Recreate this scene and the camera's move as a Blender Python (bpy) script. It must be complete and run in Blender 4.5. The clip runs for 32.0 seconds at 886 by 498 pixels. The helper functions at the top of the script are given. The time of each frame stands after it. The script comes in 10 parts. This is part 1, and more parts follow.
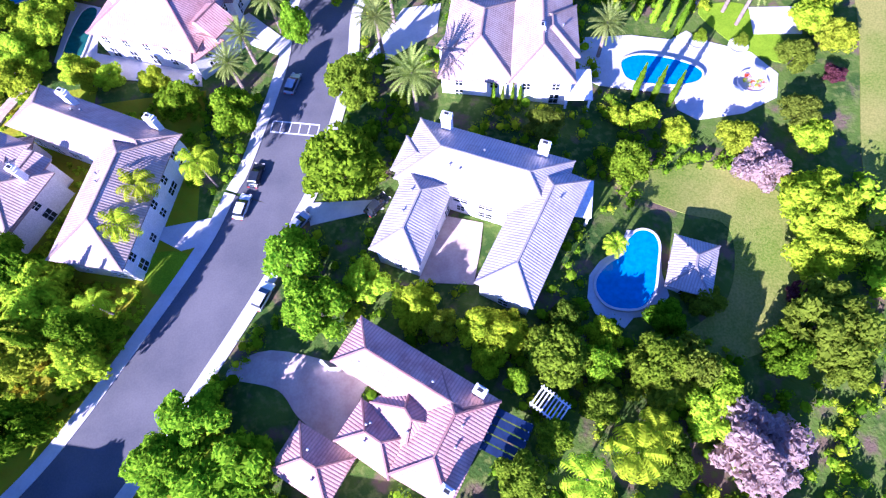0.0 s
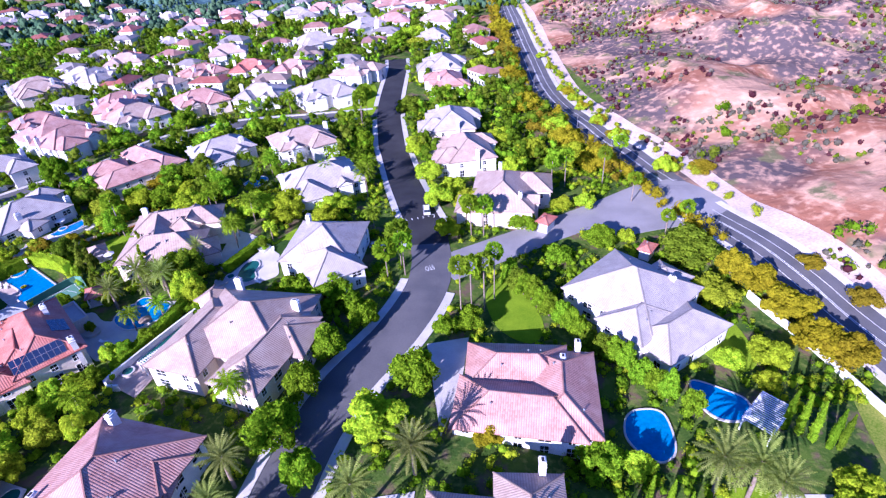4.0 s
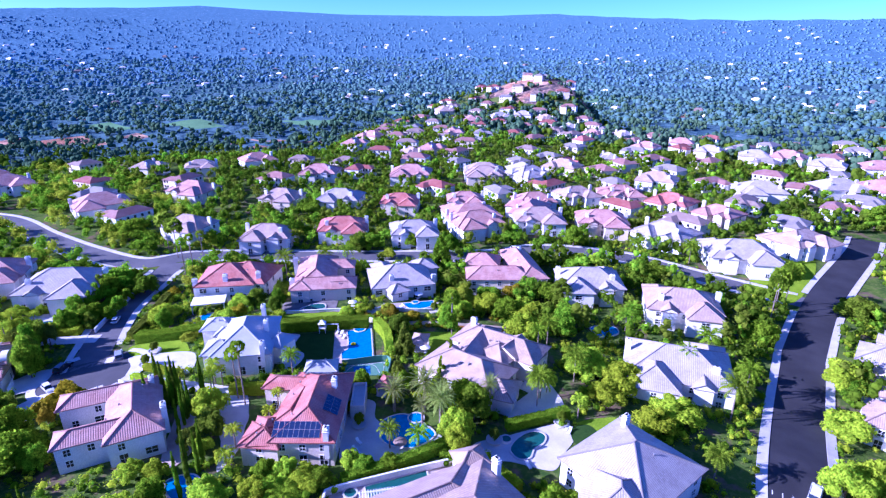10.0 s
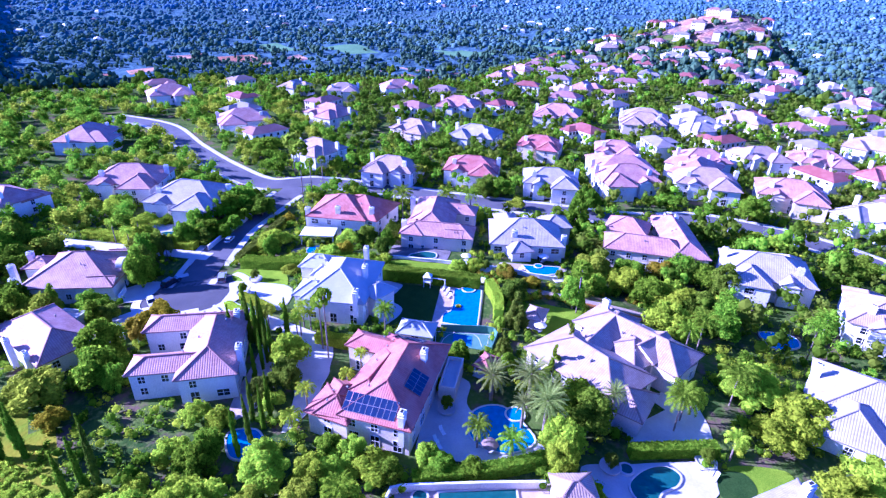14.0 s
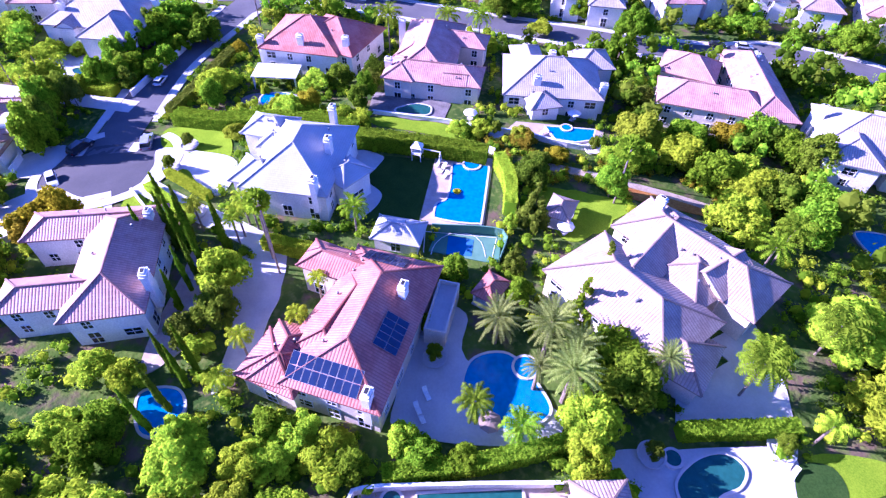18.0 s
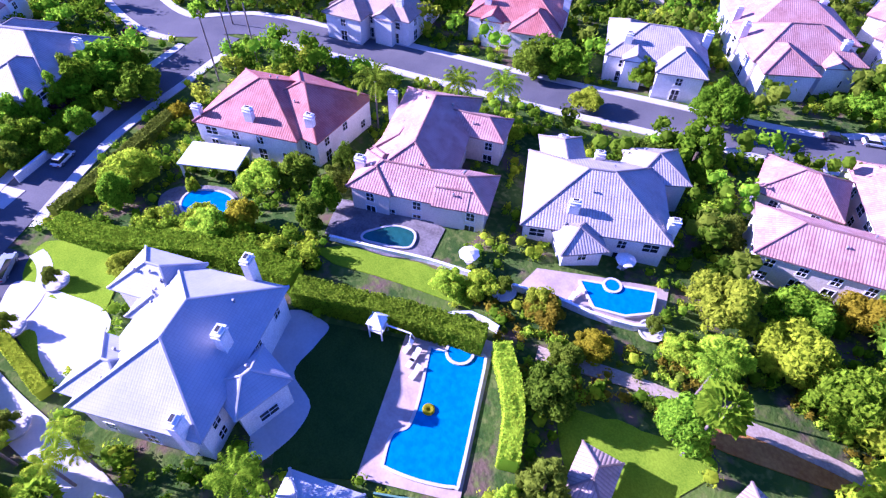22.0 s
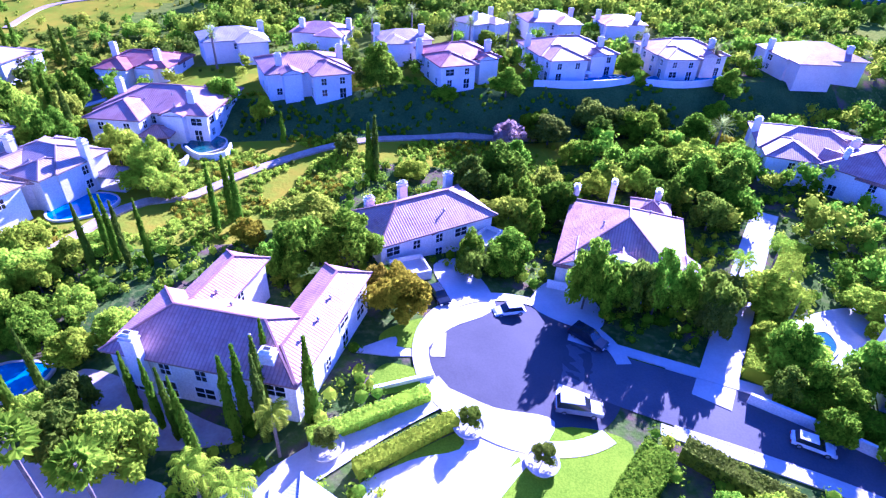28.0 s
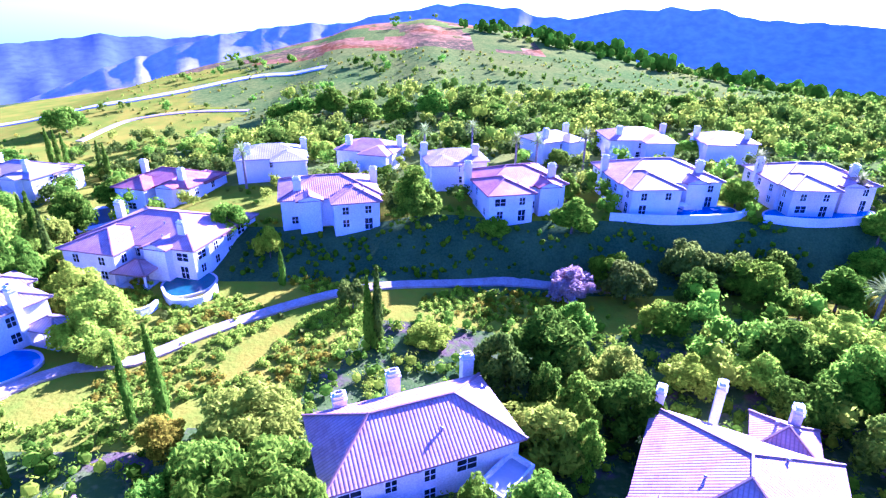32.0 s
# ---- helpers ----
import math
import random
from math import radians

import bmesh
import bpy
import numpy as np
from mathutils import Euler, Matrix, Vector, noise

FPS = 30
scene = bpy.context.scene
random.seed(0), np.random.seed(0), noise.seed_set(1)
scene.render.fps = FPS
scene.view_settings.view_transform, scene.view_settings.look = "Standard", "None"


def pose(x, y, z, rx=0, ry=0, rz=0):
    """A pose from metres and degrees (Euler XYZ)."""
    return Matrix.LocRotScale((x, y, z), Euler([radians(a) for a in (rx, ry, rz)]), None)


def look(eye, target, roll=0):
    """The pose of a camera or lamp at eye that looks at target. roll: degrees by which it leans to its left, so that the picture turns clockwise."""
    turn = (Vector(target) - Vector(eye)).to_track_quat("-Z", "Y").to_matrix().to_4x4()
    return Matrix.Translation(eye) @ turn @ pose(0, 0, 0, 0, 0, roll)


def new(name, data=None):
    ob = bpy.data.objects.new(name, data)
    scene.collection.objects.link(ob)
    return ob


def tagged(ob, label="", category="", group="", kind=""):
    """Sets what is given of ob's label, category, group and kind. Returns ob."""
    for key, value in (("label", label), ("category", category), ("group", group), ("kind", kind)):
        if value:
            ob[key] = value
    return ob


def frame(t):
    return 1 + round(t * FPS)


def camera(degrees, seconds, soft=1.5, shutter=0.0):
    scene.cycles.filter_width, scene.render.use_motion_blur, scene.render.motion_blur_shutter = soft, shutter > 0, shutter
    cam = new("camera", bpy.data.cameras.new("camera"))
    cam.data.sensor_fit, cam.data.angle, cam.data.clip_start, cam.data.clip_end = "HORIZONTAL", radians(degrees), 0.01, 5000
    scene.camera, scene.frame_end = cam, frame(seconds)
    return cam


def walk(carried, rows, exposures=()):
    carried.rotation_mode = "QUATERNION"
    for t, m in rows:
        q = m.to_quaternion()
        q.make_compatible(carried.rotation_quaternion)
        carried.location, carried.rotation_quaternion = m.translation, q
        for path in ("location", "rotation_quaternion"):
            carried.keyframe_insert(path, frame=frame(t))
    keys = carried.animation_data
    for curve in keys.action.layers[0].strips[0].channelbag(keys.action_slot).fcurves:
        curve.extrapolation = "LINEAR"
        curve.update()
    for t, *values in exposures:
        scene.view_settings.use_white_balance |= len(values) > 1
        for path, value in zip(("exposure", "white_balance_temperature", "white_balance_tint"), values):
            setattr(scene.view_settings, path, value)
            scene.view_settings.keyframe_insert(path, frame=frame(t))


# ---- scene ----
cam = camera(78.6, 32.0, 1.3)
METRES, EYE, TILT, LEAN, TURN = 268.0, 75.1, 0.0, 0.0, 0.0
ROWS = [
    (0.0, 0.0, 0.0, 0.0, -6.68, -67.11, 2.83),
    (0.5, 0.0046, 0.014, 0.0031, -6.56, -63.82, 2.9),
    (1.0, 0.0091, 0.0285, 0.0062, -6.52, -60.06, 2.97),
    (1.5, 0.0133, 0.0429, 0.009, -6.48, -55.58, 3.03),
    (2.0, 0.0177, 0.0574, 0.0116, -6.42, -51.11, 3.11),
    (2.5, 0.0218, 0.0714, 0.0141, -6.36, -46.67, 3.18),
    (3.0, 0.0257, 0.0852, 0.0163, -6.34, -42.22, 3.24),
    (3.5, 0.0298, 0.0987, 0.0182, -6.34, -37.83, 3.31),
    (4.0, 0.0335, 0.1112, 0.0189, -6.29, -33.57, 3.36),
    (4.5, 0.037, 0.1243, 0.0195, -6.26, -29.15, 3.4),
    (6.5, 0.0484, 0.1729, 0.0203, 4.58, -21.05, 2.69),
    (7.0, 0.0492, 0.1846, 0.0199, 12.07, -20.82, 2.04),
    (7.5, 0.0505, 0.1961, 0.0195, 17.98, -20.68, 1.56),
    (8.0, 0.0497, 0.2073, 0.0189, 22.98, -20.61, 1.12),
    (8.5, 0.0488, 0.2184, 0.0183, 27.71, -20.6, 0.73),
    (9.0, 0.0462, 0.2293, 0.0166, 30.5, -20.6, 0.51),
    (9.5, 0.0428, 0.2397, 0.0154, 34.75, -20.65, 0.15),
    (10.0, 0.0386, 0.2504, 0.0137, 39.16, -20.71, -0.19),
    (10.5, 0.0331, 0.2602, 0.012, 44.11, -21.03, -0.62),
    (11.0, 0.0276, 0.27, 0.0103, 48.62, -21.69, -0.97),
    (11.5, 0.0213, 0.2793, 0.0081, 50.84, -22.33, -1.11),
    (12.0, 0.0142, 0.288, 0.0051, 52.26, -22.94, -1.21),
    (12.5, 0.0067, 0.2967, 0.0017, 53.45, -23.62, -1.24),
    (13.0, -0.001, 0.3054, -0.0021, 54.19, -24.4, -1.23),
    (13.5, -0.0093, 0.3137, -0.006, 54.68, -25.59, -1.23),
    (14.0, -0.0176, 0.3221, -0.0105, 55.07, -27.08, -1.23),
    (14.5, -0.0265, 0.3305, -0.0152, 55.19, -29.02, -1.21),
    (16.5, -0.0744, 0.3694, -0.0324, 55.99, -38.57, -1.21),
    (17.0, -0.089, 0.3809, -0.0351, 56.07, -45.76, -1.28),
    (17.5, -0.1055, 0.3943, -0.0352, 56.15, -47.15, -1.27),
    (18.0, -0.122, 0.4079, -0.0366, 56.22, -47.23, -1.24),
    (18.5, -0.1386, 0.4217, -0.0391, 56.27, -47.23, -1.22),
    (19.0, -0.155, 0.4361, -0.0414, 56.34, -47.29, -1.14),
    (19.5, -0.1717, 0.4507, -0.0439, 56.43, -47.33, -1.11),
    (20.0, -0.1883, 0.4657, -0.0472, 56.5, -47.33, -1.08),
    (20.5, -0.2048, 0.4805, -0.0513, 56.53, -47.26, -1.09),
    (21.0, -0.2211, 0.4961, -0.0549, 56.65, -47.47, -1.06),
    (21.5, -0.2371, 0.5113, -0.0581, 57.27, -47.75, -1.06),
    (22.0, -0.2534, 0.5266, -0.0608, 61.7, -48.16, -1.35),
    (22.5, -0.27, 0.5411, -0.0638, 69.56, -48.59, -1.95),
    (23.0, -0.2864, 0.5544, -0.0683, 81.99, -49.02, -2.76),
    (23.5, -0.3027, 0.565, -0.0711, 96.19, -49.93, -3.48),
    (24.0, -0.3196, 0.5732, -0.0742, 111.21, -50.99, -4.01),
    (24.5, -0.3362, 0.5786, -0.0778, 125.43, -52.03, -4.23),
    (25.0, -0.3521, 0.5812, -0.0816, 138.44, -53.01, -4.17),
    (25.5, -0.3668, 0.5813, -0.0851, 149.63, -53.86, -3.93),
    (26.0, -0.3806, 0.5776, -0.0883, 158.03, -50.76, -3.69),
    (26.5, -0.3935, 0.5733, -0.0921, 162.72, -43.94, -3.32),
    (28.5, -0.4346, 0.5412, -0.1074, 168.57, -33.32, -2.33),
    (29.0, -0.4429, 0.5293, -0.1092, 168.54, -33.4, -2.15),
    (29.5, -0.451, 0.5163, -0.1099, 168.28, -32.27, -2.0),
    (30.0, -0.4586, 0.5023, -0.1107, 167.94, -29.51, -1.89),
    (30.5, -0.4653, 0.4874, -0.1116, 170.85, -26.74, -1.64),
    (31.0, -0.4723, 0.4722, -0.1128, 176.98, -24.03, -1.15),
    (31.5, -0.4787, 0.4573, -0.1143, 178.03, -23.61, -0.99),
    (32.0, -0.4834, 0.442, -0.116, 178.14, -23.64, -0.92),
]
walk(cam, [(t, pose(0, 0, EYE, TILT, LEAN, TURN) @ pose(METRES * x, METRES * y, METRES * z, 90 + pitch, roll, yaw)) for t, x, y, z, yaw, pitch, roll in ROWS], [(0.0, 2.12, 4520, 43), (1.0, 1.95, 4540, 43), (2.0, 1.64, 4660, 39), (4.0, 1.46, 4600, 40), (7.0, 1.36, 4470, 45), (9.0, 1.38, 4370, 49), (12.0, 1.73, 4040, 58), (14.5, 1.78, 4070, 61), (18.0, 2.0, 4520, 60), (21.0, 1.78, 4510, 60), (25.0, 1.95, 4330, 60), (27.0, 2.14, 4200, 65), (30.0, 2.46, 4060, 73), (32.0, 2.66, 4060, 76)])
def ramp(a, b, v):
    u = min(1.0, max(0.0, (v - a) / (b - a)))
    return u * u * (3 - 2 * u)


# ---- light ----
SUN_ELEVATION, SUN_TURN = 24.0, 221.0
world = bpy.data.worlds.new("sky")
scene.world = world
world.use_nodes = True
wn = world.node_tree.nodes
sky = wn.new("ShaderNodeTexSky")
sky.sky_type, sky.sun_disc = "NISHITA", False
sky.sun_elevation, sky.sun_rotation = radians(SUN_ELEVATION), radians(SUN_TURN)
sky.air_density, sky.dust_density, sky.ozone_density = 0.5, 0.4, 6.0
wn["Background"].inputs["Strength"].default_value = 0.09
world.node_tree.links.new(sky.outputs["Color"], wn["Background"].inputs["Color"])
sun_data = bpy.data.lights.new("sun", "SUN")
sun_data.energy, sun_data.angle, sun_data.color = 5.0, radians(0.5), (1.0, 0.83, 0.60)
sun = new("sun", sun_data)
away = (math.sin(radians(SUN_TURN)) * math.cos(radians(SUN_ELEVATION)), math.cos(radians(SUN_TURN)) * math.cos(radians(SUN_ELEVATION)), math.sin(radians(SUN_ELEVATION)))
sun.matrix_world = look(Vector(away) * 400, (0, 0, 0))


# ---- materials ----
def material(name):
    m = bpy.data.materials.new(name)
    m.use_nodes = True
    return m, m.node_tree.nodes, m.node_tree.links, m.node_tree.nodes["Principled BSDF"]


def mixed(n, l, fac, a, b, blend="MIX"):
    x = n.new("ShaderNodeMix")
    x.data_type, x.blend_type = "RGBA", blend
    for socket, v in ((x.inputs[0], fac), (x.inputs[6], a), (x.inputs[7], b)):
        if isinstance(v, (int, float)):
            socket.default_value = v
        elif isinstance(v, tuple):
            socket.default_value = (*v, 1)
        else:
            l.new(v, socket)
    return x.outputs[2]


def grain(n, l, scale, coord="Object", detail=4.0, lo=0.35, hi=0.65):
    c = n.new("ShaderNodeNewGeometry").outputs["Position"] if coord == "World" else n.new("ShaderNodeTexCoord").outputs[coord]
    t = n.new("ShaderNodeTexNoise")
    t.inputs["Scale"].default_value, t.inputs["Detail"].default_value = scale, detail
    l.new(c, t.inputs["Vector"])
    r = n.new("ShaderNodeMapRange")
    r.inputs[1].default_value, r.inputs[2].default_value = lo, hi
    l.new(t.outputs[0], r.inputs[0])
    return r.outputs[0]


def bumped(n, l, p, height, strength, distance):
    b = n.new("ShaderNodeBump")
    b.inputs["Strength"].default_value, b.inputs["Distance"].default_value = strength, distance
    l.new(height, b.inputs["Height"])
    l.new(b.outputs[0], p.inputs["Normal"])


def surf(name, a, b, big=0.3, small=6.0, rough=0.85, bump=0.3, depth=0.02, spec=0.3, coord="World", vary=0.0, metal=0.0, fine=0.35):
    """A matt surface in two tones, mottled at a large and a small scale."""
    m, n, l, p = material(name)
    c = mixed(n, l, grain(n, l, big, coord), a, b)
    c = mixed(n, l, fine, c, mixed(n, l, grain(n, l, small, coord), tuple(v * 0.7 for v in a), tuple(min(1, v * 1.25) for v in b)))
    if vary:
        o = n.new("ShaderNodeObjectInfo").outputs["Random"]
        h = n.new("ShaderNodeHueSaturation")
        for k, (lo, hi) in (("Value", (1 - vary, 1 + vary)), ("Hue", (0.5 - vary * 0.06, 0.5 + vary * 0.06))):
            r = n.new("ShaderNodeMapRange")
            r.inputs[3].default_value, r.inputs[4].default_value = lo, hi
            l.new(o, r.inputs[0])
            l.new(r.outputs[0], h.inputs[k])
        l.new(c, h.inputs["Color"])
        c = h.outputs[0]
    l.new(c, p.inputs["Base Color"])
    p.inputs["Roughness"].default_value, p.inputs["Specular IOR Level"].default_value, p.inputs["Metallic"].default_value = rough, spec, metal
    if bump:
        bumped(n, l, p, grain(n, l, small * 2.5, coord), bump, depth)
    return m


def hillside(name, a, b, c, d):
    """Bare slope: pale scree, red earth, charred brush and olive scrub in ragged patches."""
    m, n, l, p = material(name)
    col = mixed(n, l, grain(n, l, 0.03, "World", 8.0, 0.44, 0.56), a, b)
    col = mixed(n, l, grain(n, l, 0.016, "World", 9.0, 0.46, 0.54), col, c)
    col = mixed(n, l, grain(n, l, 0.045, "World", 9.0, 0.6, 0.68), col, tuple(min(1, v * 1.6) for v in a))
    col = mixed(n, l, grain(n, l, 0.09, "World", 8.0, 0.56, 0.66), col, d)
    col = mixed(n, l, grain(n, l, 0.35, "World", 6.0, 0.5, 0.8), col, tuple(min(1, v * 1.5) for v in a))
    l.new(col, p.inputs["Base Color"])
    p.inputs["Roughness"].default_value, p.inputs["Specular IOR Level"].default_value = 0.95, 0.0
    bumped(n, l, p, grain(n, l, 0.25, "World", 9.0, 0.2, 0.8), 0.6, 0.7)
    return m


def wooded(name, dark, light, pale, patch, tree):
    """Far wooded land: tree tops, clearings and pale roofs too small to tell apart."""
    m, n, l, p = material(name)
    col = mixed(n, l, grain(n, l, tree, "World", 6.0, 0.42, 0.6), dark, light)
    col = mixed(n, l, grain(n, l, patch, "World", 5.0, 0.35, 0.7), col, mixed(n, l, 0.5, dark, light))
    col = mixed(n, l, grain(n, l, tree * 1.3, "World", 3.0, 0.66, 0.74), col, pale)
    l.new(col, p.inputs["Base Color"])
    p.inputs["Roughness"].default_value, p.inputs["Specular IOR Level"].default_value = 1.0, 0.0
    bumped(n, l, p, grain(n, l, tree, "World", 4.0, 0.3, 0.7), 0.6, 4.0)
    return m


def planted(name, a, b, c, d):
    """Garden ground: grass, low cover, bare soil and leaf litter in uneven patches."""
    m, n, l, p = material(name)
    col = mixed(n, l, grain(n, l, 0.12, "World", 6.0, 0.4, 0.6), a, b)
    col = mixed(n, l, grain(n, l, 0.21, "World", 7.0, 0.53, 0.63), col, c)
    col = mixed(n, l, grain(n, l, 0.9, "World", 5.0, 0.5, 0.68), col, d)
    l.new(col, p.inputs["Base Color"])
    p.inputs["Roughness"].default_value, p.inputs["Specular IOR Level"].default_value = 0.95, 0.0
    bumped(n, l, p, grain(n, l, 2.2, "World", 6.0, 0.2, 0.8), 0.5, 0.15)
    return m


def tiles(name, a, b, c, column=0.42, row=0.44, cut=0.62, relief=0.5):
    """Clay roof tiles: rounded columns down the slope, courses across it, each tile in its own tone, hollows and course
    ends shaded in the colour.
    """
    m, n, l, p = material(name)
    uv = n.new("ShaderNodeUVMap")
    s = n.new("ShaderNodeSeparateXYZ")
    l.new(uv.outputs[0], s.inputs[0])

    def calc(op, x, y=0.0):
        k = n.new("ShaderNodeMath")
        k.operation = op
        for i, v in enumerate((x, y)):
            if isinstance(v, (int, float)):
                k.inputs[i].default_value = v
            else:
                l.new(v, k.inputs[i])
        return k.outputs[0]

    u, v = calc("DIVIDE", s.outputs[0], column), calc("DIVIDE", s.outputs[1], row)
    cell = n.new("ShaderNodeCombineXYZ")
    l.new(calc("FLOOR", u), cell.inputs[0])
    l.new(calc("FLOOR", v), cell.inputs[1])
    w = n.new("ShaderNodeTexWhiteNoise")
    w.noise_dimensions = "2D"
    l.new(cell.outputs[0], w.inputs["Vector"])
    tone = mixed(n, l, w.outputs["Value"], a, b)
    tone = mixed(n, l, grain(n, l, 0.35, "World", 5.0, 0.42, 0.72), tone, c)
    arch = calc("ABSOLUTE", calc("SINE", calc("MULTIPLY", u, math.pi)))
    # Shade in the hollows and at course ends is mixed into the tile colour.
    groove_shade = calc("MULTIPLY", calc("POWER", calc("SUBTRACT", 1.0, arch), 2.0), cut)
    lip_shade = calc("MULTIPLY", calc("POWER", calc("FRACT", v), 6.0), 0.3)
    tone = mixed(n, l, calc("MAXIMUM", groove_shade, lip_shade), tone, tuple(0.35 * k for k in b))
    l.new(tone, p.inputs["Base Color"])
    p.inputs["Roughness"].default_value, p.inputs["Specular IOR Level"].default_value = 0.62, 0.4
    bumped(n, l, p, calc("ADD", arch, calc("MULTIPLY", calc("SUBTRACT", 1.0, calc("FRACT", v)), 0.5)), relief, 0.08)
    return m


def leaves(name, a, b, vary=0.22, through_light=0.6):
    """Foliage: every leaf clump in its own tone, some light passing through."""
    m, n, l, p = material(name)
    r = n.new("ShaderNodeNewGeometry").outputs["Random Per Island"]
    c = mixed(n, l, r, a, b)
    o = n.new("ShaderNodeObjectInfo").outputs["Random"]
    h = n.new("ShaderNodeHueSaturation")
    for k, (lo, hi) in (("Value", (1 - vary, 1 + vary)), ("Hue", (0.5 - vary * 0.05, 0.5 + vary * 0.06)), ("Saturation", (0.98, 1.08))):
        q = n.new("ShaderNodeMapRange")
        q.inputs[3].default_value, q.inputs[4].default_value = lo, hi
        l.new(o, q.inputs[0])
        l.new(q.outputs[0], h.inputs[k])
    l.new(c, h.inputs["Color"])
    l.new(h.outputs[0], p.inputs["Base Color"])
    p.inputs["Roughness"].default_value, p.inputs["Specular IOR Level"].default_value = 0.8, 0.0
    t = n.new("ShaderNodeBsdfTranslucent")
    l.new(h.outputs[0], t.inputs["Color"])
    x = n.new("ShaderNodeMixShader")
    x.inputs[0].default_value = through_light
    l.new(p.outputs[0], x.inputs[1])
    l.new(t.outputs[0], x.inputs[2])
    l.new(x.outputs[0], n["Material Output"].inputs["Surface"])
    return m


def glossy(name, col, rough, spec=0.5, metal=0.0, wave=0.0, vary=0.0):
    m, n, l, p = material(name)
    c = mixed(n, l, grain(n, l, 1.2, "World"), tuple(v * 0.85 for v in col), tuple(min(1, v * 1.12) for v in col))
    l.new(c, p.inputs["Base Color"])
    p.inputs["Roughness"].default_value, p.inputs["Specular IOR Level"].default_value, p.inputs["Metallic"].default_value = rough, spec, metal
    if wave:
        bumped(n, l, p, grain(n, l, 2.2, "World"), wave, 0.05)
    return m


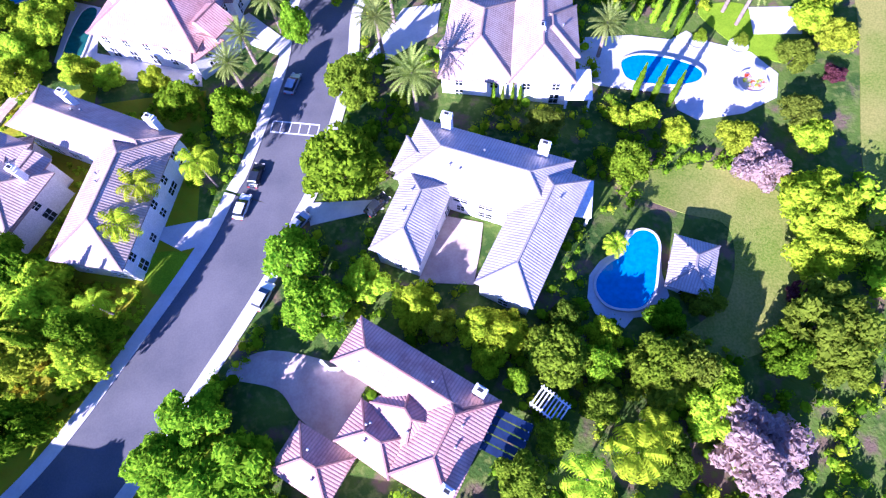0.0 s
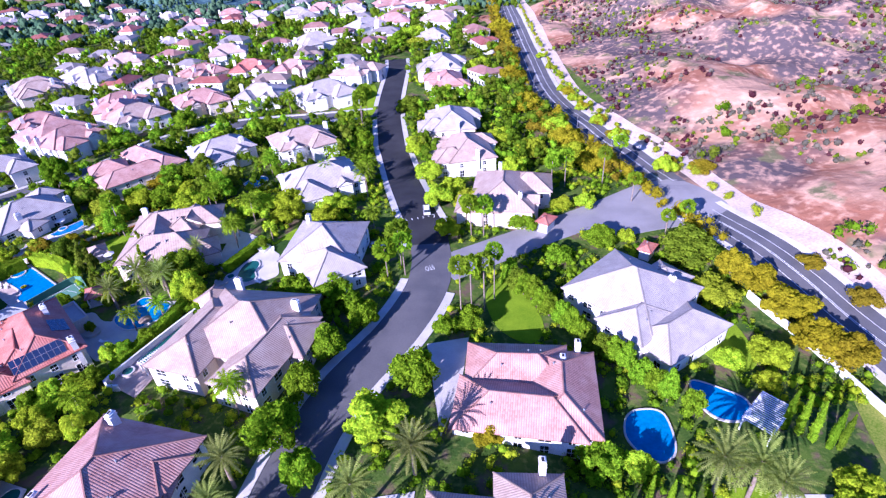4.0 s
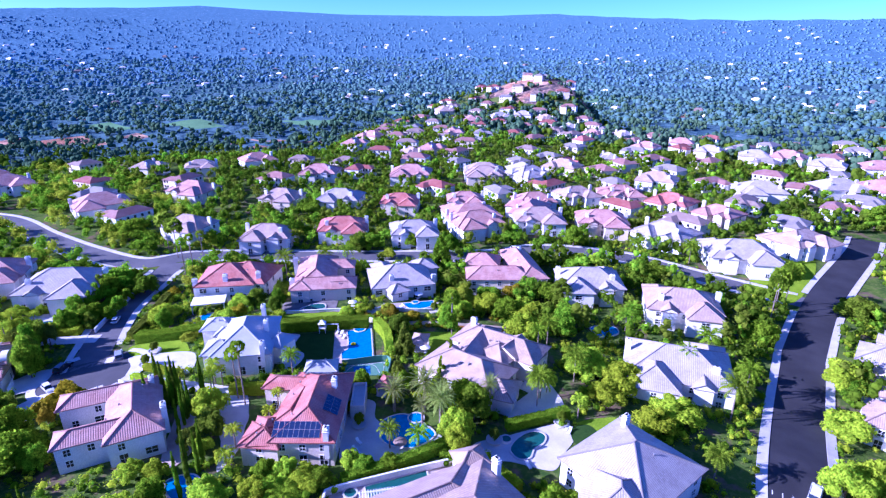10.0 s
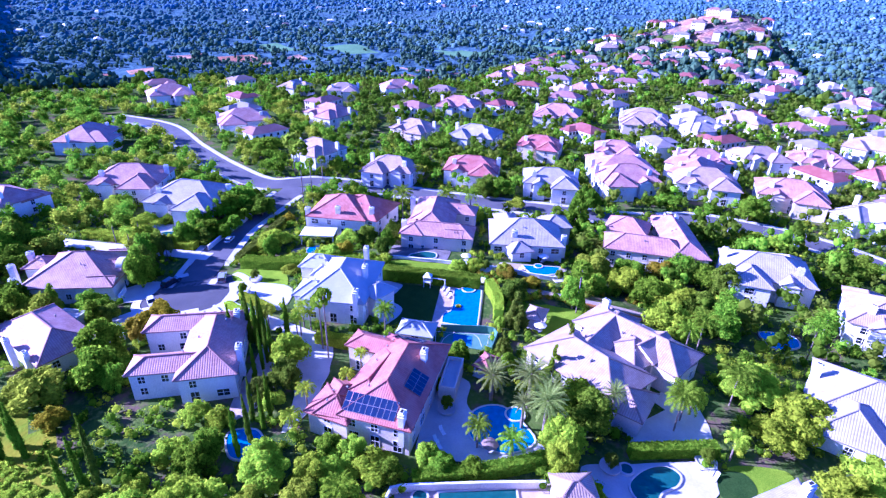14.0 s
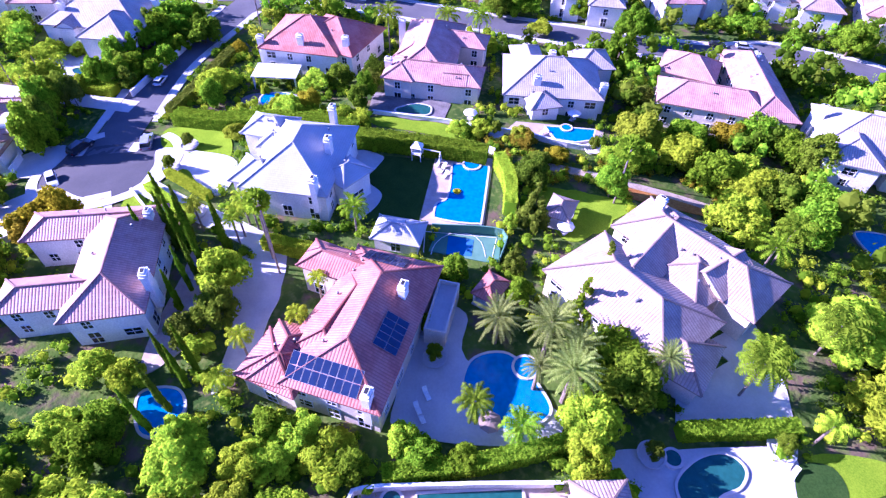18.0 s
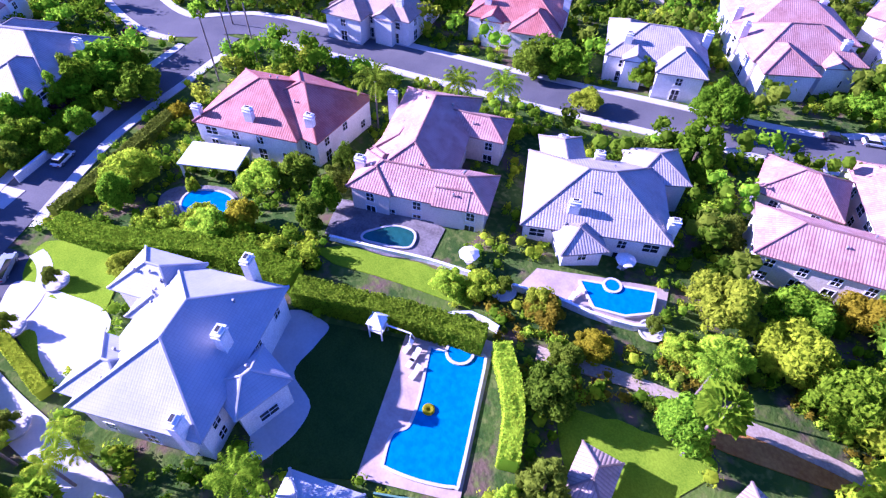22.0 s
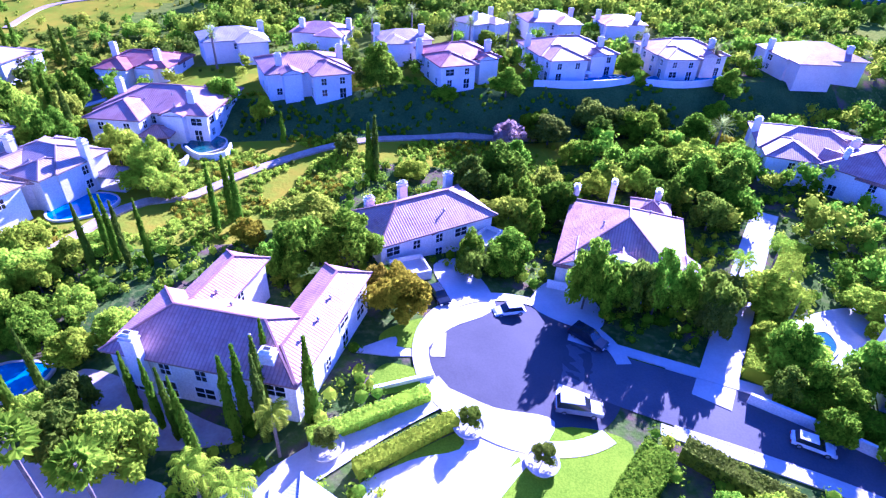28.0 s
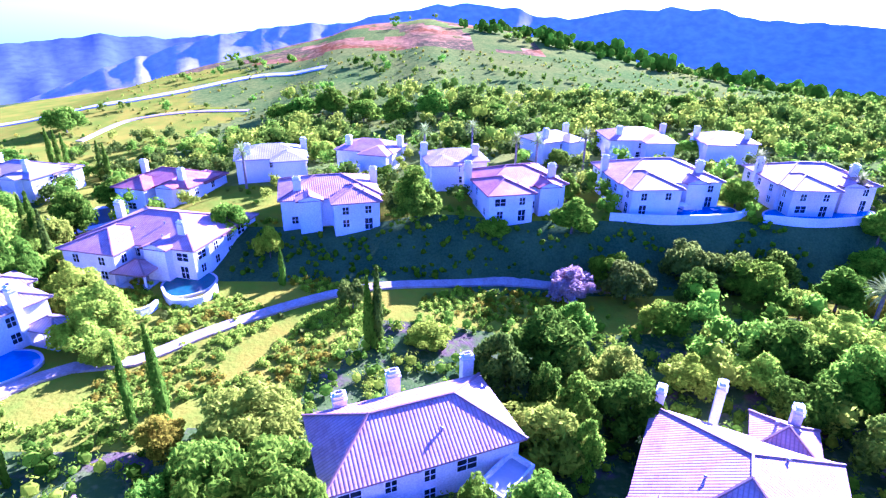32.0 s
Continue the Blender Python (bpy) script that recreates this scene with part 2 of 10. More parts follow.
M = {
    "ground": planted("garden_ground", (0.04, 0.08, 0.015), (0.09, 0.14, 0.02), (0.14, 0.10, 0.065), (0.13, 0.16, 0.035)),
    "scrub": surf("dry_scrub", (0.33, 0.27, 0.01), (0.15, 0.22, 0.005), 0.11, 0.7, 0.95, 0.3, 0.15, 0.0),
    "burnt": hillside("burnt_slope", (0.42, 0.26, 0.17), (0.28, 0.125, 0.075), (0.10, 0.078, 0.08), (0.15, 0.14, 0.07)),
    "rust_earth": hillside("rust_hilltop", (0.36, 0.19, 0.055), (0.25, 0.10, 0.02), (0.12, 0.10, 0.03), (0.13, 0.14, 0.02)),
    "sand": surf("pale_roadside_dirt", (0.44, 0.34, 0.28), (0.58, 0.48, 0.41), 0.15, 1.5, 0.95, 0.4, 0.1),
    "hill_grass": surf("rough_hill_grass", (0.09, 0.165, 0.018), (0.21, 0.225, 0.025), 0.03, 0.5, 0.95, 0.4, 0.2, 0.0),
    "ivy": surf("ivy_bank", (0.04, 0.085, 0.022), (0.09, 0.15, 0.035), 0.12, 2.5, 0.95, 0.6, 0.2, 0.0),
    "lawn": surf("lawn", (0.14, 0.24, 0.004), (0.23, 0.34, 0.006), 0.25, 5.0, 0.9, 0.4, 0.05, 0.0),
    # Turf green is darkened to include the shade lying on the lawn.
    "turf": surf("shade_dark_turf", (0.025, 0.06, 0.012), (0.04, 0.08, 0.015), 0.3, 5.0, 0.9, 0.3, 0.04, 0.0),
    "asphalt": surf("asphalt", (0.022, 0.022, 0.026), (0.04, 0.04, 0.045), 0.12, 4.0, 0.88, 0.1, 0.01, 0.25, fine=0.15),
    "old_asphalt": surf("worn_asphalt", (0.085, 0.085, 0.095), (0.13, 0.125, 0.13), 0.12, 4.0, 0.88, 0.1, 0.01, 0.25, fine=0.15),
    "pale_asphalt": surf("bleached_asphalt", (0.22, 0.21, 0.215), (0.29, 0.275, 0.28), 0.12, 4.0, 0.88, 0.1, 0.01, 0.25, fine=0.15),
    "dry_lawn": surf("dry_lawn", (0.12, 0.19, 0.015), (0.27, 0.25, 0.06), 0.12, 3.0, 0.9, 0.4, 0.05, 0.0),
    "concrete": surf("concrete", (0.47, 0.44, 0.42), (0.57, 0.54, 0.51), 0.3, 3.0, 0.85, 0.1, 0.01, fine=0.12),
    # Dark rock; on the terrace behind a house this tone also paints its shade.
    "rock": surf("dark_rock_and_shade_paving", (0.12, 0.105, 0.10), (0.22, 0.20, 0.19), 0.5, 3.0, 0.9, 0.4, 0.04, fine=0.3),
    "paver": surf("paver", (0.40, 0.30, 0.25), (0.50, 0.41, 0.34), 0.5, 3.0, 0.85, 0.2, 0.01, fine=0.15),
    "pool_tile": surf("blue_court_paint", (0.03, 0.14, 0.32), (0.05, 0.18, 0.38), 0.6, 6.0, 0.8, 0.1, 0.005, fine=0.15),
    "mulch": surf("brown_mulch", (0.30, 0.12, 0.03), (0.44, 0.22, 0.05), 0.3, 2.0, 0.95, 0.5, 0.05, 0.0),
    "dirt": surf("trail_dirt", (0.34, 0.25, 0.17), (0.46, 0.37, 0.27), 0.4, 3.0, 0.95, 0.3, 0.03),
    "paint": surf("road_paint", (0.6, 0.6, 0.6), (0.8, 0.8, 0.8), 2.0, 12.0, 0.7, 0.1, 0.005),
    "white": surf("white_stucco", (0.66, 0.62, 0.58), (0.80, 0.77, 0.73), 0.25, 5.0, 0.85, 0.2, 0.01, vary=0.05),
    "cream": surf("cream_stucco", (0.60, 0.50, 0.40), (0.70, 0.61, 0.50), 0.25, 5.0, 0.85, 0.2, 0.01, vary=0.06),
    "trim": surf("white_trim", (0.74, 0.72, 0.70), (0.82, 0.81, 0.79), 0.6, 6.0, 0.6, 0.1, 0.005),
    "grey": surf("grey_metal", (0.22, 0.22, 0.23), (0.36, 0.36, 0.37), 0.8, 8.0, 0.5, 0.1, 0.005, metal=0.4),
    "dark": surf("dark_metal", (0.02, 0.02, 0.022), (0.04, 0.04, 0.042), 0.8, 8.0, 0.6, 0.1, 0.005),
    "bark": surf("bark", (0.09, 0.065, 0.045), (0.19, 0.145, 0.10), 1.5, 8.0, 0.95, 0.7, 0.04),
    "palm_bark": surf("palm_bark", (0.16, 0.12, 0.09), (0.28, 0.22, 0.17), 1.5, 8.0, 0.95, 0.7, 0.04),
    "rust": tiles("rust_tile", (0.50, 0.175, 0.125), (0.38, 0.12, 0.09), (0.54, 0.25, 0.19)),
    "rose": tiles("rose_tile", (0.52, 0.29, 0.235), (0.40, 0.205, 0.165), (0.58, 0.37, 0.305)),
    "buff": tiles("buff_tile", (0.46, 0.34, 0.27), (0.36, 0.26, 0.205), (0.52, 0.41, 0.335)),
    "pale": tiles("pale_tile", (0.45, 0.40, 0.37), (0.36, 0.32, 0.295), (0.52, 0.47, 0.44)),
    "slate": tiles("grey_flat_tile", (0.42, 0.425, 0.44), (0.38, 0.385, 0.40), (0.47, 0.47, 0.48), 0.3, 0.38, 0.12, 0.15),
    "glass": glossy("window_glass", (0.02, 0.025, 0.03), 0.06, 0.6),
    "pool": glossy("pool_water", (0.015, 0.18, 0.40), 0.05, 0.5, 0.0, 0.25),
    "pond": glossy("green_pool_water", (0.018, 0.095, 0.08), 0.05, 0.5, 0.0, 0.25),
    "panel": glossy("solar_panel", (0.018, 0.03, 0.075), 0.15, 0.6),
    "car_white": glossy("white_car_paint", (0.75, 0.75, 0.76), 0.2, 0.6),
    "car_silver": glossy("silver_car_paint", (0.45, 0.46, 0.48), 0.22, 0.6, 0.4),
    "car_dark": glossy("dark_car_paint", (0.02, 0.025, 0.035), 0.15, 0.6),
    "car_red": glossy("red_car_paint", (0.4, 0.02, 0.02), 0.2, 0.6),
    "leaf_green": leaves("green_leaves", (0.13, 0.225, 0.002), (0.37, 0.55, 0.003)),
    "leaf_lime": leaves("lime_leaves", (0.31, 0.40, 0.001), (0.59, 0.71, 0.002)),
    "leaf_dark": leaves("dark_leaves", (0.08, 0.15, 0.005), (0.23, 0.36, 0.010)),
    "leaf_olive": leaves("olive_leaves", (0.14, 0.195, 0.012), (0.28, 0.36, 0.022)),
    "leaf_gold": leaves("golden_leaves", (0.282, 0.246, 0.0044), (0.475, 0.405, 0.0088)),
    "leaf_grey": leaves("grey_green_fronds", (0.20, 0.25, 0.045), (0.42, 0.47, 0.12)),
    "leaf_pink": leaves("pink_blossom", (0.44, 0.317, 0.273), (0.598, 0.466, 0.414)),
    "leaf_plum": leaves("plum_leaves", (0.115, 0.0345, 0.046), (0.207, 0.0805, 0.0805)),
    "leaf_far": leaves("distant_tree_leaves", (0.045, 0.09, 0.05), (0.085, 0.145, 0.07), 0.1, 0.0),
    # Far leaves, ridges and plains below carry the air's haze in their base colour.
    "leaf_haze_blue": leaves("farthest_leaves_haze_blue", (0.085, 0.155, 0.20), (0.115, 0.19, 0.245), 0.06, 0.0),
    "leaf_blue": leaves("far_leaves_haze_tint", (0.06, 0.115, 0.10), (0.095, 0.155, 0.135), 0.08, 0.0),
    "hill_far": surf("chaparral_haze_pale", (0.44, 0.42, 0.45), (0.56, 0.53, 0.55), 0.004, 0.03, 1.0, 0.1, 3.0, 0.0),
    "hill_farther": surf("far_ridge_haze_blue", (0.085, 0.115, 0.19), (0.11, 0.145, 0.23), 0.003, 0.02, 1.0, 0.1, 3.0, 0.0),
    "plain_far": wooded("wooded_plain_haze_tint", (0.05, 0.10, 0.12), (0.10, 0.17, 0.18), (0.26, 0.32, 0.36), 0.006, 0.07),
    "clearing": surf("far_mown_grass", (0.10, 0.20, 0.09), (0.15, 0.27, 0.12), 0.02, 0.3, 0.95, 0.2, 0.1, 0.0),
    "plain_haze_blue": wooded("outer_plain_haze_blue", (0.075, 0.15, 0.20), (0.11, 0.20, 0.26), (0.36, 0.44, 0.48), 0.0025, 0.035),
    "leaf_char": leaves("charred_brush", (0.13, 0.12, 0.09), (0.25, 0.22, 0.17)),
}


# ---- mesh helpers ----
def part(name, data, mat, parent=None, label="", at=None):
    """Links a bmesh or a mesh as one object under a thing."""
    if isinstance(data, bmesh.types.BMesh):
        me = bpy.data.meshes.new(name)
        data.to_mesh(me)
        data.free()
        me.materials.append(M[mat])
    else:
        me = data
    ob = new(name, me)
    if parent:
        ob.parent = parent
    if at is not None:
        ob.matrix_basis = at
    if label:
        ob["label"] = label
    return ob


def mesh_of(name, verts, faces, mat, smooth=False):
    me = bpy.data.meshes.new(name)
    me.from_pydata(verts, [], faces)
    me.materials.append(M[mat])
    if smooth:
        me.polygons.foreach_set("use_smooth", [True] * len(me.polygons))
    return me


def slab(bm, x0, y0, z0, x1, y1, z1, m=None):
    """A box into bm; returns its verts."""
    vs = [bm.verts.new((x, y, z)) for z in (z0, z1) for x, y in ((x0, y0), (x1, y0), (x1, y1), (x0, y1))]
    for f in ((3, 2, 1, 0), (4, 5, 6, 7), (0, 1, 5, 4), (1, 2, 6, 5), (2, 3, 7, 6), (3, 0, 4, 7)):
        bm.faces.new([vs[i] for i in f])
    if m is not None:
        bmesh.ops.transform(bm, matrix=m, verts=vs)
    return vs


def tube(bm, x, y, z0, z1, r0, r1, sides=8, lean=(0, 0)):
    """A tapered closed tube into bm."""
    rings = []
    for z, r, k in ((z0, r0, 0), (z1, r1, 1)):
        rings.append([bm.verts.new((x + k * lean[0] + r * math.cos(a), y + k * lean[1] + r * math.sin(a), z)) for a in (i * math.tau / sides for i in range(sides))])
    for i in range(sides):
        j = (i + 1) % sides
        bm.faces.new((rings[0][i], rings[0][j], rings[1][j], rings[1][i]))
    bm.faces.new(rings[1])
    bm.faces.new(rings[0][::-1])


def thing(name, x, y, z, yaw, label, category, group=""):
    e = new(name)
    e.empty_display_size = 0.5
    e.matrix_basis = pose(x, y, z, 0, 0, yaw)
    return tagged(e, label, category, group)


# ---- terrain ----
EDGE = ((-180, 900), (-130, 520), (-97, 405), (-88, 375), (-79, 385), (-68, 350), (-52, 335), (-46, 470), (-40, 610), (-35, 720), (-28, 720), (-24, 640), (-18, 480), (-10, 480), (2, 485), (6, 620), (13, 660), (20, 570), (40, 560), (180, 900))


def edge_of_mesa(x, y):
    """How far a place lies beyond the edge of the settled high ground."""
    a = math.degrees(math.atan2(x + 50, y - 120))
    for (a0, r0), (a1, r1) in zip(EDGE, EDGE[1:]):
        if a0 <= a <= a1:
            return math.hypot(x + 50, y - 120) - (r0 + (r1 - r0) * (a - a0) / (a1 - a0))
    return 0.0


def lay(x, y):
    """Height of the ground."""
    z = -3 * ramp(-122, -150, x)
    if y > -40:
        z = -3 * max(ramp(-122, -150, x), ramp(175, 205, y))
    z -= (2.0 + 2.0 * (1 - ramp(112, 140, y))) * ramp(8, 45, x) * (1 - ramp(200, 240, y))
    z -= 2.0 * math.exp(-(((x + 140) / 45) ** 2) - ((y - 62) / 22) ** 2)
    z += (4.0 + 4.5 * ramp(-112, -140, x)) * ramp(28.5, 16, y) * ramp(-58, -85, x)
    d = math.hypot(x + 50, y - 120)
    if d > 260:
        k = ramp(260, 700, d)
        roll = noise.noise((x / 160, y / 160, 0.3)) * 9 + noise.noise((x / 60, y / 60, 1.7)) * 3
        z += k * roll + 1.8e-5 * max(0, d - 800) ** 2 * ramp(-100, 200, y)
        z -= 46 * ramp(0, 170, edge_of_mesa(x, y)) * ramp(-60, 60, y) * (1 - ramp(60, 160, x) * ramp(700, 560, y))
    # the hill falls away behind its crest
    dx, dy = x + 130, y - 118
    d = math.hypot(dx, dy)
    if dy < 0 and d > 250:
        crest = 285 + 90 * math.exp(-(((math.degrees(math.atan2(dx, -dy)) + 6) / 22) ** 2))
        z -= ramp(0.3, 0.6, -dy / d) * 700 * ramp(crest, crest + 1900, d)
    # knoll to the north, burnt spur to the east, ridge to the south
    z += 37 * math.exp(-(((x + 366) / 120) ** 2) - ((y - 743) / 90) ** 2)
    if x > 80:
        e = ramp(85, 190, x) * ramp(40, 120, y) * (1 - ramp(420, 560, y))
        z += e * (16 + 18 * noise.noise((x / 70, y / 70, 7.7)) + 8 * noise.noise((x / 26, y / 26, 3.3)) + 3 * noise.noise((x / 11, y / 11, 1.3)))
    z += 34 * ramp(-35, -330, y) * math.exp(-(((x + 120) / 170) ** 2)) * ramp(-1500, -300, y)
    return z


def spread(lo, hi, near_lo, near_hi, step):
    """Grid lines: even within the near stretch, widening outside it."""
    out = list(np.arange(near_lo, near_hi + 0.1, step))
    for edge, end in ((near_hi, hi), (near_lo, lo)):
        v, s = edge, step
        way = 1 if end > edge else -1
        while v * way < end * way:
            s *= 1.085
            v += s * way
            out.append(v)
    return sorted(out)


def sheet(name, xs, ys, height, mats, choose):
    nx = len(xs)
    verts = [(x, y, height(x, y)) for y in ys for x in xs]
    faces = [(j * nx + i, j * nx + i + 1, (j + 1) * nx + i + 1, (j + 1) * nx + i) for j in range(len(ys) - 1) for i in range(nx - 1)]
    me = bpy.data.meshes.new(name)
    me.from_pydata(verts, [], faces)
    for k in mats:
        me.materials.append(M[k])
    me.polygons.foreach_set("material_index", [choose(*verts[f[0]]) for f in faces])
    me.polygons.foreach_set("use_smooth", [True] * len(faces))
    return new(name, me)


CLEARINGS = ((-760, 640, 55), (-900, 505, 50), (-1000, 420, 45), (-780, 860, 45), (-560, 1290, 60), (-210, 800, 40))


def cover(x, y, z):
    """Which ground cover lies here: garden, dry scrub or burnt slope."""
    d = math.hypot(x + 50, y - 120)
    if any((x - cx) ** 2 + ((y - cy) * 1.5) ** 2 < r * r * (1 + noise.noise((x / 40, y / 40, 8.0))) for cx, cy, r in CLEARINGS):
        return 7
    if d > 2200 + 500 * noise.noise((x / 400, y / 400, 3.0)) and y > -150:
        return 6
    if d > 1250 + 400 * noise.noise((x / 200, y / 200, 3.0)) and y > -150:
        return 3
    if d > 560 and y > -150 and (noise.noise((x / 140, y / 110, 2.9)) + 0.6 * noise.noise((x / 35, y / 30, 5.9)) > 0.52 or ((x + 366) / 70) ** 2 + ((y - 700) / 50) ** 2 < 1.0 + 1.8 * noise.noise((x / 22, y / 22, 1.1))):
        return 2
    if ((x + 70) / 75) ** 2 + ((y - 625) / 32) ** 2 < 1.0 + 1.2 * noise.noise((x / 25, y / 25, 4.1)):
        return 2
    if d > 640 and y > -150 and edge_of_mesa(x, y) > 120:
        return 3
    if y < -205 and x > -200 and noise.noise((x / 40, y / 40, 6.1)) > -0.1:
        return 8
    wob = 14 * noise.noise((x / 40, y / 40, 5.1))
    if x > 88 + wob + max(0, y - 150) * 0.05 - max(0, y - 330) * 0.2 and 20 < y < 470:
        return 2
    if 13 + 0.5 * wob < y < 30 + 0.4 * wob and -260 < x < -92 + wob:
        return 4
    if y < -12 and y > -420 and x < -75 + 2 * wob - 0.25 * y:
        return 5
    if y < 42 + 24 * ramp(-128, -112, x) + wob and (-215 + wob < x < -40 or (y < -30 and x < 80)) and y > -420:
        return 1
    return 0


ground = sheet("ground", spread(-4900, 4900, -330, 230, 4.0), spread(-4900, 4900, -160, 480, 4.0), lambda x, y: lay(x, y) - 0.05, ("ground", "scrub", "burnt", "plain_far", "ivy", "hill_grass", "plain_haze_blue", "clearing", "rust_earth"), cover)
tagged(ground, "garden soil and dry grass over gently rolling hills", "ground", kind="structure")


# ---- roads and flat areas ----
def smooth_line(pts, step=3.0):
    """Points along a smooth curve through pts."""
    p = [Vector(q) for q in pts]
    p = [2 * p[0] - p[1]] + p + [2 * p[-1] - p[-2]]
    out = []
    for i in range(1, len(p) - 2):
        count = max(2, int((p[i + 1] - p[i]).length / step))
        for k in range(count):
            t = k / count
            out.append(0.5 * (2 * p[i] + (p[i + 1] - p[i - 1]) * t + (2 * p[i - 1] - 5 * p[i] + 4 * p[i + 1] - p[i + 2]) * t * t + (3 * p[i] - p[i - 1] - 3 * p[i + 1] + p[i + 2]) * t**3))
    out.append(p[-2])
    return out


KEEP_OFF = []
JUNCTIONS = []


def open_junction(x, y, r):
    """No kerb or pavement crosses a road mouth."""
    JUNCTIONS.append((x, y, r))


def strip(name, pts, left, right, mat, lift, thick=0.0, cross=3, kind="structure", label="", step=3.0):
    """A band along a curve, from left to right of it (metres, right positive), lying on the ground."""
    line = smooth_line(pts, step)
    verts, faces = [], []
    for i, q in enumerate(line):
        d = (line[min(i + 1, len(line) - 1)] - line[max(i - 1, 0)]).normalized()
        r = Vector((d.y, -d.x))
        row = [(q + r * (left + (right - left) * k / cross)) for k in range(cross + 1)]
        ring = [(v.x, v.y, lay(v.x, v.y) + lift) for v in row]
        if thick:
            ring = [(row[0].x, row[0].y, ring[0][2] - thick)] + ring + [(row[-1].x, row[-1].y, ring[-1][2] - thick)]
        verts += ring
    w = len(verts) // len(line)
    for i in range(len(line) - 1):
        c = line[i].lerp(line[i + 1], 0.5) + Vector((verts[i * w + w // 2][0] - line[i].x, verts[i * w + w // 2][1] - line[i].y))
        if name in ("kerb", "pavement") and any((c.x - jx) ** 2 + (c.y - jy) ** 2 < jr * jr for jx, jy, jr in JUNCTIONS):
            continue
        for k in range(w - 1):
            faces.append((i * w + k, i * w + k + 1, (i + 1) * w + k + 1, (i + 1) * w + k))
    if name in ("trail", "driveway"):
        KEEP_OFF.extend((q.x, q.y, right + 0.5) for q in line)
    ob = new(name, mesh_of(name, verts, faces, mat))
    return tagged(ob, label, name.split("_")[-1], kind=kind)


def road(pts, width, label, walk_left=True, walk_right=True, mat="asphalt", lift=0.05):
    h = width / 2
    strip("road", pts, -h, h, mat, lift, label=label, cross=6)
    for side, on in ((-1, walk_left), (1, walk_right)):
        if on:
            a, b = sorted((side * h, side * (h + 0.35)))
            strip("kerb", pts, a, b, "concrete", 0.17, 0.2, 1, step=1.5, label="pale concrete kerb beside the road")
            a, b = sorted((side * (h + 0.35), side * (h + 2.0)))
            strip("pavement", pts, a, b, "concrete", 0.15, 0.2, 1, step=1.5, label="pale concrete pavement along the road")
    for q in smooth_line(pts, 4.0):
        KEEP_OFF.append((q.x, q.y, h + (2.0 if walk_left or walk_right else 0.4)))


def patch(name, pts, mat, lift, label, category, thick=0.12, kind="structure", round_off=True):
    """A flat area with a kerbed edge, its outline a smooth closed curve through pts."""
    p = [Vector(q) for q in pts]
    loop = []
    if round_off:
        k = len(p)
        for i in range(k):
            a, b, c, d = p[i - 1], p[i], p[(i + 1) % k], p[(i + 2) % k]
            for s in range(5):
                t = s / 5
                loop.append(0.5 * (2 * b + (c - a) * t + (2 * a - 5 * b + 4 * c - d) * t * t + (3 * b - a - 3 * c + d) * t**3))
    else:
        loop = p
    bm = bmesh.new()
    mid = sum(loop, Vector((0, 0))) / len(loop)
    top = [bm.verts.new((q.x, q.y, lay(q.x, q.y) + lift)) for q in loop]
    low = [bm.verts.new((q.x, q.y, lay(q.x, q.y) + lift - thick - 0.1)) for q in loop]
    f = bm.faces.new(top)
    for i in range(len(loop)):
        j = (i + 1) % len(loop)
        bm.faces.new((low[i], low[j], top[j], top[i]))
    bmesh.ops.triangulate(bm, faces=[f])
    bmesh.ops.recalc_face_normals(bm, faces=bm.faces[:])
    ob = part(name, bm, mat)
    rad = max((q - mid).length for q in loop)
    KEEP_OFF.append((mid.x, mid.y, rad * 0.75))
    return tagged(ob, label, category, kind=kind)


# ---- houses ----
HOUSES = []


def bar(bm, a, b, r):
    """A six-sided cap tile run from a to b."""
    d = (b - a).normalized()
    s = d.cross(Vector((0, 0, 1))).normalized() * r
    u = s.cross(d)
    ring = [s, s * 0.6 + u * 0.9, -s * 0.6 + u * 0.9, -s]
    va = [bm.verts.new(a + q) for q in ring]
    vb = [bm.verts.new(b + q) for q in ring]
    for i in range(3):
        bm.faces.new((va[i], va[i + 1], vb[i + 1], vb[i]))
    bm.faces.new(va[::-1])
    bm.faces.new(vb)


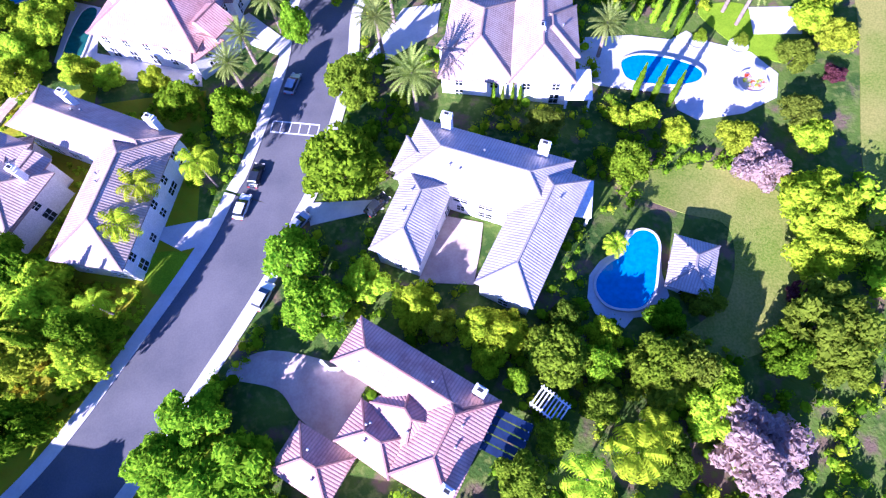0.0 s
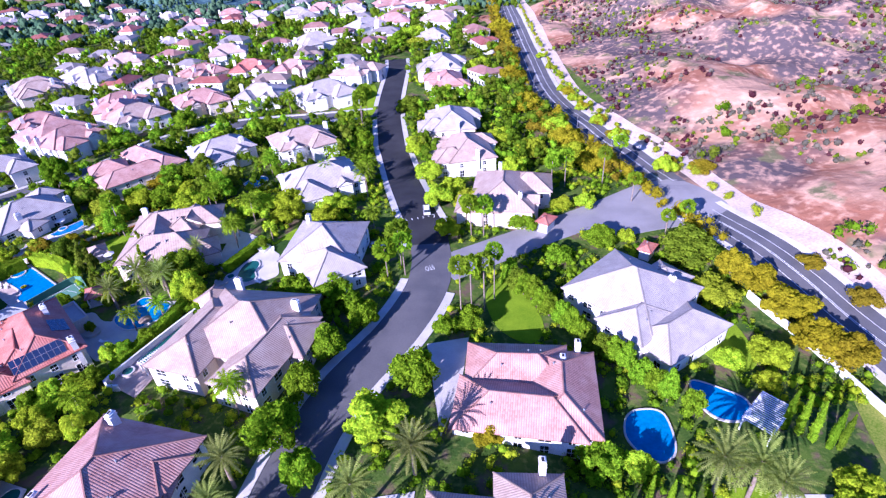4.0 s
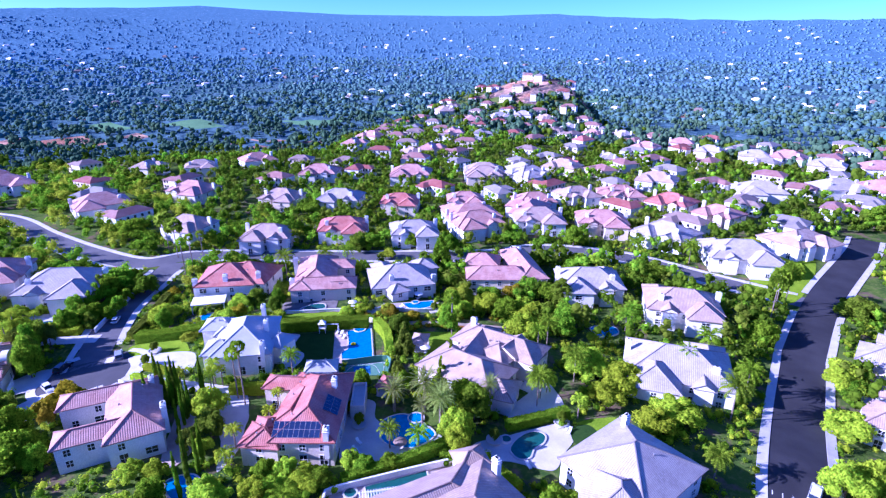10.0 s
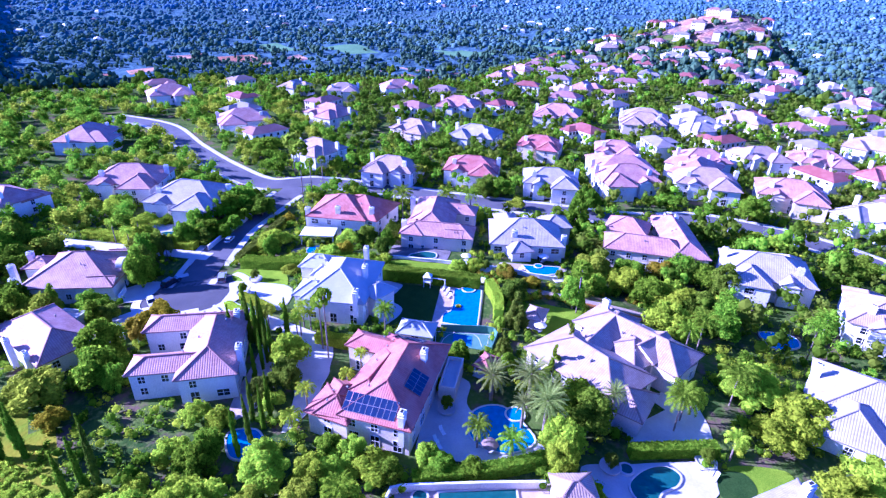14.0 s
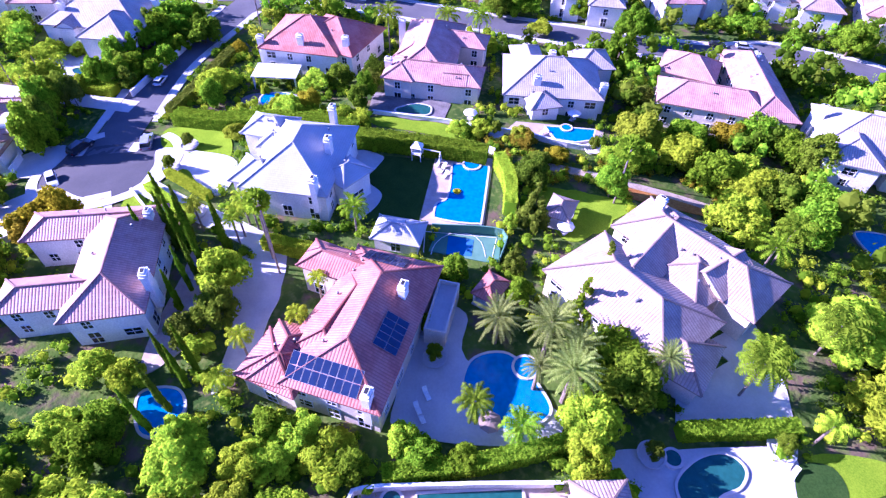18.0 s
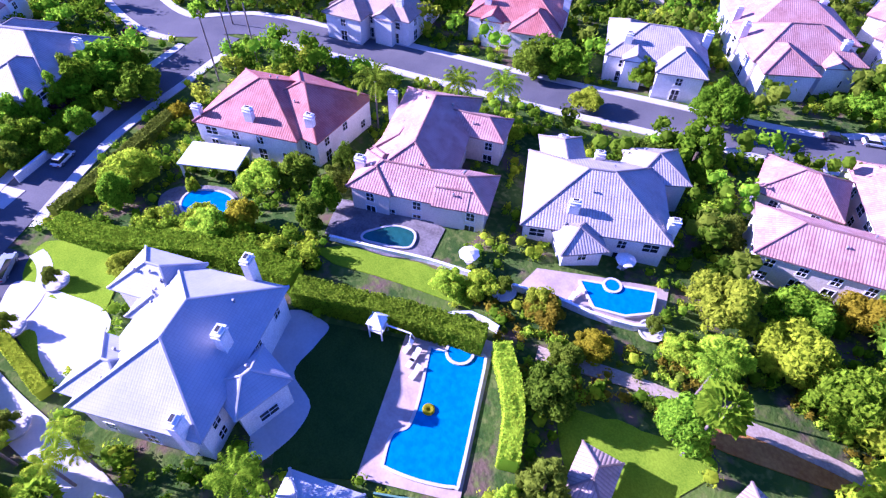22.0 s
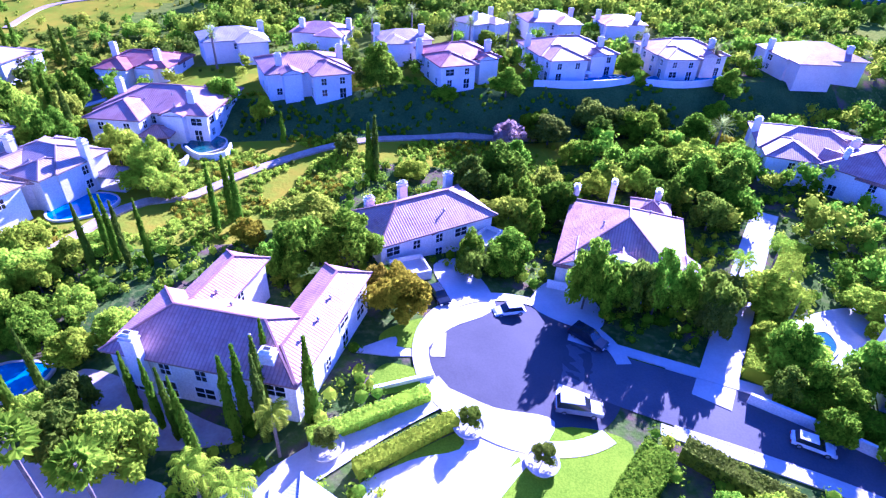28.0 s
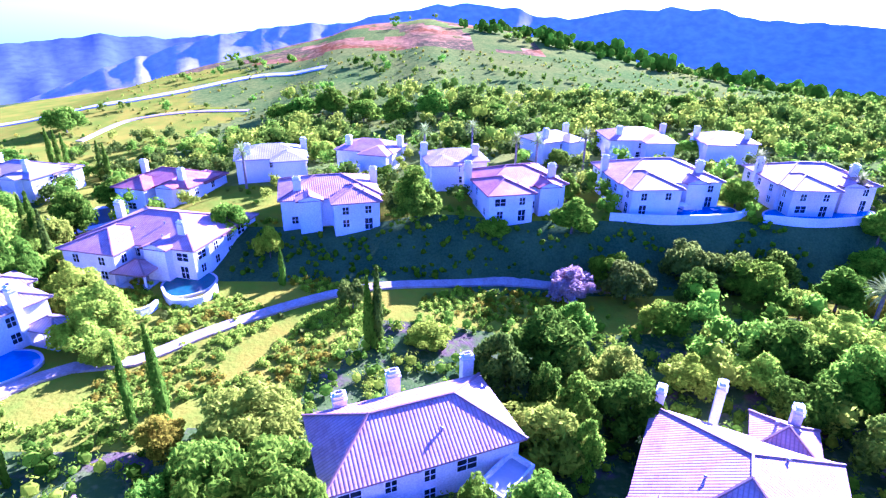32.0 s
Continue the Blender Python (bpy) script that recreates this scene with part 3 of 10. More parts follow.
def roof_mesh(bm, length, width, eave, pitch, gable, over=0.6):
    """A hipped or gabled roof with a fascia; returns its ridge lines."""
    uv = bm.loops.layers.uv.verify()
    a, b = length / 2 + (0.35 if gable else over), width / 2 + over
    rise = b * math.tan(radians(pitch))
    r = a if gable else max(0.0, a - b)
    corners = [Vector(c) for c in ((-a, -b, eave), (a, -b, eave), (a, b, eave), (-a, b, eave))]
    e1, e2 = Vector((-r, 0, eave + rise)), Vector((r, 0, eave + rise))
    if not gable and a < b:
        r2 = b - a
        rise = a * math.tan(radians(pitch))
        e1, e2 = Vector((0, -r2, eave + rise)), Vector((0, r2, eave + rise))
        slopes = [(corners[0], corners[1], e1), (corners[1], corners[2], e2, e1), (corners[2], corners[3], e2), (corners[3], corners[0], e1, e2)]
    elif gable:
        slopes = [(corners[0], corners[1], e2, e1), (corners[2], corners[3], e1, e2)]
    else:
        slopes = [(corners[0], corners[1], e2, e1), (corners[1], corners[2], e2), (corners[2], corners[3], e1, e2), (corners[3], corners[0], e1)]
    for s in slopes:
        if (s[0] - s[1]).length < 1e-4:
            continue
        f = bm.faces.new([bm.verts.new(v) for v in s])
        x = (s[1] - s[0]).normalized()
        y = (f.normal if f.normal.length else Vector((0, 0, 1))).cross(x)
        f.normal_update()
        y = f.normal.cross(x)
        for lp in f.loops:
            d = lp.vert.co - s[0]
            lp[uv].uv = (d.dot(x), d.dot(y))
    for i in range(4):
        p, q = corners[i], corners[(i + 1) % 4]
        if gable and i in (1, 3):
            continue
        dz = Vector((0, 0, -0.22))
        bm.faces.new([bm.verts.new(v) for v in (p + dz, q + dz, q, p)])
    bm.faces.new([bm.verts.new(v + Vector((0, 0, -0.22))) for v in reversed(corners)])
    lines = [(e1, e2)]
    if gable:
        pass
    elif a < b:
        lines += [(corners[0], e1), (corners[1], e1), (corners[2], e2), (corners[3], e2)]
    else:
        lines += [(corners[0], e1), (corners[3], e1), (corners[1], e2), (corners[2], e2)]
    return [(p, q) for p, q in lines if (q - p).length > 0.3]


def window_meshes():
    out = {}
    for key, w, h in (("small", 1.2, 1.5), ("tall", 1.5, 2.3), ("wide", 2.2, 1.5)):
        t = 0.12
        xs, zs = (-w / 2 - t, -w / 2, -0.035, 0.035, w / 2, w / 2 + t), (-t, 0, h * 0.5 - 0.03, h * 0.5 + 0.03, h, h + t)
        bm = bmesh.new()
        grid = [[bm.verts.new((x, 0.08, z)) for x in xs] for z in zs]
        for j in range(5):
            for i in range(5):
                if not (i in (1, 3) and j in (1, 3)):
                    bm.faces.new((grid[j][i], grid[j][i + 1], grid[j + 1][i + 1], grid[j + 1][i]))
        bmesh.ops.recalc_face_normals(bm, faces=bm.faces[:])
        edge = [q for q in bm.edges if q.is_boundary]
        down = [q for q in bmesh.ops.extrude_edge_only(bm, edges=edge)["geom"] if isinstance(q, bmesh.types.BMVert)]
        bmesh.ops.translate(bm, verts=down, vec=(0, -0.13, 0))
        fm = bpy.data.meshes.new("window_frame")
        bm.to_mesh(fm)
        bm.free()
        fm.materials.append(M["trim"])
        bm = bmesh.new()
        slab(bm, -w / 2, -0.05, 0, w / 2, 0.025, h)
        gm = bpy.data.meshes.new("pane")
        bm.to_mesh(gm)
        bm.free()
        gm.materials.append(M["glass"])
        out[key] = (fm, gm)
    return out


WINDOWS = window_meshes()


def chimney_mesh(height=2.6):
    """Stuccoed chimney with a stepped crown: its shaft and its cap."""
    bm = bmesh.new()
    slab(bm, -0.75, -0.5, -4.5, 0.75, 0.5, height - 0.8)
    slab(bm, -0.85, -0.6, height - 0.8, 0.85, 0.6, height - 0.62)
    slab(bm, -0.62, -0.42, height - 0.62, 0.62, 0.42, height - 0.3)
    shaft = bpy.data.meshes.new("shaft")
    bm.to_mesh(shaft)
    bm.free()
    shaft.materials.append(M["white"])
    bm = bmesh.new()
    slab(bm, -0.8, -0.55, height - 0.3, 0.8, 0.55, height - 0.12)
    slab(bm, -0.5, -0.32, height - 0.12, 0.5, 0.32, height + 0.15)
    cap = bpy.data.meshes.new("cap")
    bm.to_mesh(cap)
    bm.free()
    cap.materials.append(M["trim"])
    bm = bmesh.new()
    slab(bm, -0.38, -0.22, height + 0.15, 0.38, 0.22, height + 0.17)
    flue = bpy.data.meshes.new("flue")
    bm.to_mesh(flue)
    bm.free()
    flue.materials.append(M["dark"])
    return shaft, cap, flue


CHIMNEY = chimney_mesh()


def lathe(profile, mat, name, sides=8):
    """A turned shape from (radius, height) pairs."""
    v, f = [], []
    for r, z in profile:
        v += [(r * math.cos(a), r * math.sin(a), z) for a in (i * math.tau / sides for i in range(sides))]
    for k in range(len(profile) - 1):
        f += [(k * sides + i, k * sides + (i + 1) % sides, (k + 1) * sides + (i + 1) % sides, (k + 1) * sides + i) for i in range(sides)]
    f.append(tuple((len(profile) - 1) * sides + i for i in range(sides)))
    return mesh_of(name, v, f, mat)


def panel_meshes():
    bm = bmesh.new()
    slab(bm, 0.03, 0.03, 0, 0.97, 1.62, 0.05)
    a = bpy.data.meshes.new("solar_panel")
    bm.to_mesh(a)
    bm.free()
    a.materials.append(M["panel"])
    bm = bmesh.new()
    grid = [[bm.verts.new((x, y, 0.056)) for x in (0.0, 0.03, 0.97, 1.0)] for y in (0.0, 0.03, 1.62, 1.65)]
    for j in range(3):
        for i in range(3):
            if (i, j) != (1, 1):
                bm.faces.new((grid[j][i], grid[j][i + 1], grid[j + 1][i + 1], grid[j + 1][i]))
    b = bpy.data.meshes.new("panel_frame")
    bm.to_mesh(b)
    bm.free()
    b.materials.append(M["grey"])
    return a, b


PANEL = panel_meshes()
VENT = lathe(((0.12, -0.3), (0.12, 0.35), (0.2, 0.36), (0.2, 0.46), (0.08, 0.52)), "grey", "roof_vent")


def house(label, roof, wall, blocks, chimneys=(), windows=True, pitch=28, garage=None, solar=()):
    """A house of hipped or gabled blocks: x, y, length, width, yaw, eave height[, 'gable']."""
    x0, y0, _, _, yaw0 = blocks[0][:5]
    base = min(lay(b[0], b[1]) for b in blocks)
    e = thing("house", x0, y0, base, yaw0, label, "house")
    back = e.matrix_basis.inverted()
    rng = random.Random(int(x0 * 7 + y0 * 13))
    spots = []
    for b in blocks:
        x, y, length, width, yaw, eave = b[:6]
        m = back @ pose(x, y, base, 0, 0, yaw)
        spots.append((pose(x, y, 0, 0, 0, yaw).inverted(), length / 2, width / 2))
        HOUSES.append((pose(x, y, 0, 0, 0, yaw).inverted(), length / 2, width / 2))
    for i, b in enumerate(blocks):
        x, y, length, width, yaw, eave = b[:6]
        gable = len(b) > 6 and b[6] == "gable"
        if len(b) > 6 and b[6] == "flat":
            m = back @ pose(x, y, base, 0, 0, yaw)
            bm = bmesh.new()
            slab(bm, -length / 2, -width / 2, -1.5, length / 2, width / 2, eave - 0.5)
            part("wall", bm, wall, e, at=m)
            bm = bmesh.new()
            slab(bm, -length / 2 + 0.25, -width / 2 + 0.25, eave - 0.5, length / 2 - 0.25, width / 2 - 0.25, eave - 0.42)
            part("terrace_floor", bm, "concrete", e, at=m)
            for s in (-1, 1):
                bm = bmesh.new()
                slab(bm, -length / 2, s * (width / 2 - 0.125) - 0.125, eave - 0.5, length / 2, s * (width / 2 - 0.125) + 0.125, eave + 0.3)
                part("parapet", bm, wall, e, at=m)
                bm = bmesh.new()
                slab(bm, s * (length / 2 - 0.125) - 0.125, -width / 2 + 0.25, eave - 0.5, s * (length / 2 - 0.125) + 0.125, width / 2 - 0.25, eave + 0.3)
                part("parapet", bm, wall, e, at=m)
            continue
        m = back @ pose(x, y, base, 0, 0, yaw)
        bm = bmesh.new()
        if gable:
            t = (width / 2) * math.tan(radians(pitch))
            ring = ((-width / 2, -1.5), (width / 2, -1.5), (width / 2, eave - 0.05), (0, eave + t - 0.1), (-width / 2, eave - 0.05))
            va = [bm.verts.new((-length / 2, yy, zz)) for yy, zz in ring]
            vb = [bm.verts.new((length / 2, yy, zz)) for yy, zz in ring]
            bm.faces.new(va[::-1])
            bm.faces.new(vb)
            for k in range(5):
                bm.faces.new((va[k], va[(k + 1) % 5], vb[(k + 1) % 5], vb[k]))
        else:
            slab(bm, -length / 2, -width / 2, -1.5, length / 2, width / 2, eave - 0.05)
        part("wall", bm, wall, e, at=m)
        if windows is True and not gable:
            bm = bmesh.new()
            slab(bm, -length / 2 - 0.1, -width / 2 - 0.1, eave - 0.5, length / 2 + 0.1, width / 2 + 0.1, eave - 0.24)
            part("cornice", bm, "trim", e, at=m)
        bm = bmesh.new()
        lines = roof_mesh(bm, length, width, eave, pitch, gable)
        ro = part("roof", bm, roof, e, at=m)
        if windows != "few":
            bm = bmesh.new()
            for p, q in lines:
                bar(bm, p, q, 0.17)
            part("ridge_cap", bm, roof, ro)
        if windows:
            for side in range(4):
                run = length if side % 2 == 0 else width
                out = (width if side % 2 == 0 else length) / 2
                count = int((run - 1.0) // (3.7 if windows is True else (5.6 if windows == "some" else 12.0)))
                for k in range(count):
                    s = (k + 0.5) * run / count - run / 2
                    face = pose(0, 0, 0, 0, 0, side * 90 + 180)
                    probe = pose(x, y, 0, 0, 0, yaw) @ face @ Vector((s, out + 0.7, 0))
                    if any(abs((q @ probe).x) < hl and abs((q @ probe).y) < hw for j, (q, hl, hw) in enumerate(spots) if j != i):
                        continue
                    for floor in range(2 if eave > 4.6 else 1):
                        if rng.random() < 0.12:
                            continue
                        key = "tall" if floor == 0 and rng.random() < 0.45 else ("wide" if rng.random() < 0.2 else "small")
                        z = (0.25 if key == "tall" else 1.0) if floor == 0 else 3.6
                        fr = part("window", WINDOWS[key][0], "", e, at=m @ face @ pose(s, out, z))
                        part("pane", WINDOWS[key][1], "", fr)
        if windows is True:
            for k in range(rng.randint(1, 3)):
                px = rng.uniform(-0.3, 0.3) * length
                py = rng.choice((-1, 1)) * rng.uniform(0.12, 0.3) * width
                rise = (width / 2 + 0.6 - abs(py)) * math.tan(radians(pitch))
                if abs(px) < length / 2 - width / 2 + abs(py):
                    part("roof_vent", VENT, "", e, at=m @ Matrix.Translation((px, py, eave + rise)))
    for x, y, z, *turn in chimneys:
        at = back @ pose(x, y, base + z - 2.6, 0, 0, turn[0] if turn else yaw0)
        c = part("chimney", CHIMNEY[0], "", e, at=at)
        if windows == "few":
            continue
        part("cap", CHIMNEY[1], "", c)
        part("flue", CHIMNEY[2], "", c)
    for block, side, u, v, cols, rows in solar:
        x, y, length, width, yaw, eave = blocks[block][:6]
        run = (width if side % 2 == 0 else length) / 2 + 0.6
        m = back @ pose(x, y, base, 0, 0, yaw + side * 90) @ pose(0, -run, eave, pitch)
        for i in range(cols):
            for j in range(rows):
                at = m @ pose(u + i * 1.05, v + j * 1.7, 0.1)
                q = part("solar_panel", PANEL[0], "", e, "dark blue solar panel", at)
                part("panel_frame", PANEL[1], "", q)
    if garage:
        for gx, gy, gyaw, w in garage:
            bm = bmesh.new()
            slab(bm, -w / 2, -0.08, 0, w / 2, 0.06, 2.3)
            for k in range(1, 4):
                slab(bm, -w / 2 + 0.1, 0.06, k * 0.57 - 0.5, w / 2 - 0.1, 0.09, k * 0.57 - 0.1)
            part("garage_door", bm, "trim", e, at=back @ pose(gx, gy, base, 0, 0, gyaw))
    return e


# ---- plants ----
def leaf_cards(rng, centres, per, size, flat=0.0):
    """Small folded leaf clumps over the surfaces of blobs (x, y, z, radius)."""
    verts, faces = [], []
    for cx, cy, cz, cr in centres:
        for _ in range(per):
            n = Vector((rng.gauss(0, 1), rng.gauss(0, 1), rng.gauss(0, 1) + 0.25)).normalized()
            p = Vector((cx, cy, cz)) + n * cr * rng.uniform(0.8, 1.08)
            n = (n + Vector((rng.gauss(0, 0.45), rng.gauss(0, 0.45), rng.gauss(0, 0.45) + flat))).normalized()
            t = n.orthogonal().normalized()
            t = Matrix.Rotation(rng.uniform(0, math.tau), 3, n) @ t
            b = n.cross(t)
            s = size * rng.uniform(0.65, 1.35)
            k = len(verts)
            verts += [p - t * s, p - b * s * 0.62 - n * s * 0.3, p + t * s, p + b * s * 0.62 - n * s * 0.3]
            faces += [(k, k + 1, k + 2), (k, k + 2, k + 3)]
    return verts, faces


def ball(cx, cy, cz, r, rng, verts, faces, squash=1.0):
    """A rough twenty-sided core."""
    g = (1 + 5**0.5) / 2
    k = len(verts)
    for a, b, c in ((-1, g, 0), (1, g, 0), (-1, -g, 0), (1, -g, 0), (0, -1, g), (0, 1, g), (0, -1, -g), (0, 1, -g), (g, 0, -1), (g, 0, 1), (-g, 0, -1), (-g, 0, 1)):
        q = r / 1.902 * rng.uniform(0.85, 1.12)
        verts.append((cx + a * q, cy + b * q, cz + c * q * squash))
    for f in ((0, 11, 5), (0, 5, 1), (0, 1, 7), (0, 7, 10), (0, 10, 11), (1, 5, 9), (5, 11, 4), (11, 10, 2), (10, 7, 6), (7, 1, 8), (3, 9, 4), (3, 4, 2), (3, 2, 6), (3, 6, 8), (3, 8, 9), (4, 9, 5), (2, 4, 11), (6, 2, 10), (8, 6, 7), (9, 8, 1)):
        faces.append(tuple(k + i for i in f))


def lobes(rng, count, wide, low, high, size):
    out = []
    for i in range(count):
        a, q = i * 2.4 + rng.uniform(-0.4, 0.4), math.sqrt((i + 0.5) / count)
        z = low + (high - low) * (0.25 + 0.75 * rng.random()) * (1 - 0.55 * q * q)
        out.append((wide * q * 0.78 * math.cos(a), wide * q * 0.78 * math.sin(a), z, size * rng.uniform(0.75, 1.25)))
    return out


def crown_mesh(seed, mat, count, per, wide, low, high, blob, leaf):
    rng = random.Random(seed)
    cs = lobes(rng, count, wide, low, high, blob)
    v, f = leaf_cards(rng, cs, per, leaf)
    for c in cs:
        ball(c[0], c[1], c[2], c[3] * 0.58, rng, v, f)
    return mesh_of("crown", v, f, mat)


def trunk_mesh(seed, height, r, limbs, mat="bark", reach=0.45):
    rng = random.Random(seed)
    bm = bmesh.new()
    tube(bm, 0, 0, -0.05, height, r, r * 0.65, 7)
    for i in range(limbs):
        a = i * math.tau / limbs + rng.random()
        d = reach * rng.uniform(0.6, 1.1)
        tube(bm, 0, 0, height * 0.85, height + 0.32 * rng.uniform(0.8, 1.4), r * 0.55, r * 0.18, 5, (d * math.cos(a), d * math.sin(a)))
    me = bpy.data.meshes.new("trunk")
    bm.to_mesh(me)
    bm.free()
    me.materials.append(M[mat])
    return me


def frond_mesh(seed, mat, count, length, droop, leaflet, pairs, up_lo, up_hi, fold=0.5):
    """A palm's crown: arching fronds with paired leaflets, in metres round the trunk's top."""
    rng = random.Random(seed)
    v, f = [], []
    for i in range(count):
        a = i * 2.399 + rng.uniform(-0.2, 0.2)
        up = up_lo + (up_hi - up_lo) * (i / count) + rng.uniform(-0.08, 0.08)
        out = Vector((math.cos(a), math.sin(a), 0))
        side = Vector((-math.sin(a), math.cos(a), 0))
        long = length * rng.uniform(0.85, 1.1)
        pts = []
        for s in range(pairs + 1):
            t = s / pairs
            ang = up - droop * t * t
            pts.append((pts[-1] if pts else Vector((0, 0, 0))) + (out * math.cos(ang) + Vector((0, 0, 1)) * math.sin(ang)) * (long / pairs))
        for s in range(pairs):
            p, q = pts[s], pts[s + 1]
            d = (q - p).normalized()
            n = side.cross(d)
            w = leaflet * math.sin(math.pi * min(0.97, 0.12 + 0.85 * s / pairs)) ** 0.6 * rng.uniform(0.85, 1.1)
            for sg in (-1, 1):
                tip = p + d * w * 0.55 + side * sg * w * 0.85 - n * (-w * 0.25 * fold) - Vector((0, 0, w * 0.35 * fold))
                k = len(v)
                v += [p, p + (q - p) * 0.95, tip]
                f += [(k, k + 1, k + 2)]
            k = len(v)
            v += [p - side * 0.03, p + side * 0.03, q + side * 0.025, q - side * 0.025]
            f += [(k, k + 1, k + 2, k + 3)]
    return mesh_of("crown", v, f, mat)


def fan_mesh(seed, mat, count, size):
    """A fan palm's crown: stalked pleated fans in a ball."""
    rng = random.Random(seed)
    v, f = [], []
    for i in range(count):
        a, el = i * 2.399, rng.uniform(-0.6, 1.25)
        d = Vector((math.cos(a) * math.cos(el), math.sin(a) * math.cos(el), math.sin(el)))
        c = d * size * rng.uniform(0.45, 0.65)
        s = d.orthogonal().normalized()
        s = Matrix.Rotation(rng.uniform(0, math.tau), 3, d) @ s
        u = s.cross(d)
        k = len(v)
        v.append(c)
        for j in range(9):
            g = (j - 4) * 0.36
            r = size * (0.5 if j % 2 else 0.36) * rng.uniform(0.85, 1.1)
            v.append(c + (d * math.cos(g) + s * math.sin(g)) * r - Vector((0, 0, 0.16 * r)) + u * (0.06 if j % 2 else -0.06))
        f += [(k, k + 1 + j, k + 2 + j) for j in range(8)]
    return mesh_of("crown", v, f, mat)


CROWNS, TRUNKS = {}, {}


def stock():
    """Crowns of unit radius and trunks of unit height for each kind of tree."""
    for mat in ("green", "lime", "dark", "olive", "gold", "pink", "plum"):
        for s in range(3 if mat in ("green", "lime", "dark") else 2):
            CROWNS.setdefault(mat, []).append(crown_mesh(11 * s + len(mat), "leaf_" + mat, 28, 125, 1.0, 0.3, 1.45, 0.27, 0.074))
    for s in range(2):
        for mat in ("green", "dark"):
            CROWNS[mat].append(crown_mesh(150 + s, "leaf_" + mat, 32, 115, 0.82, 0.25, 2.0, 0.24, 0.07))
        CROWNS.setdefault("shrub", []).append(crown_mesh(40 + s, "leaf_green", 7, 48, 1.0, 0.25, 1.1, 0.5, 0.16))
        CROWNS.setdefault("shrub_lime", []).append(crown_mesh(50 + s, "leaf_lime", 7, 48, 1.0, 0.25, 1.1, 0.5, 0.16))
        CROWNS.setdefault("shrub_gold", []).append(crown_mesh(60 + s, "leaf_gold", 7, 48, 1.0, 0.25, 1.1, 0.5, 0.16))
        rng = random.Random(70 + s)
        cs = [(0.03 * rng.gauss(0, 1) * (1 - t), 0.03 * rng.gauss(0, 1) * (1 - t), 0.04 + t * 0.93, max(0.03, 0.12 * math.sin(math.pi * min(1, 0.25 + t * 0.72)) ** 0.8)) for t in (i / 21 for i in range(22))]
        v, f = leaf_cards(rng, cs, 40, 0.022, 0.2)
        v = [Vector((q[0] * 1.0, q[1] * 1.0, q[2])) for q in v]
        for c in cs:
            ball(c[0], c[1], c[2], c[3] * 0.85, rng, v, f, 1.6)
        CROWNS.setdefault("cypress", []).append(mesh_of("crown", v, f, "leaf_dark"))
        CROWNS.setdefault("bright_cypress", []).append(mesh_of("crown", v, f, "leaf_green" if s else "leaf_dark"))
        cs = []
        for i in range(9):
            t = i / 8
            ring = max(1, int(7 * (1 - t)))
            for k in range(ring):
                a = k * math.tau / ring + i
                q = 0.30 * (1 - t)
                cs.append((q * math.cos(a), q * math.sin(a), 0.14 + 0.84 * t, 0.13 * (1 - 0.7 * t)))
        v, f = leaf_cards(rng, cs, 26, 0.045, -0.2)
        for c in cs:
            ball(c[0], c[1], c[2], c[3] * 0.8, rng, v, f)
        CROWNS.setdefault("conifer", []).append(mesh_of("crown", v, f, "leaf_dark" if s else "leaf_olive"))
        CROWNS.setdefault("date", []).append(frond_mesh(80 + s, "leaf_grey", 60, 3.9, 0.75, 0.46, 15, -0.55, 1.45, 0.3))
        CROWNS.setdefault("queen", []).append(frond_mesh(90 + s, "leaf_lime", 24, 3.6, 1.9, 1.0, 9, 0.1, 1.3, 0.9))
        CROWNS.setdefault("feather", []).append(frond_mesh(95 + s, "leaf_green", 34, 3.6, 1.6, 0.8, 10, -0.1, 1.35, 0.7))
        CROWNS.setdefault("fan", []).append(fan_mesh(100 + s, "leaf_green", 64, 2.0))
    for s in range(3):
        TRUNKS.setdefault("broad", []).append(trunk_mesh(s, 0.62, 0.05, 5))
    bm = bmesh.new()
    for i in range(10):
        tube(bm, 0, 0, i / 10, (i + 1) / 10, 0.30 - 0.004 * i, 0.26 - 0.004 * i, 8)
    me = bpy.data.meshes.new("trunk")
    bm.to_mesh(me)
    bm.free()
    me.materials.append(M["palm_bark"])
    TRUNKS["palm"] = [me]
    bm = bmesh.new()
    tube(bm, 0, 0, 0, 0.3, 0.02, 0.015, 6)
    me = bpy.data.meshes.new("trunk")
    bm.to_mesh(me)
    bm.free()
    me.materials.append(M["bark"])
    TRUNKS["straight"] = [me]


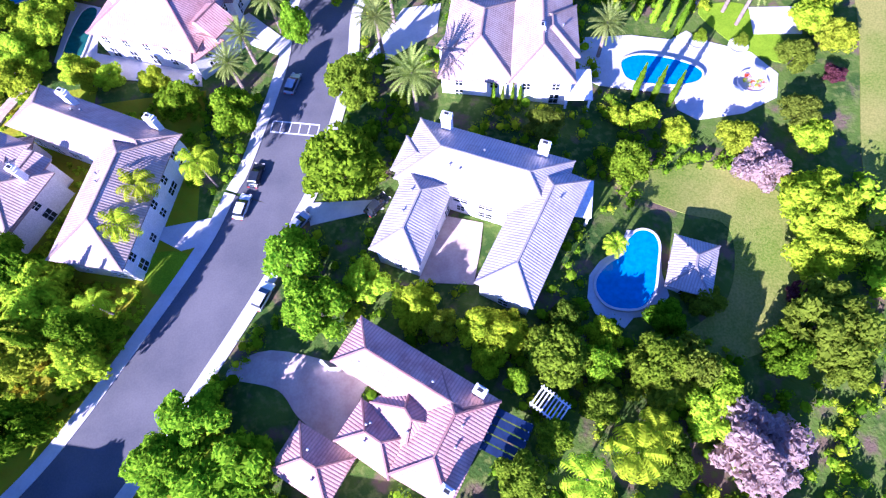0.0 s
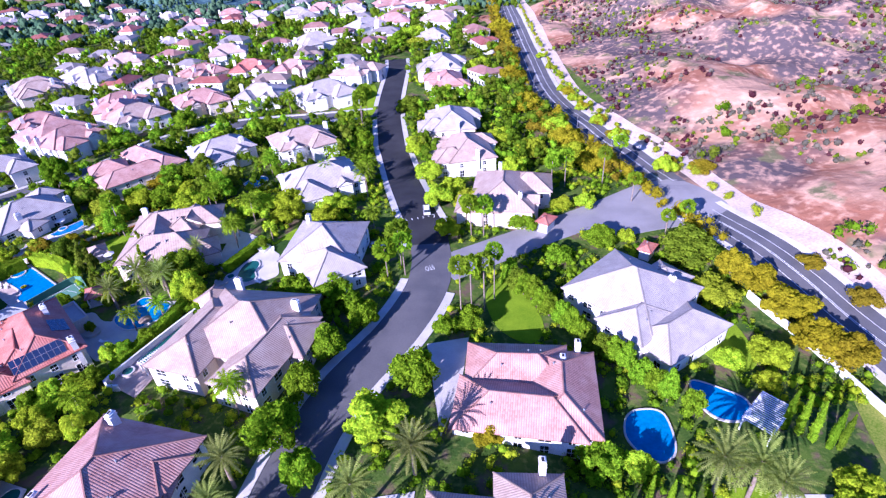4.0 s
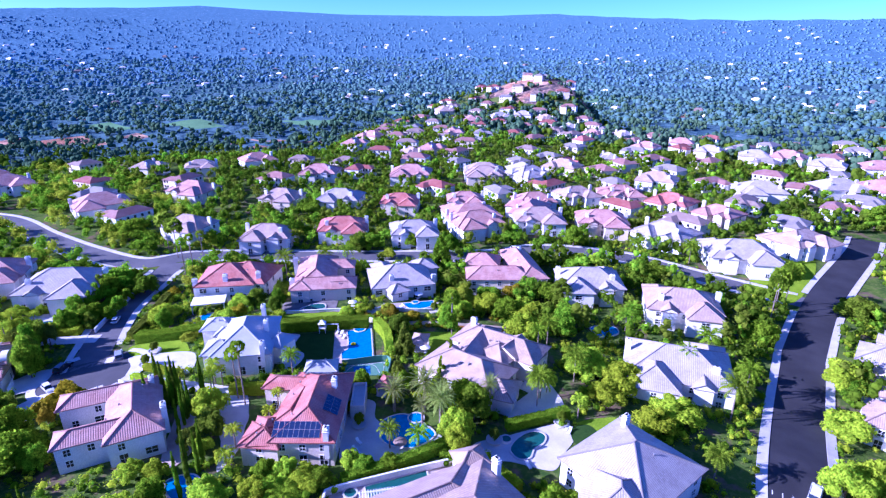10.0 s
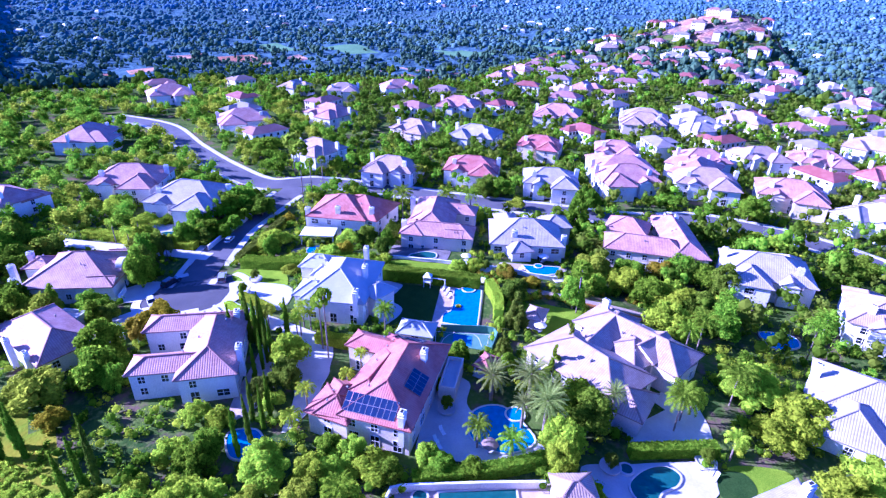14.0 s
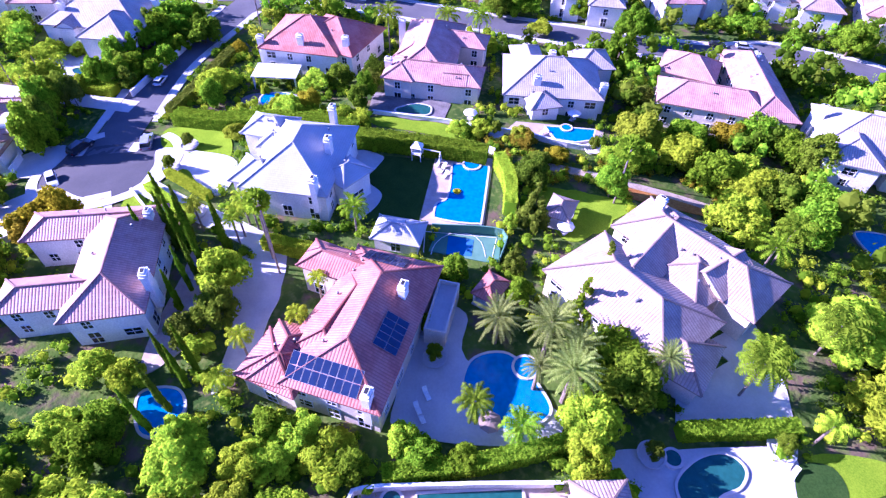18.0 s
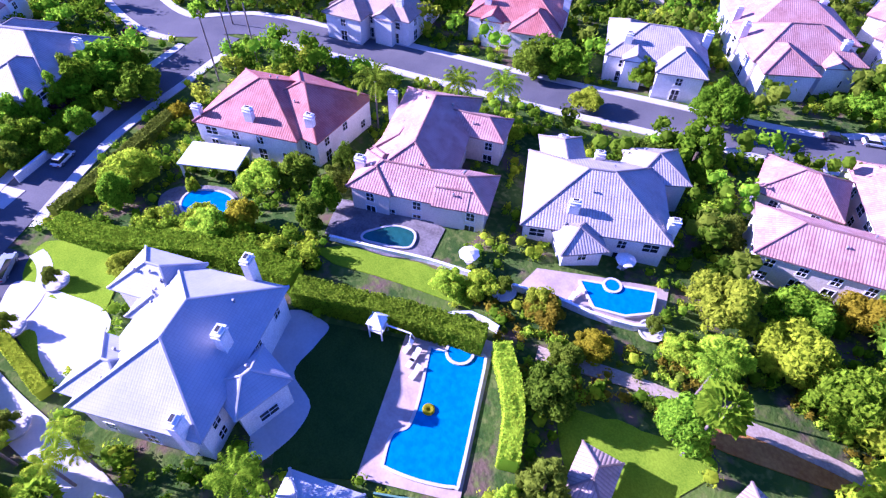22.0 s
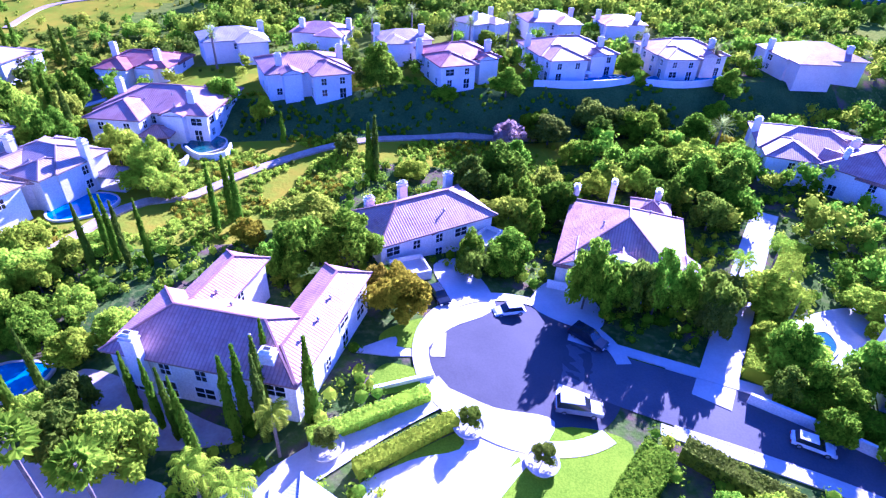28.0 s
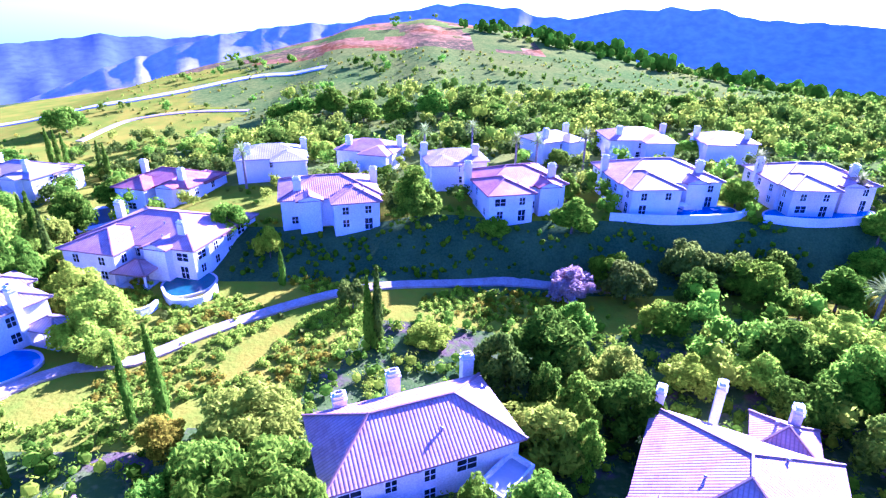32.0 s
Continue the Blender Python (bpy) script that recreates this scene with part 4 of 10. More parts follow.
stock()
LABELS = {
    "green": ("tree", "leafy green garden tree with a rounded crown"),
    "lime": ("tree", "bright yellow-green leafy tree in a garden"),
    "dark": ("tree", "dense dark green evergreen tree"),
    "olive": ("tree", "grey-olive tree with a sparse crown"),
    "gold": ("tree", "tree with golden yellow autumn leaves"),
    "pink": ("tree", "tree with a pale pinkish-grey blossoming crown"),
    "plum": ("tree", "small tree with dark plum-coloured leaves"),
    "cypress": ("cypress", "tall narrow dark green cypress"),
    "bright_cypress": ("cypress", "slim bright green cypress beside a pool"),
    "conifer": ("conifer", "conical evergreen conifer beside a house"),
    "date": ("palm", "date palm with a wide crown of grey-green fronds"),
    "queen": ("palm", "feathery yellow-green palm with drooping fronds"),
    "feather": ("palm", "green feather palm beside a house"),
    "fan": ("palm", "tall fan palm with a thin bare trunk"),
    "shrub": ("shrub", "rounded green garden shrub"),
    "shrub_lime": ("shrub", "rounded yellow-green garden shrub"),
    "shrub_gold": ("shrub", "shrub with golden yellow leaves"),
}
PLANTED = []


def tree(kind, x, y, r, h, tilt=0.0):
    """A tree of crown radius r and height h."""
    rng = random.Random(int(abs(x) * 31 + abs(y) * 57))
    cat, label = LABELS[kind]
    name = {"cypress": "cypress_tree", "conifer": "conifer_tree", "palm": "palm_tree"}.get(cat, cat)
    e = thing(name, x, y, lay(x, y) - 0.05, rng.uniform(0, 360), label, cat)
    pick = rng.randrange(64)
    crown = CROWNS[kind][pick % len(CROWNS[kind])]
    PLANTED.append((x, y, r))
    if kind in ("date", "queen", "feather", "fan"):
        k = r / (2.0 if kind == "fan" else 4.5 if kind == "date" else 3.9)
        part("trunk", TRUNKS["palm"][0], "", e, at=Matrix.Diagonal((1.25 * min(1, k + 0.2) if kind == "date" else 0.6, 1.25 * min(1, k + 0.2) if kind == "date" else 0.6, h, 1)))
        part("crown", crown, "", e, at=Matrix.Translation((0, 0, h)) @ Matrix.Scale(k, 4))
    elif kind in ("cypress", "bright_cypress", "conifer"):
        w = r / (0.40 if kind == "conifer" else 0.24)
        part("trunk", TRUNKS["straight"][0], "", e, at=Matrix.Scale(h, 4))
        part("crown", crown, "", e, at=Matrix.Diagonal((w, w, h, 1)))
    else:
        part("trunk", TRUNKS["broad"][pick % 3], "", e, at=Matrix.Diagonal((r, r, h / 1.75, 1)))
        part("crown", crown, "", e, at=Matrix.Diagonal((r, r, h / 1.75, 1)))
    return e


def hedge(pts, width, height, mat="green", label="long clipped green hedge", dense=24):
    """A clipped hedge along a curve: a solid core under a skin of leaf clumps."""
    line = smooth_line(pts, 2.0)
    rng = random.Random(int(abs(pts[0][0]) * 10))
    v, f = [], []
    x0, y0 = line[0].x, line[0].y
    z0 = lay(x0, y0)
    for i, q in enumerate(line):
        d = (line[min(i + 1, len(line) - 1)] - line[max(i - 1, 0)]).normalized()
        r = Vector((d.y, -d.x)) * width * 0.45
        z = lay(q.x, q.y) - z0
        for s, hh in ((-1, -0.2), (-1, height * 0.92), (1, height * 0.92), (1, -0.2)):
            v.append((q.x - x0 + s * r.x, q.y - y0 + s * r.y, z + hh))
        if i:
            k = (i - 1) * 4
            f += [(k + a, k + a + 1, k + a + 5, k + a + 4) for a in range(3)]
        KEEP_OFF.append((q.x, q.y, width * 0.5))
    f += [(0, 3, 2, 1), (len(v) - 4, len(v) - 3, len(v) - 2, len(v) - 1)]
    core = mesh_of("core", v, f, "leaf_" + mat)
    v, f = [], []
    length = sum((line[i + 1] - line[i]).length for i in range(len(line) - 1))
    size = 0.2 if width > 1.6 else 0.15
    for _ in range(int(length * (width + 2 * height) * dense)):
        i = rng.randrange(len(line) - 1)
        q = line[i].lerp(line[i + 1], rng.random())
        d = (line[i + 1] - line[i]).normalized()
        r = Vector((d.y, -d.x, 0))
        u = rng.uniform(0, width + 2 * height)
        z = lay(q.x, q.y) - z0
        base = Vector((q.x - x0, q.y - y0, z))
        lump = 1 + 0.13 * noise.noise((q.x / 2.2, q.y / 2.2, u))
        if u < height:
            p, n = base - r * width * 0.5 * lump + Vector((0, 0, u)), -r
        elif u < height + width:
            p, n = base + r * (u - height - width / 2) + Vector((0, 0, height * lump)), Vector((0, 0, 1))
        else:
            p, n = base + r * width * 0.5 * lump + Vector((0, 0, u - height - width)), r
        n = (n + Vector((rng.gauss(0, 0.5), rng.gauss(0, 0.5), rng.gauss(0, 0.4)))).normalized()
        t = Matrix.Rotation(rng.uniform(0, math.tau), 3, n) @ n.orthogonal().normalized()
        b = n.cross(t)
        s = size * rng.uniform(0.7, 1.3)
        k = len(v)
        v += [p - t * s, p - b * s * 0.62 - n * s * 0.3, p + t * s, p + b * s * 0.62 - n * s * 0.3]
        f += [(k, k + 1, k + 2), (k, k + 2, k + 3)]
    e = thing("hedge", x0, y0, z0, 0, label, "hedge")
    part("core", core, "", e)
    part("foliage", mesh_of("foliage", v, f, "leaf_" + mat), "", e)
    return e


# ---- garden things ----
def pool(pts, label, water="pool", spa=None, rim=0.35, sharp=False):
    """A swimming pool: coping round a sheet of water."""
    p = [Vector(q) for q in pts]
    k = len(p)
    loop = []
    for i in range(k):
        a, b, c, d = p[i - 1], p[i], p[(i + 1) % k], p[(i + 2) % k]
        for s in range(6):
            t = s / 6
            loop.append(b.lerp(c, t) if sharp else 0.5 * (2 * b + (c - a) * t + (2 * a - 5 * b + 4 * c - d) * t * t + (3 * b - a - 3 * c + d) * t**3))
    if sum(loop[i - 1].x * loop[i].y - loop[i].x * loop[i - 1].y for i in range(len(loop))) < 0:
        loop.reverse()
    mid = sum(loop, Vector((0, 0))) / len(loop)
    z = max(lay(q.x, q.y) for q in loop)
    e = thing("swimming_pool", mid.x, mid.y, z, 0, label, "pool")
    bm = bmesh.new()
    f = bm.faces.new([bm.verts.new((q.x - mid.x, q.y - mid.y, 0.22)) for q in loop])
    bmesh.ops.triangulate(bm, faces=[f])
    part("water", bm, water, e)
    bm = bmesh.new()
    rings = []
    for off, h in ((0.0, 0.15), (0.0, 0.30), (rim, 0.30), (rim, -1.2)):
        ring = []
        for i, q in enumerate(loop):
            d = (loop[(i + 1) % len(loop)] - loop[i - 1]).normalized()
            ring.append(bm.verts.new((q.x - mid.x + d.y * off, q.y - mid.y - d.x * off, h)))
        rings.append(ring)
    for a, b in zip(rings, rings[1:]):
        for i in range(len(loop)):
            j = (i + 1) % len(loop)
            bm.faces.new((a[i], a[j], b[j], b[i]))
    bmesh.ops.recalc_face_normals(bm, faces=bm.faces[:])
    part("coping", bm, "concrete", e)
    if spa:
        sx, sy, sr = spa
        bm = bmesh.new()
        n = 20
        a = [bm.verts.new((sx - mid.x + sr * math.cos(t), sy - mid.y + sr * math.sin(t), 0.42)) for t in (i * math.tau / n for i in range(n))]
        b = [bm.verts.new((sx - mid.x + (sr + 0.35) * math.cos(t), sy - mid.y + (sr + 0.35) * math.sin(t), 0.42)) for t in (i * math.tau / n for i in range(n))]
        c = [bm.verts.new((sx - mid.x + (sr + 0.35) * math.cos(t), sy - mid.y + (sr + 0.35) * math.sin(t), 0.0)) for t in (i * math.tau / n for i in range(n))]
        for i in range(n):
            j = (i + 1) % n
            bm.faces.new((a[i], b[i], b[j], a[j]))
            bm.faces.new((b[i], c[i], c[j], b[j]))
        rim_ob = part("spa_rim", bm, "concrete", e)
        bm = bmesh.new()
        bm.faces.new([bm.verts.new((sx - mid.x + sr * math.cos(t), sy - mid.y + sr * math.sin(t), 0.36)) for t in (i * math.tau / n for i in range(n))])
        part("spa_water", bm, water, rim_ob)
    KEEP_OFF.append((mid.x, mid.y, max((q - mid).length for q in loop) * 0.9 + 1))
    return e


def car(x, y, yaw, paint, label, tall=False):
    """A parked car: body, glazed cabin, four wheels, lamps."""
    z = lay(x, y) + 0.06
    e = thing("car", x, y, z, yaw, label, "car")
    length, width, belt, top = (5.4, 2.0, 1.1, 1.9) if tall else (4.5, 1.8, 0.85, 1.45)
    bm = bmesh.new()
    prof = ((-length / 2, 0.35), (-length / 2 + 0.05, belt - 0.05), (-length / 2 + 0.2, belt), (length * 0.22, belt), (length / 2 - 0.25, belt - 0.17), (length / 2, belt - 0.4), (length / 2, 0.35))
    a = [bm.verts.new((px, -width / 2, pz)) for px, pz in prof]
    b = [bm.verts.new((px, width / 2, pz)) for px, pz in prof]
    bm.faces.new(a)
    bm.faces.new(b[::-1])
    for i in range(len(prof)):
        j = (i + 1) % len(prof)
        bm.faces.new((a[j], a[i], b[i], b[j]))
    bmesh.ops.recalc_face_normals(bm, faces=bm.faces[:])
    bmesh.ops.bevel(bm, geom=bm.edges[:], offset=0.06, segments=2, affect="EDGES")
    part("body", bm, paint, e)
    bm = bmesh.new()
    back = -length / 2 + (0.15 if tall else 0.35)
    low = [(back, -1), (length * 0.24, -1), (length * 0.24, 1), (back, 1)]
    high = [(back + 0.3, -1), (length * 0.24 - 0.85, -1), (length * 0.24 - 0.85, 1), (back + 0.3, 1)]
    lv = [bm.verts.new((px, s * (width / 2 - 0.06), belt)) for px, s in low]
    hv = [bm.verts.new((px, s * (width / 2 - 0.22), top - 0.06)) for px, s in high]
    for i in range(4):
        j = (i + 1) % 4
        bm.faces.new((lv[i], lv[j], hv[j], hv[i]))
    bm.faces.new(hv)
    part("cabin_glass", bm, "glass", e)
    bm = bmesh.new()
    slab(bm, back + 0.28, -width / 2 + 0.2, top - 0.07, length * 0.24 - 0.8, width / 2 - 0.2, top)
    bmesh.ops.bevel(bm, geom=bm.edges[:], offset=0.03, segments=1, affect="EDGES")
    part("roof", bm, paint, e)
    for sx in (-1, 1):
        for sy in (-1, 1):
            bm = bmesh.new()
            bmesh.ops.create_cone(bm, cap_ends=True, segments=14, radius1=0.34, radius2=0.34, depth=0.24, matrix=pose(sx * length * 0.31, sy * (width / 2 - 0.08), 0.34, 90))
            w = part("wheel", bm, "dark", e)
            bm = bmesh.new()
            bmesh.ops.create_cone(bm, cap_ends=True, segments=12, radius1=0.2, radius2=0.2, depth=0.26, matrix=pose(sx * length * 0.31, sy * (width / 2 - 0.08), 0.34, 90))
            part("rim", bm, "grey", w)
            bm = bmesh.new()
            slab(bm, sx * length / 2 - 0.05, sy * width * 0.36 - 0.18, belt - 0.38, sx * length / 2 + 0.03, sy * width * 0.36 + 0.18, belt - 0.24)
            part("headlight" if sx > 0 else "tail_light", bm, "trim" if sx > 0 else "car_red", e)
    KEEP_OFF.append((x, y, 3.0))
    return e


def turning_circle(x, y, r):
    """The round end of a street, with its kerb and pavement."""
    for name, r0, r1, mat, lift, label in (("road", 0.0, r, "new_asphalt", 0.06, "round asphalt turning circle"), ("kerb", r, r + 0.35, "concrete", 0.17, "pale concrete kerb round the turning circle"), ("pavement", r + 0.35, r + 2.0, "concrete", 0.155, "pale concrete pavement round the turning circle")):
        v, f = [], []
        n, first = 56, None
        full = name == "road"
        rings = 5 if full else 1
        for k in range(rings + 1):
            q = r0 + (r1 - r0) * k / rings
            for i in range(n):
                a = i * math.tau / n
                v.append((x + q * math.cos(a), y + q * math.sin(a), lay(x + q * math.cos(a), y + q * math.sin(a)) + lift))
        for k in range(rings):
            for i in range(n):
                j = (i + 1) % n
                if not full and math.degrees(i * math.tau / n) % 360 > OPEN[0] and math.degrees(i * math.tau / n) % 360 < OPEN[1]:
                    continue
                f.append((k * n + i, k * n + j, (k + 1) * n + j, (k + 1) * n + i))
        tagged(new(name, mesh_of(name, v, f, mat)), label, name, kind="structure")
    KEEP_OFF.append((x, y, r + 2.5))


OPEN = (112, 172)
M["new_asphalt"] = surf("smooth_asphalt", (0.05, 0.05, 0.056), (0.075, 0.073, 0.078), 0.12, 4.0, 0.88, 0.1, 0.01, 0.25, fine=0.15)
M["court"] = surf("court_paint", (0.09, 0.21, 0.14), (0.12, 0.25, 0.17), 0.6, 6.0, 0.8, 0.1, 0.005, fine=0.15)


def pavilion(x, y, length, width, yaw, eave, roof, label):
    """An open garden pavilion: hipped tile roof on posts."""
    e = thing("pavilion", x, y, lay(x, y), yaw, label, "pavilion")
    length, width = max(3.0, length - 1), max(3.0, width - 1)
    bm = bmesh.new()
    lines = roof_mesh(bm, length, width, eave, 26, False, 0.5)
    ro = part("roof", bm, roof, e)
    bm = bmesh.new()
    for p, q in lines:
        bar(bm, p, q, 0.14)
    part("ridge_cap", bm, roof, ro)
    for sx in (-1, 1):
        for sy in (-1, 1):
            bm = bmesh.new()
            slab(bm, sx * length / 2 - 0.15, sy * width / 2 - 0.15, -0.3, sx * length / 2 + 0.15, sy * width / 2 + 0.15, eave - 0.22)
            part("post", bm, "white", e)
    bm = bmesh.new()
    slab(bm, -length / 2 - 0.3, -width / 2 - 0.3, -0.3, length / 2 + 0.3, width / 2 + 0.3, 0.14)
    part("floor_slab", bm, "concrete", e)
    return e


def canopy(x, y, length, width, yaw, height, label):
    """A flat white roof on four posts, with a shallow parapet."""
    e = thing("patio_canopy", x, y, lay(x, y), yaw, label, "canopy")
    bm = bmesh.new()
    vs = slab(bm, -length / 2, -width / 2, height, length / 2, width / 2, height + 0.3)
    bmesh.ops.bevel(bm, geom=bm.edges[:], offset=0.05, segments=1, affect="EDGES")
    part("roof", bm, "white", e)
    for sx in (-1, 1):
        for sy in (-1, 1):
            bm = bmesh.new()
            slab(bm, sx * (length / 2 - 0.4) - 0.18, sy * (width / 2 - 0.4) - 0.18, -0.3, sx * (length / 2 - 0.4) + 0.18, sy * (width / 2 - 0.4) + 0.18, height)
            part("post", bm, "white", e)
    return e


def pergola(x, y, length, width, yaw, height, mat, label):
    """Posts, beams and slats of a garden pergola."""
    e = thing("pergola", x, y, lay(x, y), yaw, label, "pergola")
    if length < width:
        length, width = width, length
        e.matrix_basis = e.matrix_basis @ pose(0, 0, 0, 0, 0, 90)
    for sx in (-1, 1):
        for sy in (-1, 1):
            bm = bmesh.new()
            slab(bm, sx * (length / 2 - 0.3) - 0.12, sy * (width / 2 - 0.3) - 0.12, -0.3, sx * (length / 2 - 0.3) + 0.12, sy * (width / 2 - 0.3) + 0.12, height)
            part("post", bm, "trim", e)
    for sy in (-1, 1):
        bm = bmesh.new()
        slab(bm, -length / 2, sy * (width / 2 - 0.3) - 0.09, height, length / 2, sy * (width / 2 - 0.3) + 0.09, height + 0.22)
        part("beam", bm, "trim", e)
    wide = 0.95 if mat == "panel" else 0.18
    pitch = 1.05 if mat == "panel" else 0.5
    bm = bmesh.new()
    slab(bm, -wide / 2, -width / 2, 0, wide / 2, width / 2, 0.1)
    me = bpy.data.meshes.new("slat")
    bm.to_mesh(me)
    bm.free()
    me.materials.append(M[mat])
    n = int(length / pitch)
    for i in range(n):
        part("slat", me, "", e, at=Matrix.Translation((-length / 2 + (i + 0.5) * length / n, 0, height + 0.22)))
    return e


def low_wall(pts, height, mat, label, thick):
    """A wall with a coping along a curve."""
    line = smooth_line(pts, 2.0)
    x0, y0 = line[0].x, line[0].y
    z0 = lay(x0, y0)
    e = thing("garden_wall", x0, y0, z0, 0, label, "wall")
    for name, half, lo, hi in (("wall_body", thick / 2, -0.5, height - 0.1), ("coping", thick / 2 + 0.06, height - 0.1, height)):
        v, f = [], []
        for i, q in enumerate(line):
            d = (line[min(i + 1, len(line) - 1)] - line[max(i - 1, 0)]).normalized()
            r = Vector((d.y, -d.x)) * half
            z = lay(q.x, q.y) - z0
            v += [(q.x - x0 + s * r.x, q.y - y0 + s * r.y, z + h) for s, h in ((-1, lo), (-1, hi), (1, hi), (1, lo))]
            if i:
                k = (i - 1) * 4
                f += [(k + a, k + (a + 1) % 4, k + (a + 1) % 4 + 4, k + a + 4) for a in range(4)]
        f += [(0, 3, 2, 1), (len(v) - 4, len(v) - 3, len(v) - 2, len(v) - 1)]
        part(name, mesh_of(name, v, f, mat if name == "wall_body" else ("trim" if mat == "white" else mat)), "", e)
    return e


def planter(x, y):
    """A round stone planter with a clipped shrub and flowers."""
    e = thing("planter", x, y, lay(x, y) + 0.1, 0, "round pale stone planter with a small tree", "planter")
    part("bowl", lathe(((1.5, 0), (1.7, 0.5), (1.8, 0.55), (1.8, 0.65), (1.55, 0.65), (1.5, 0.5)), "concrete", "bowl", 20), "", e)
    part("trunk", TRUNKS["broad"][0], "", e, at=pose(0, 0, 0.5) @ Matrix.Diagonal((1.3, 1.3, 1.8, 1)))
    part("crown", CROWNS["olive"][0], "", e, at=pose(0, 0, 0.5) @ Matrix.Diagonal((1.3, 1.3, 1.8, 1)))
    return e


def playset(x, y, yaw):
    """A white climbing frame with a roofed tower, a swing beam and a blue slide."""
    e = thing("playset", x, y, lay(x, y) + 0.06, yaw, "white climbing frame with a tower, swings and a blue slide", "playset")
    bm = bmesh.new()
    slab(bm, -0.9, -0.9, 1.4, 0.9, 0.9, 1.55)
    part("deck", bm, "trim", e)
    for sx in (-1, 1):
        for sy in (-1, 1):
            bm = bmesh.new()
            slab(bm, sx * 0.85 - 0.07, sy * 0.85 - 0.07, -0.1, sx * 0.85 + 0.07, sy * 0.85 + 0.07, 3.0)
            part("post", bm, "trim", e)
    bm = bmesh.new()
    top = [bm.verts.new(q) for q in ((-1.1, -1.1, 3.0), (1.1, -1.1, 3.0), (1.1, 1.1, 3.0), (-1.1, 1.1, 3.0))]
    tip = bm.verts.new((0, 0, 4.0))
    for i in range(4):
        bm.faces.new((top[i], top[(i + 1) % 4], tip))
    bm.faces.new(top[::-1])
    part("tower_roof", bm, "trim", e)
    bm = bmesh.new()
    slab(bm, 0.9, -0.07, 2.5, 4.6, 0.07, 2.65)
    part("swing_beam", bm, "trim", e)
    for s in (-1, 1):
        bm = bmesh.new()
        tube(bm, 4.5, s * 1.1, -0.1, 2.55, 0.07, 0.06, 6, (0, -s * 1.05))
        part("swing_leg", bm, "trim", e)
    bm = bmesh.new()
    slab(bm, -0.3, 0, -0.04, 0.3, 3.0, 0.04, pose(0, 0.9, 1.45, -29))
    part("slide", bm, "pool", e, "blue plastic slide")
    return e


def crossing(x0, y0, x1, y1, wide):
    """A ladder of painted bars across the road."""
    a, b = Vector((x0, y0)), Vector((x1, y1))
    d = (b - a).normalized()
    r = Vector((d.y, -d.x)) * wide / 2
    v, f = [], []

    def bar_of(p, q, w):
        n = (q - p).normalized()
        s = Vector((n.y, -n.x)) * w / 2
        k = len(v)
        v.extend((c.x, c.y, lay(c.x, c.y) + 0.075) for c in (p - s, q - s, q + s, p + s))
        f.append((k, k + 1, k + 2, k + 3))

    bar_of(a - r, b - r, 0.25)
    bar_of(a + r, b + r, 0.25)
    n = max(2, int((b - a).length / 1.6))
    for i in range(n + 1):
        c = a.lerp(b, i / n)
        bar_of(c - r * (1 - 0.34 / wide), c + r * (1 - 0.34 / wide), 0.16)
    tagged(new("road_marking", mesh_of("road_marking", v, f, "paint")), "white painted ladder crossing on the asphalt", "road marking", kind="structure")


def road_word(text, x, y, yaw):
    """A word painted on the road."""
    c = bpy.data.curves.new("road_word", "FONT")
    c.body, c.size, c.align_x, c.align_y = text, 1.6, "CENTER", "CENTER"
    c.materials.append(M["paint"])
    ob = new("road_word", c)
    ob.matrix_basis = pose(x, y, lay(x, y) + 0.08, 0, 0, yaw) @ Matrix.Diagonal((0.8, 1.7, 1, 1))
    tagged(ob, "white painted STOP on the asphalt", "road marking", kind="structure")


def entrance(x, y, yaw, wide, high):
    """A white arched entrance front with a dark arched door."""
    e = thing("entrance_porch", x, y, lay(x, y), yaw, "white arched entrance front with a dark double door", "porch")
    bm = bmesh.new()
    top = [(wide / 2 * math.cos(a), high - wide * 0.22 + wide * 0.3 * math.sin(a)) for a in (i * math.pi / 12 for i in range(13))]
    ring = [(-wide / 2, -1.0)] + [(wide / 2, -1.0)] + top
    va = [bm.verts.new((px, 0.0, pz)) for px, pz in ring]
    vb = [bm.verts.new((px, -1.6, pz)) for px, pz in ring]
    bm.faces.new(va)
    bm.faces.new(vb[::-1])
    for i in range(len(ring)):
        j = (i + 1) % len(ring)
        bm.faces.new((va[j], va[i], vb[i], vb[j]))
    bmesh.ops.recalc_face_normals(bm, faces=bm.faces[:])
    part("arch_wall", bm, "white", e)
    bm = bmesh.new()
    w, h = wide * 0.24, high * 0.5
    ring = [(-w, 0), (w, 0)] + [(w * math.cos(a), h + w * math.sin(a)) for a in (i * math.pi / 10 for i in range(11))]
    va = [bm.verts.new((px, 0.06, pz)) for px, pz in ring]
    vb = [bm.verts.new((px, -0.1, pz)) for px, pz in ring]
    bm.faces.new(va)
    for i in range(len(ring)):
        j = (i + 1) % len(ring)
        bm.faces.new((va[j], va[i], vb[i], vb[j]))
    bmesh.ops.recalc_face_normals(bm, faces=bm.faces[:])
    part("door", bm, "dark", e, "dark arched double door")
    return e


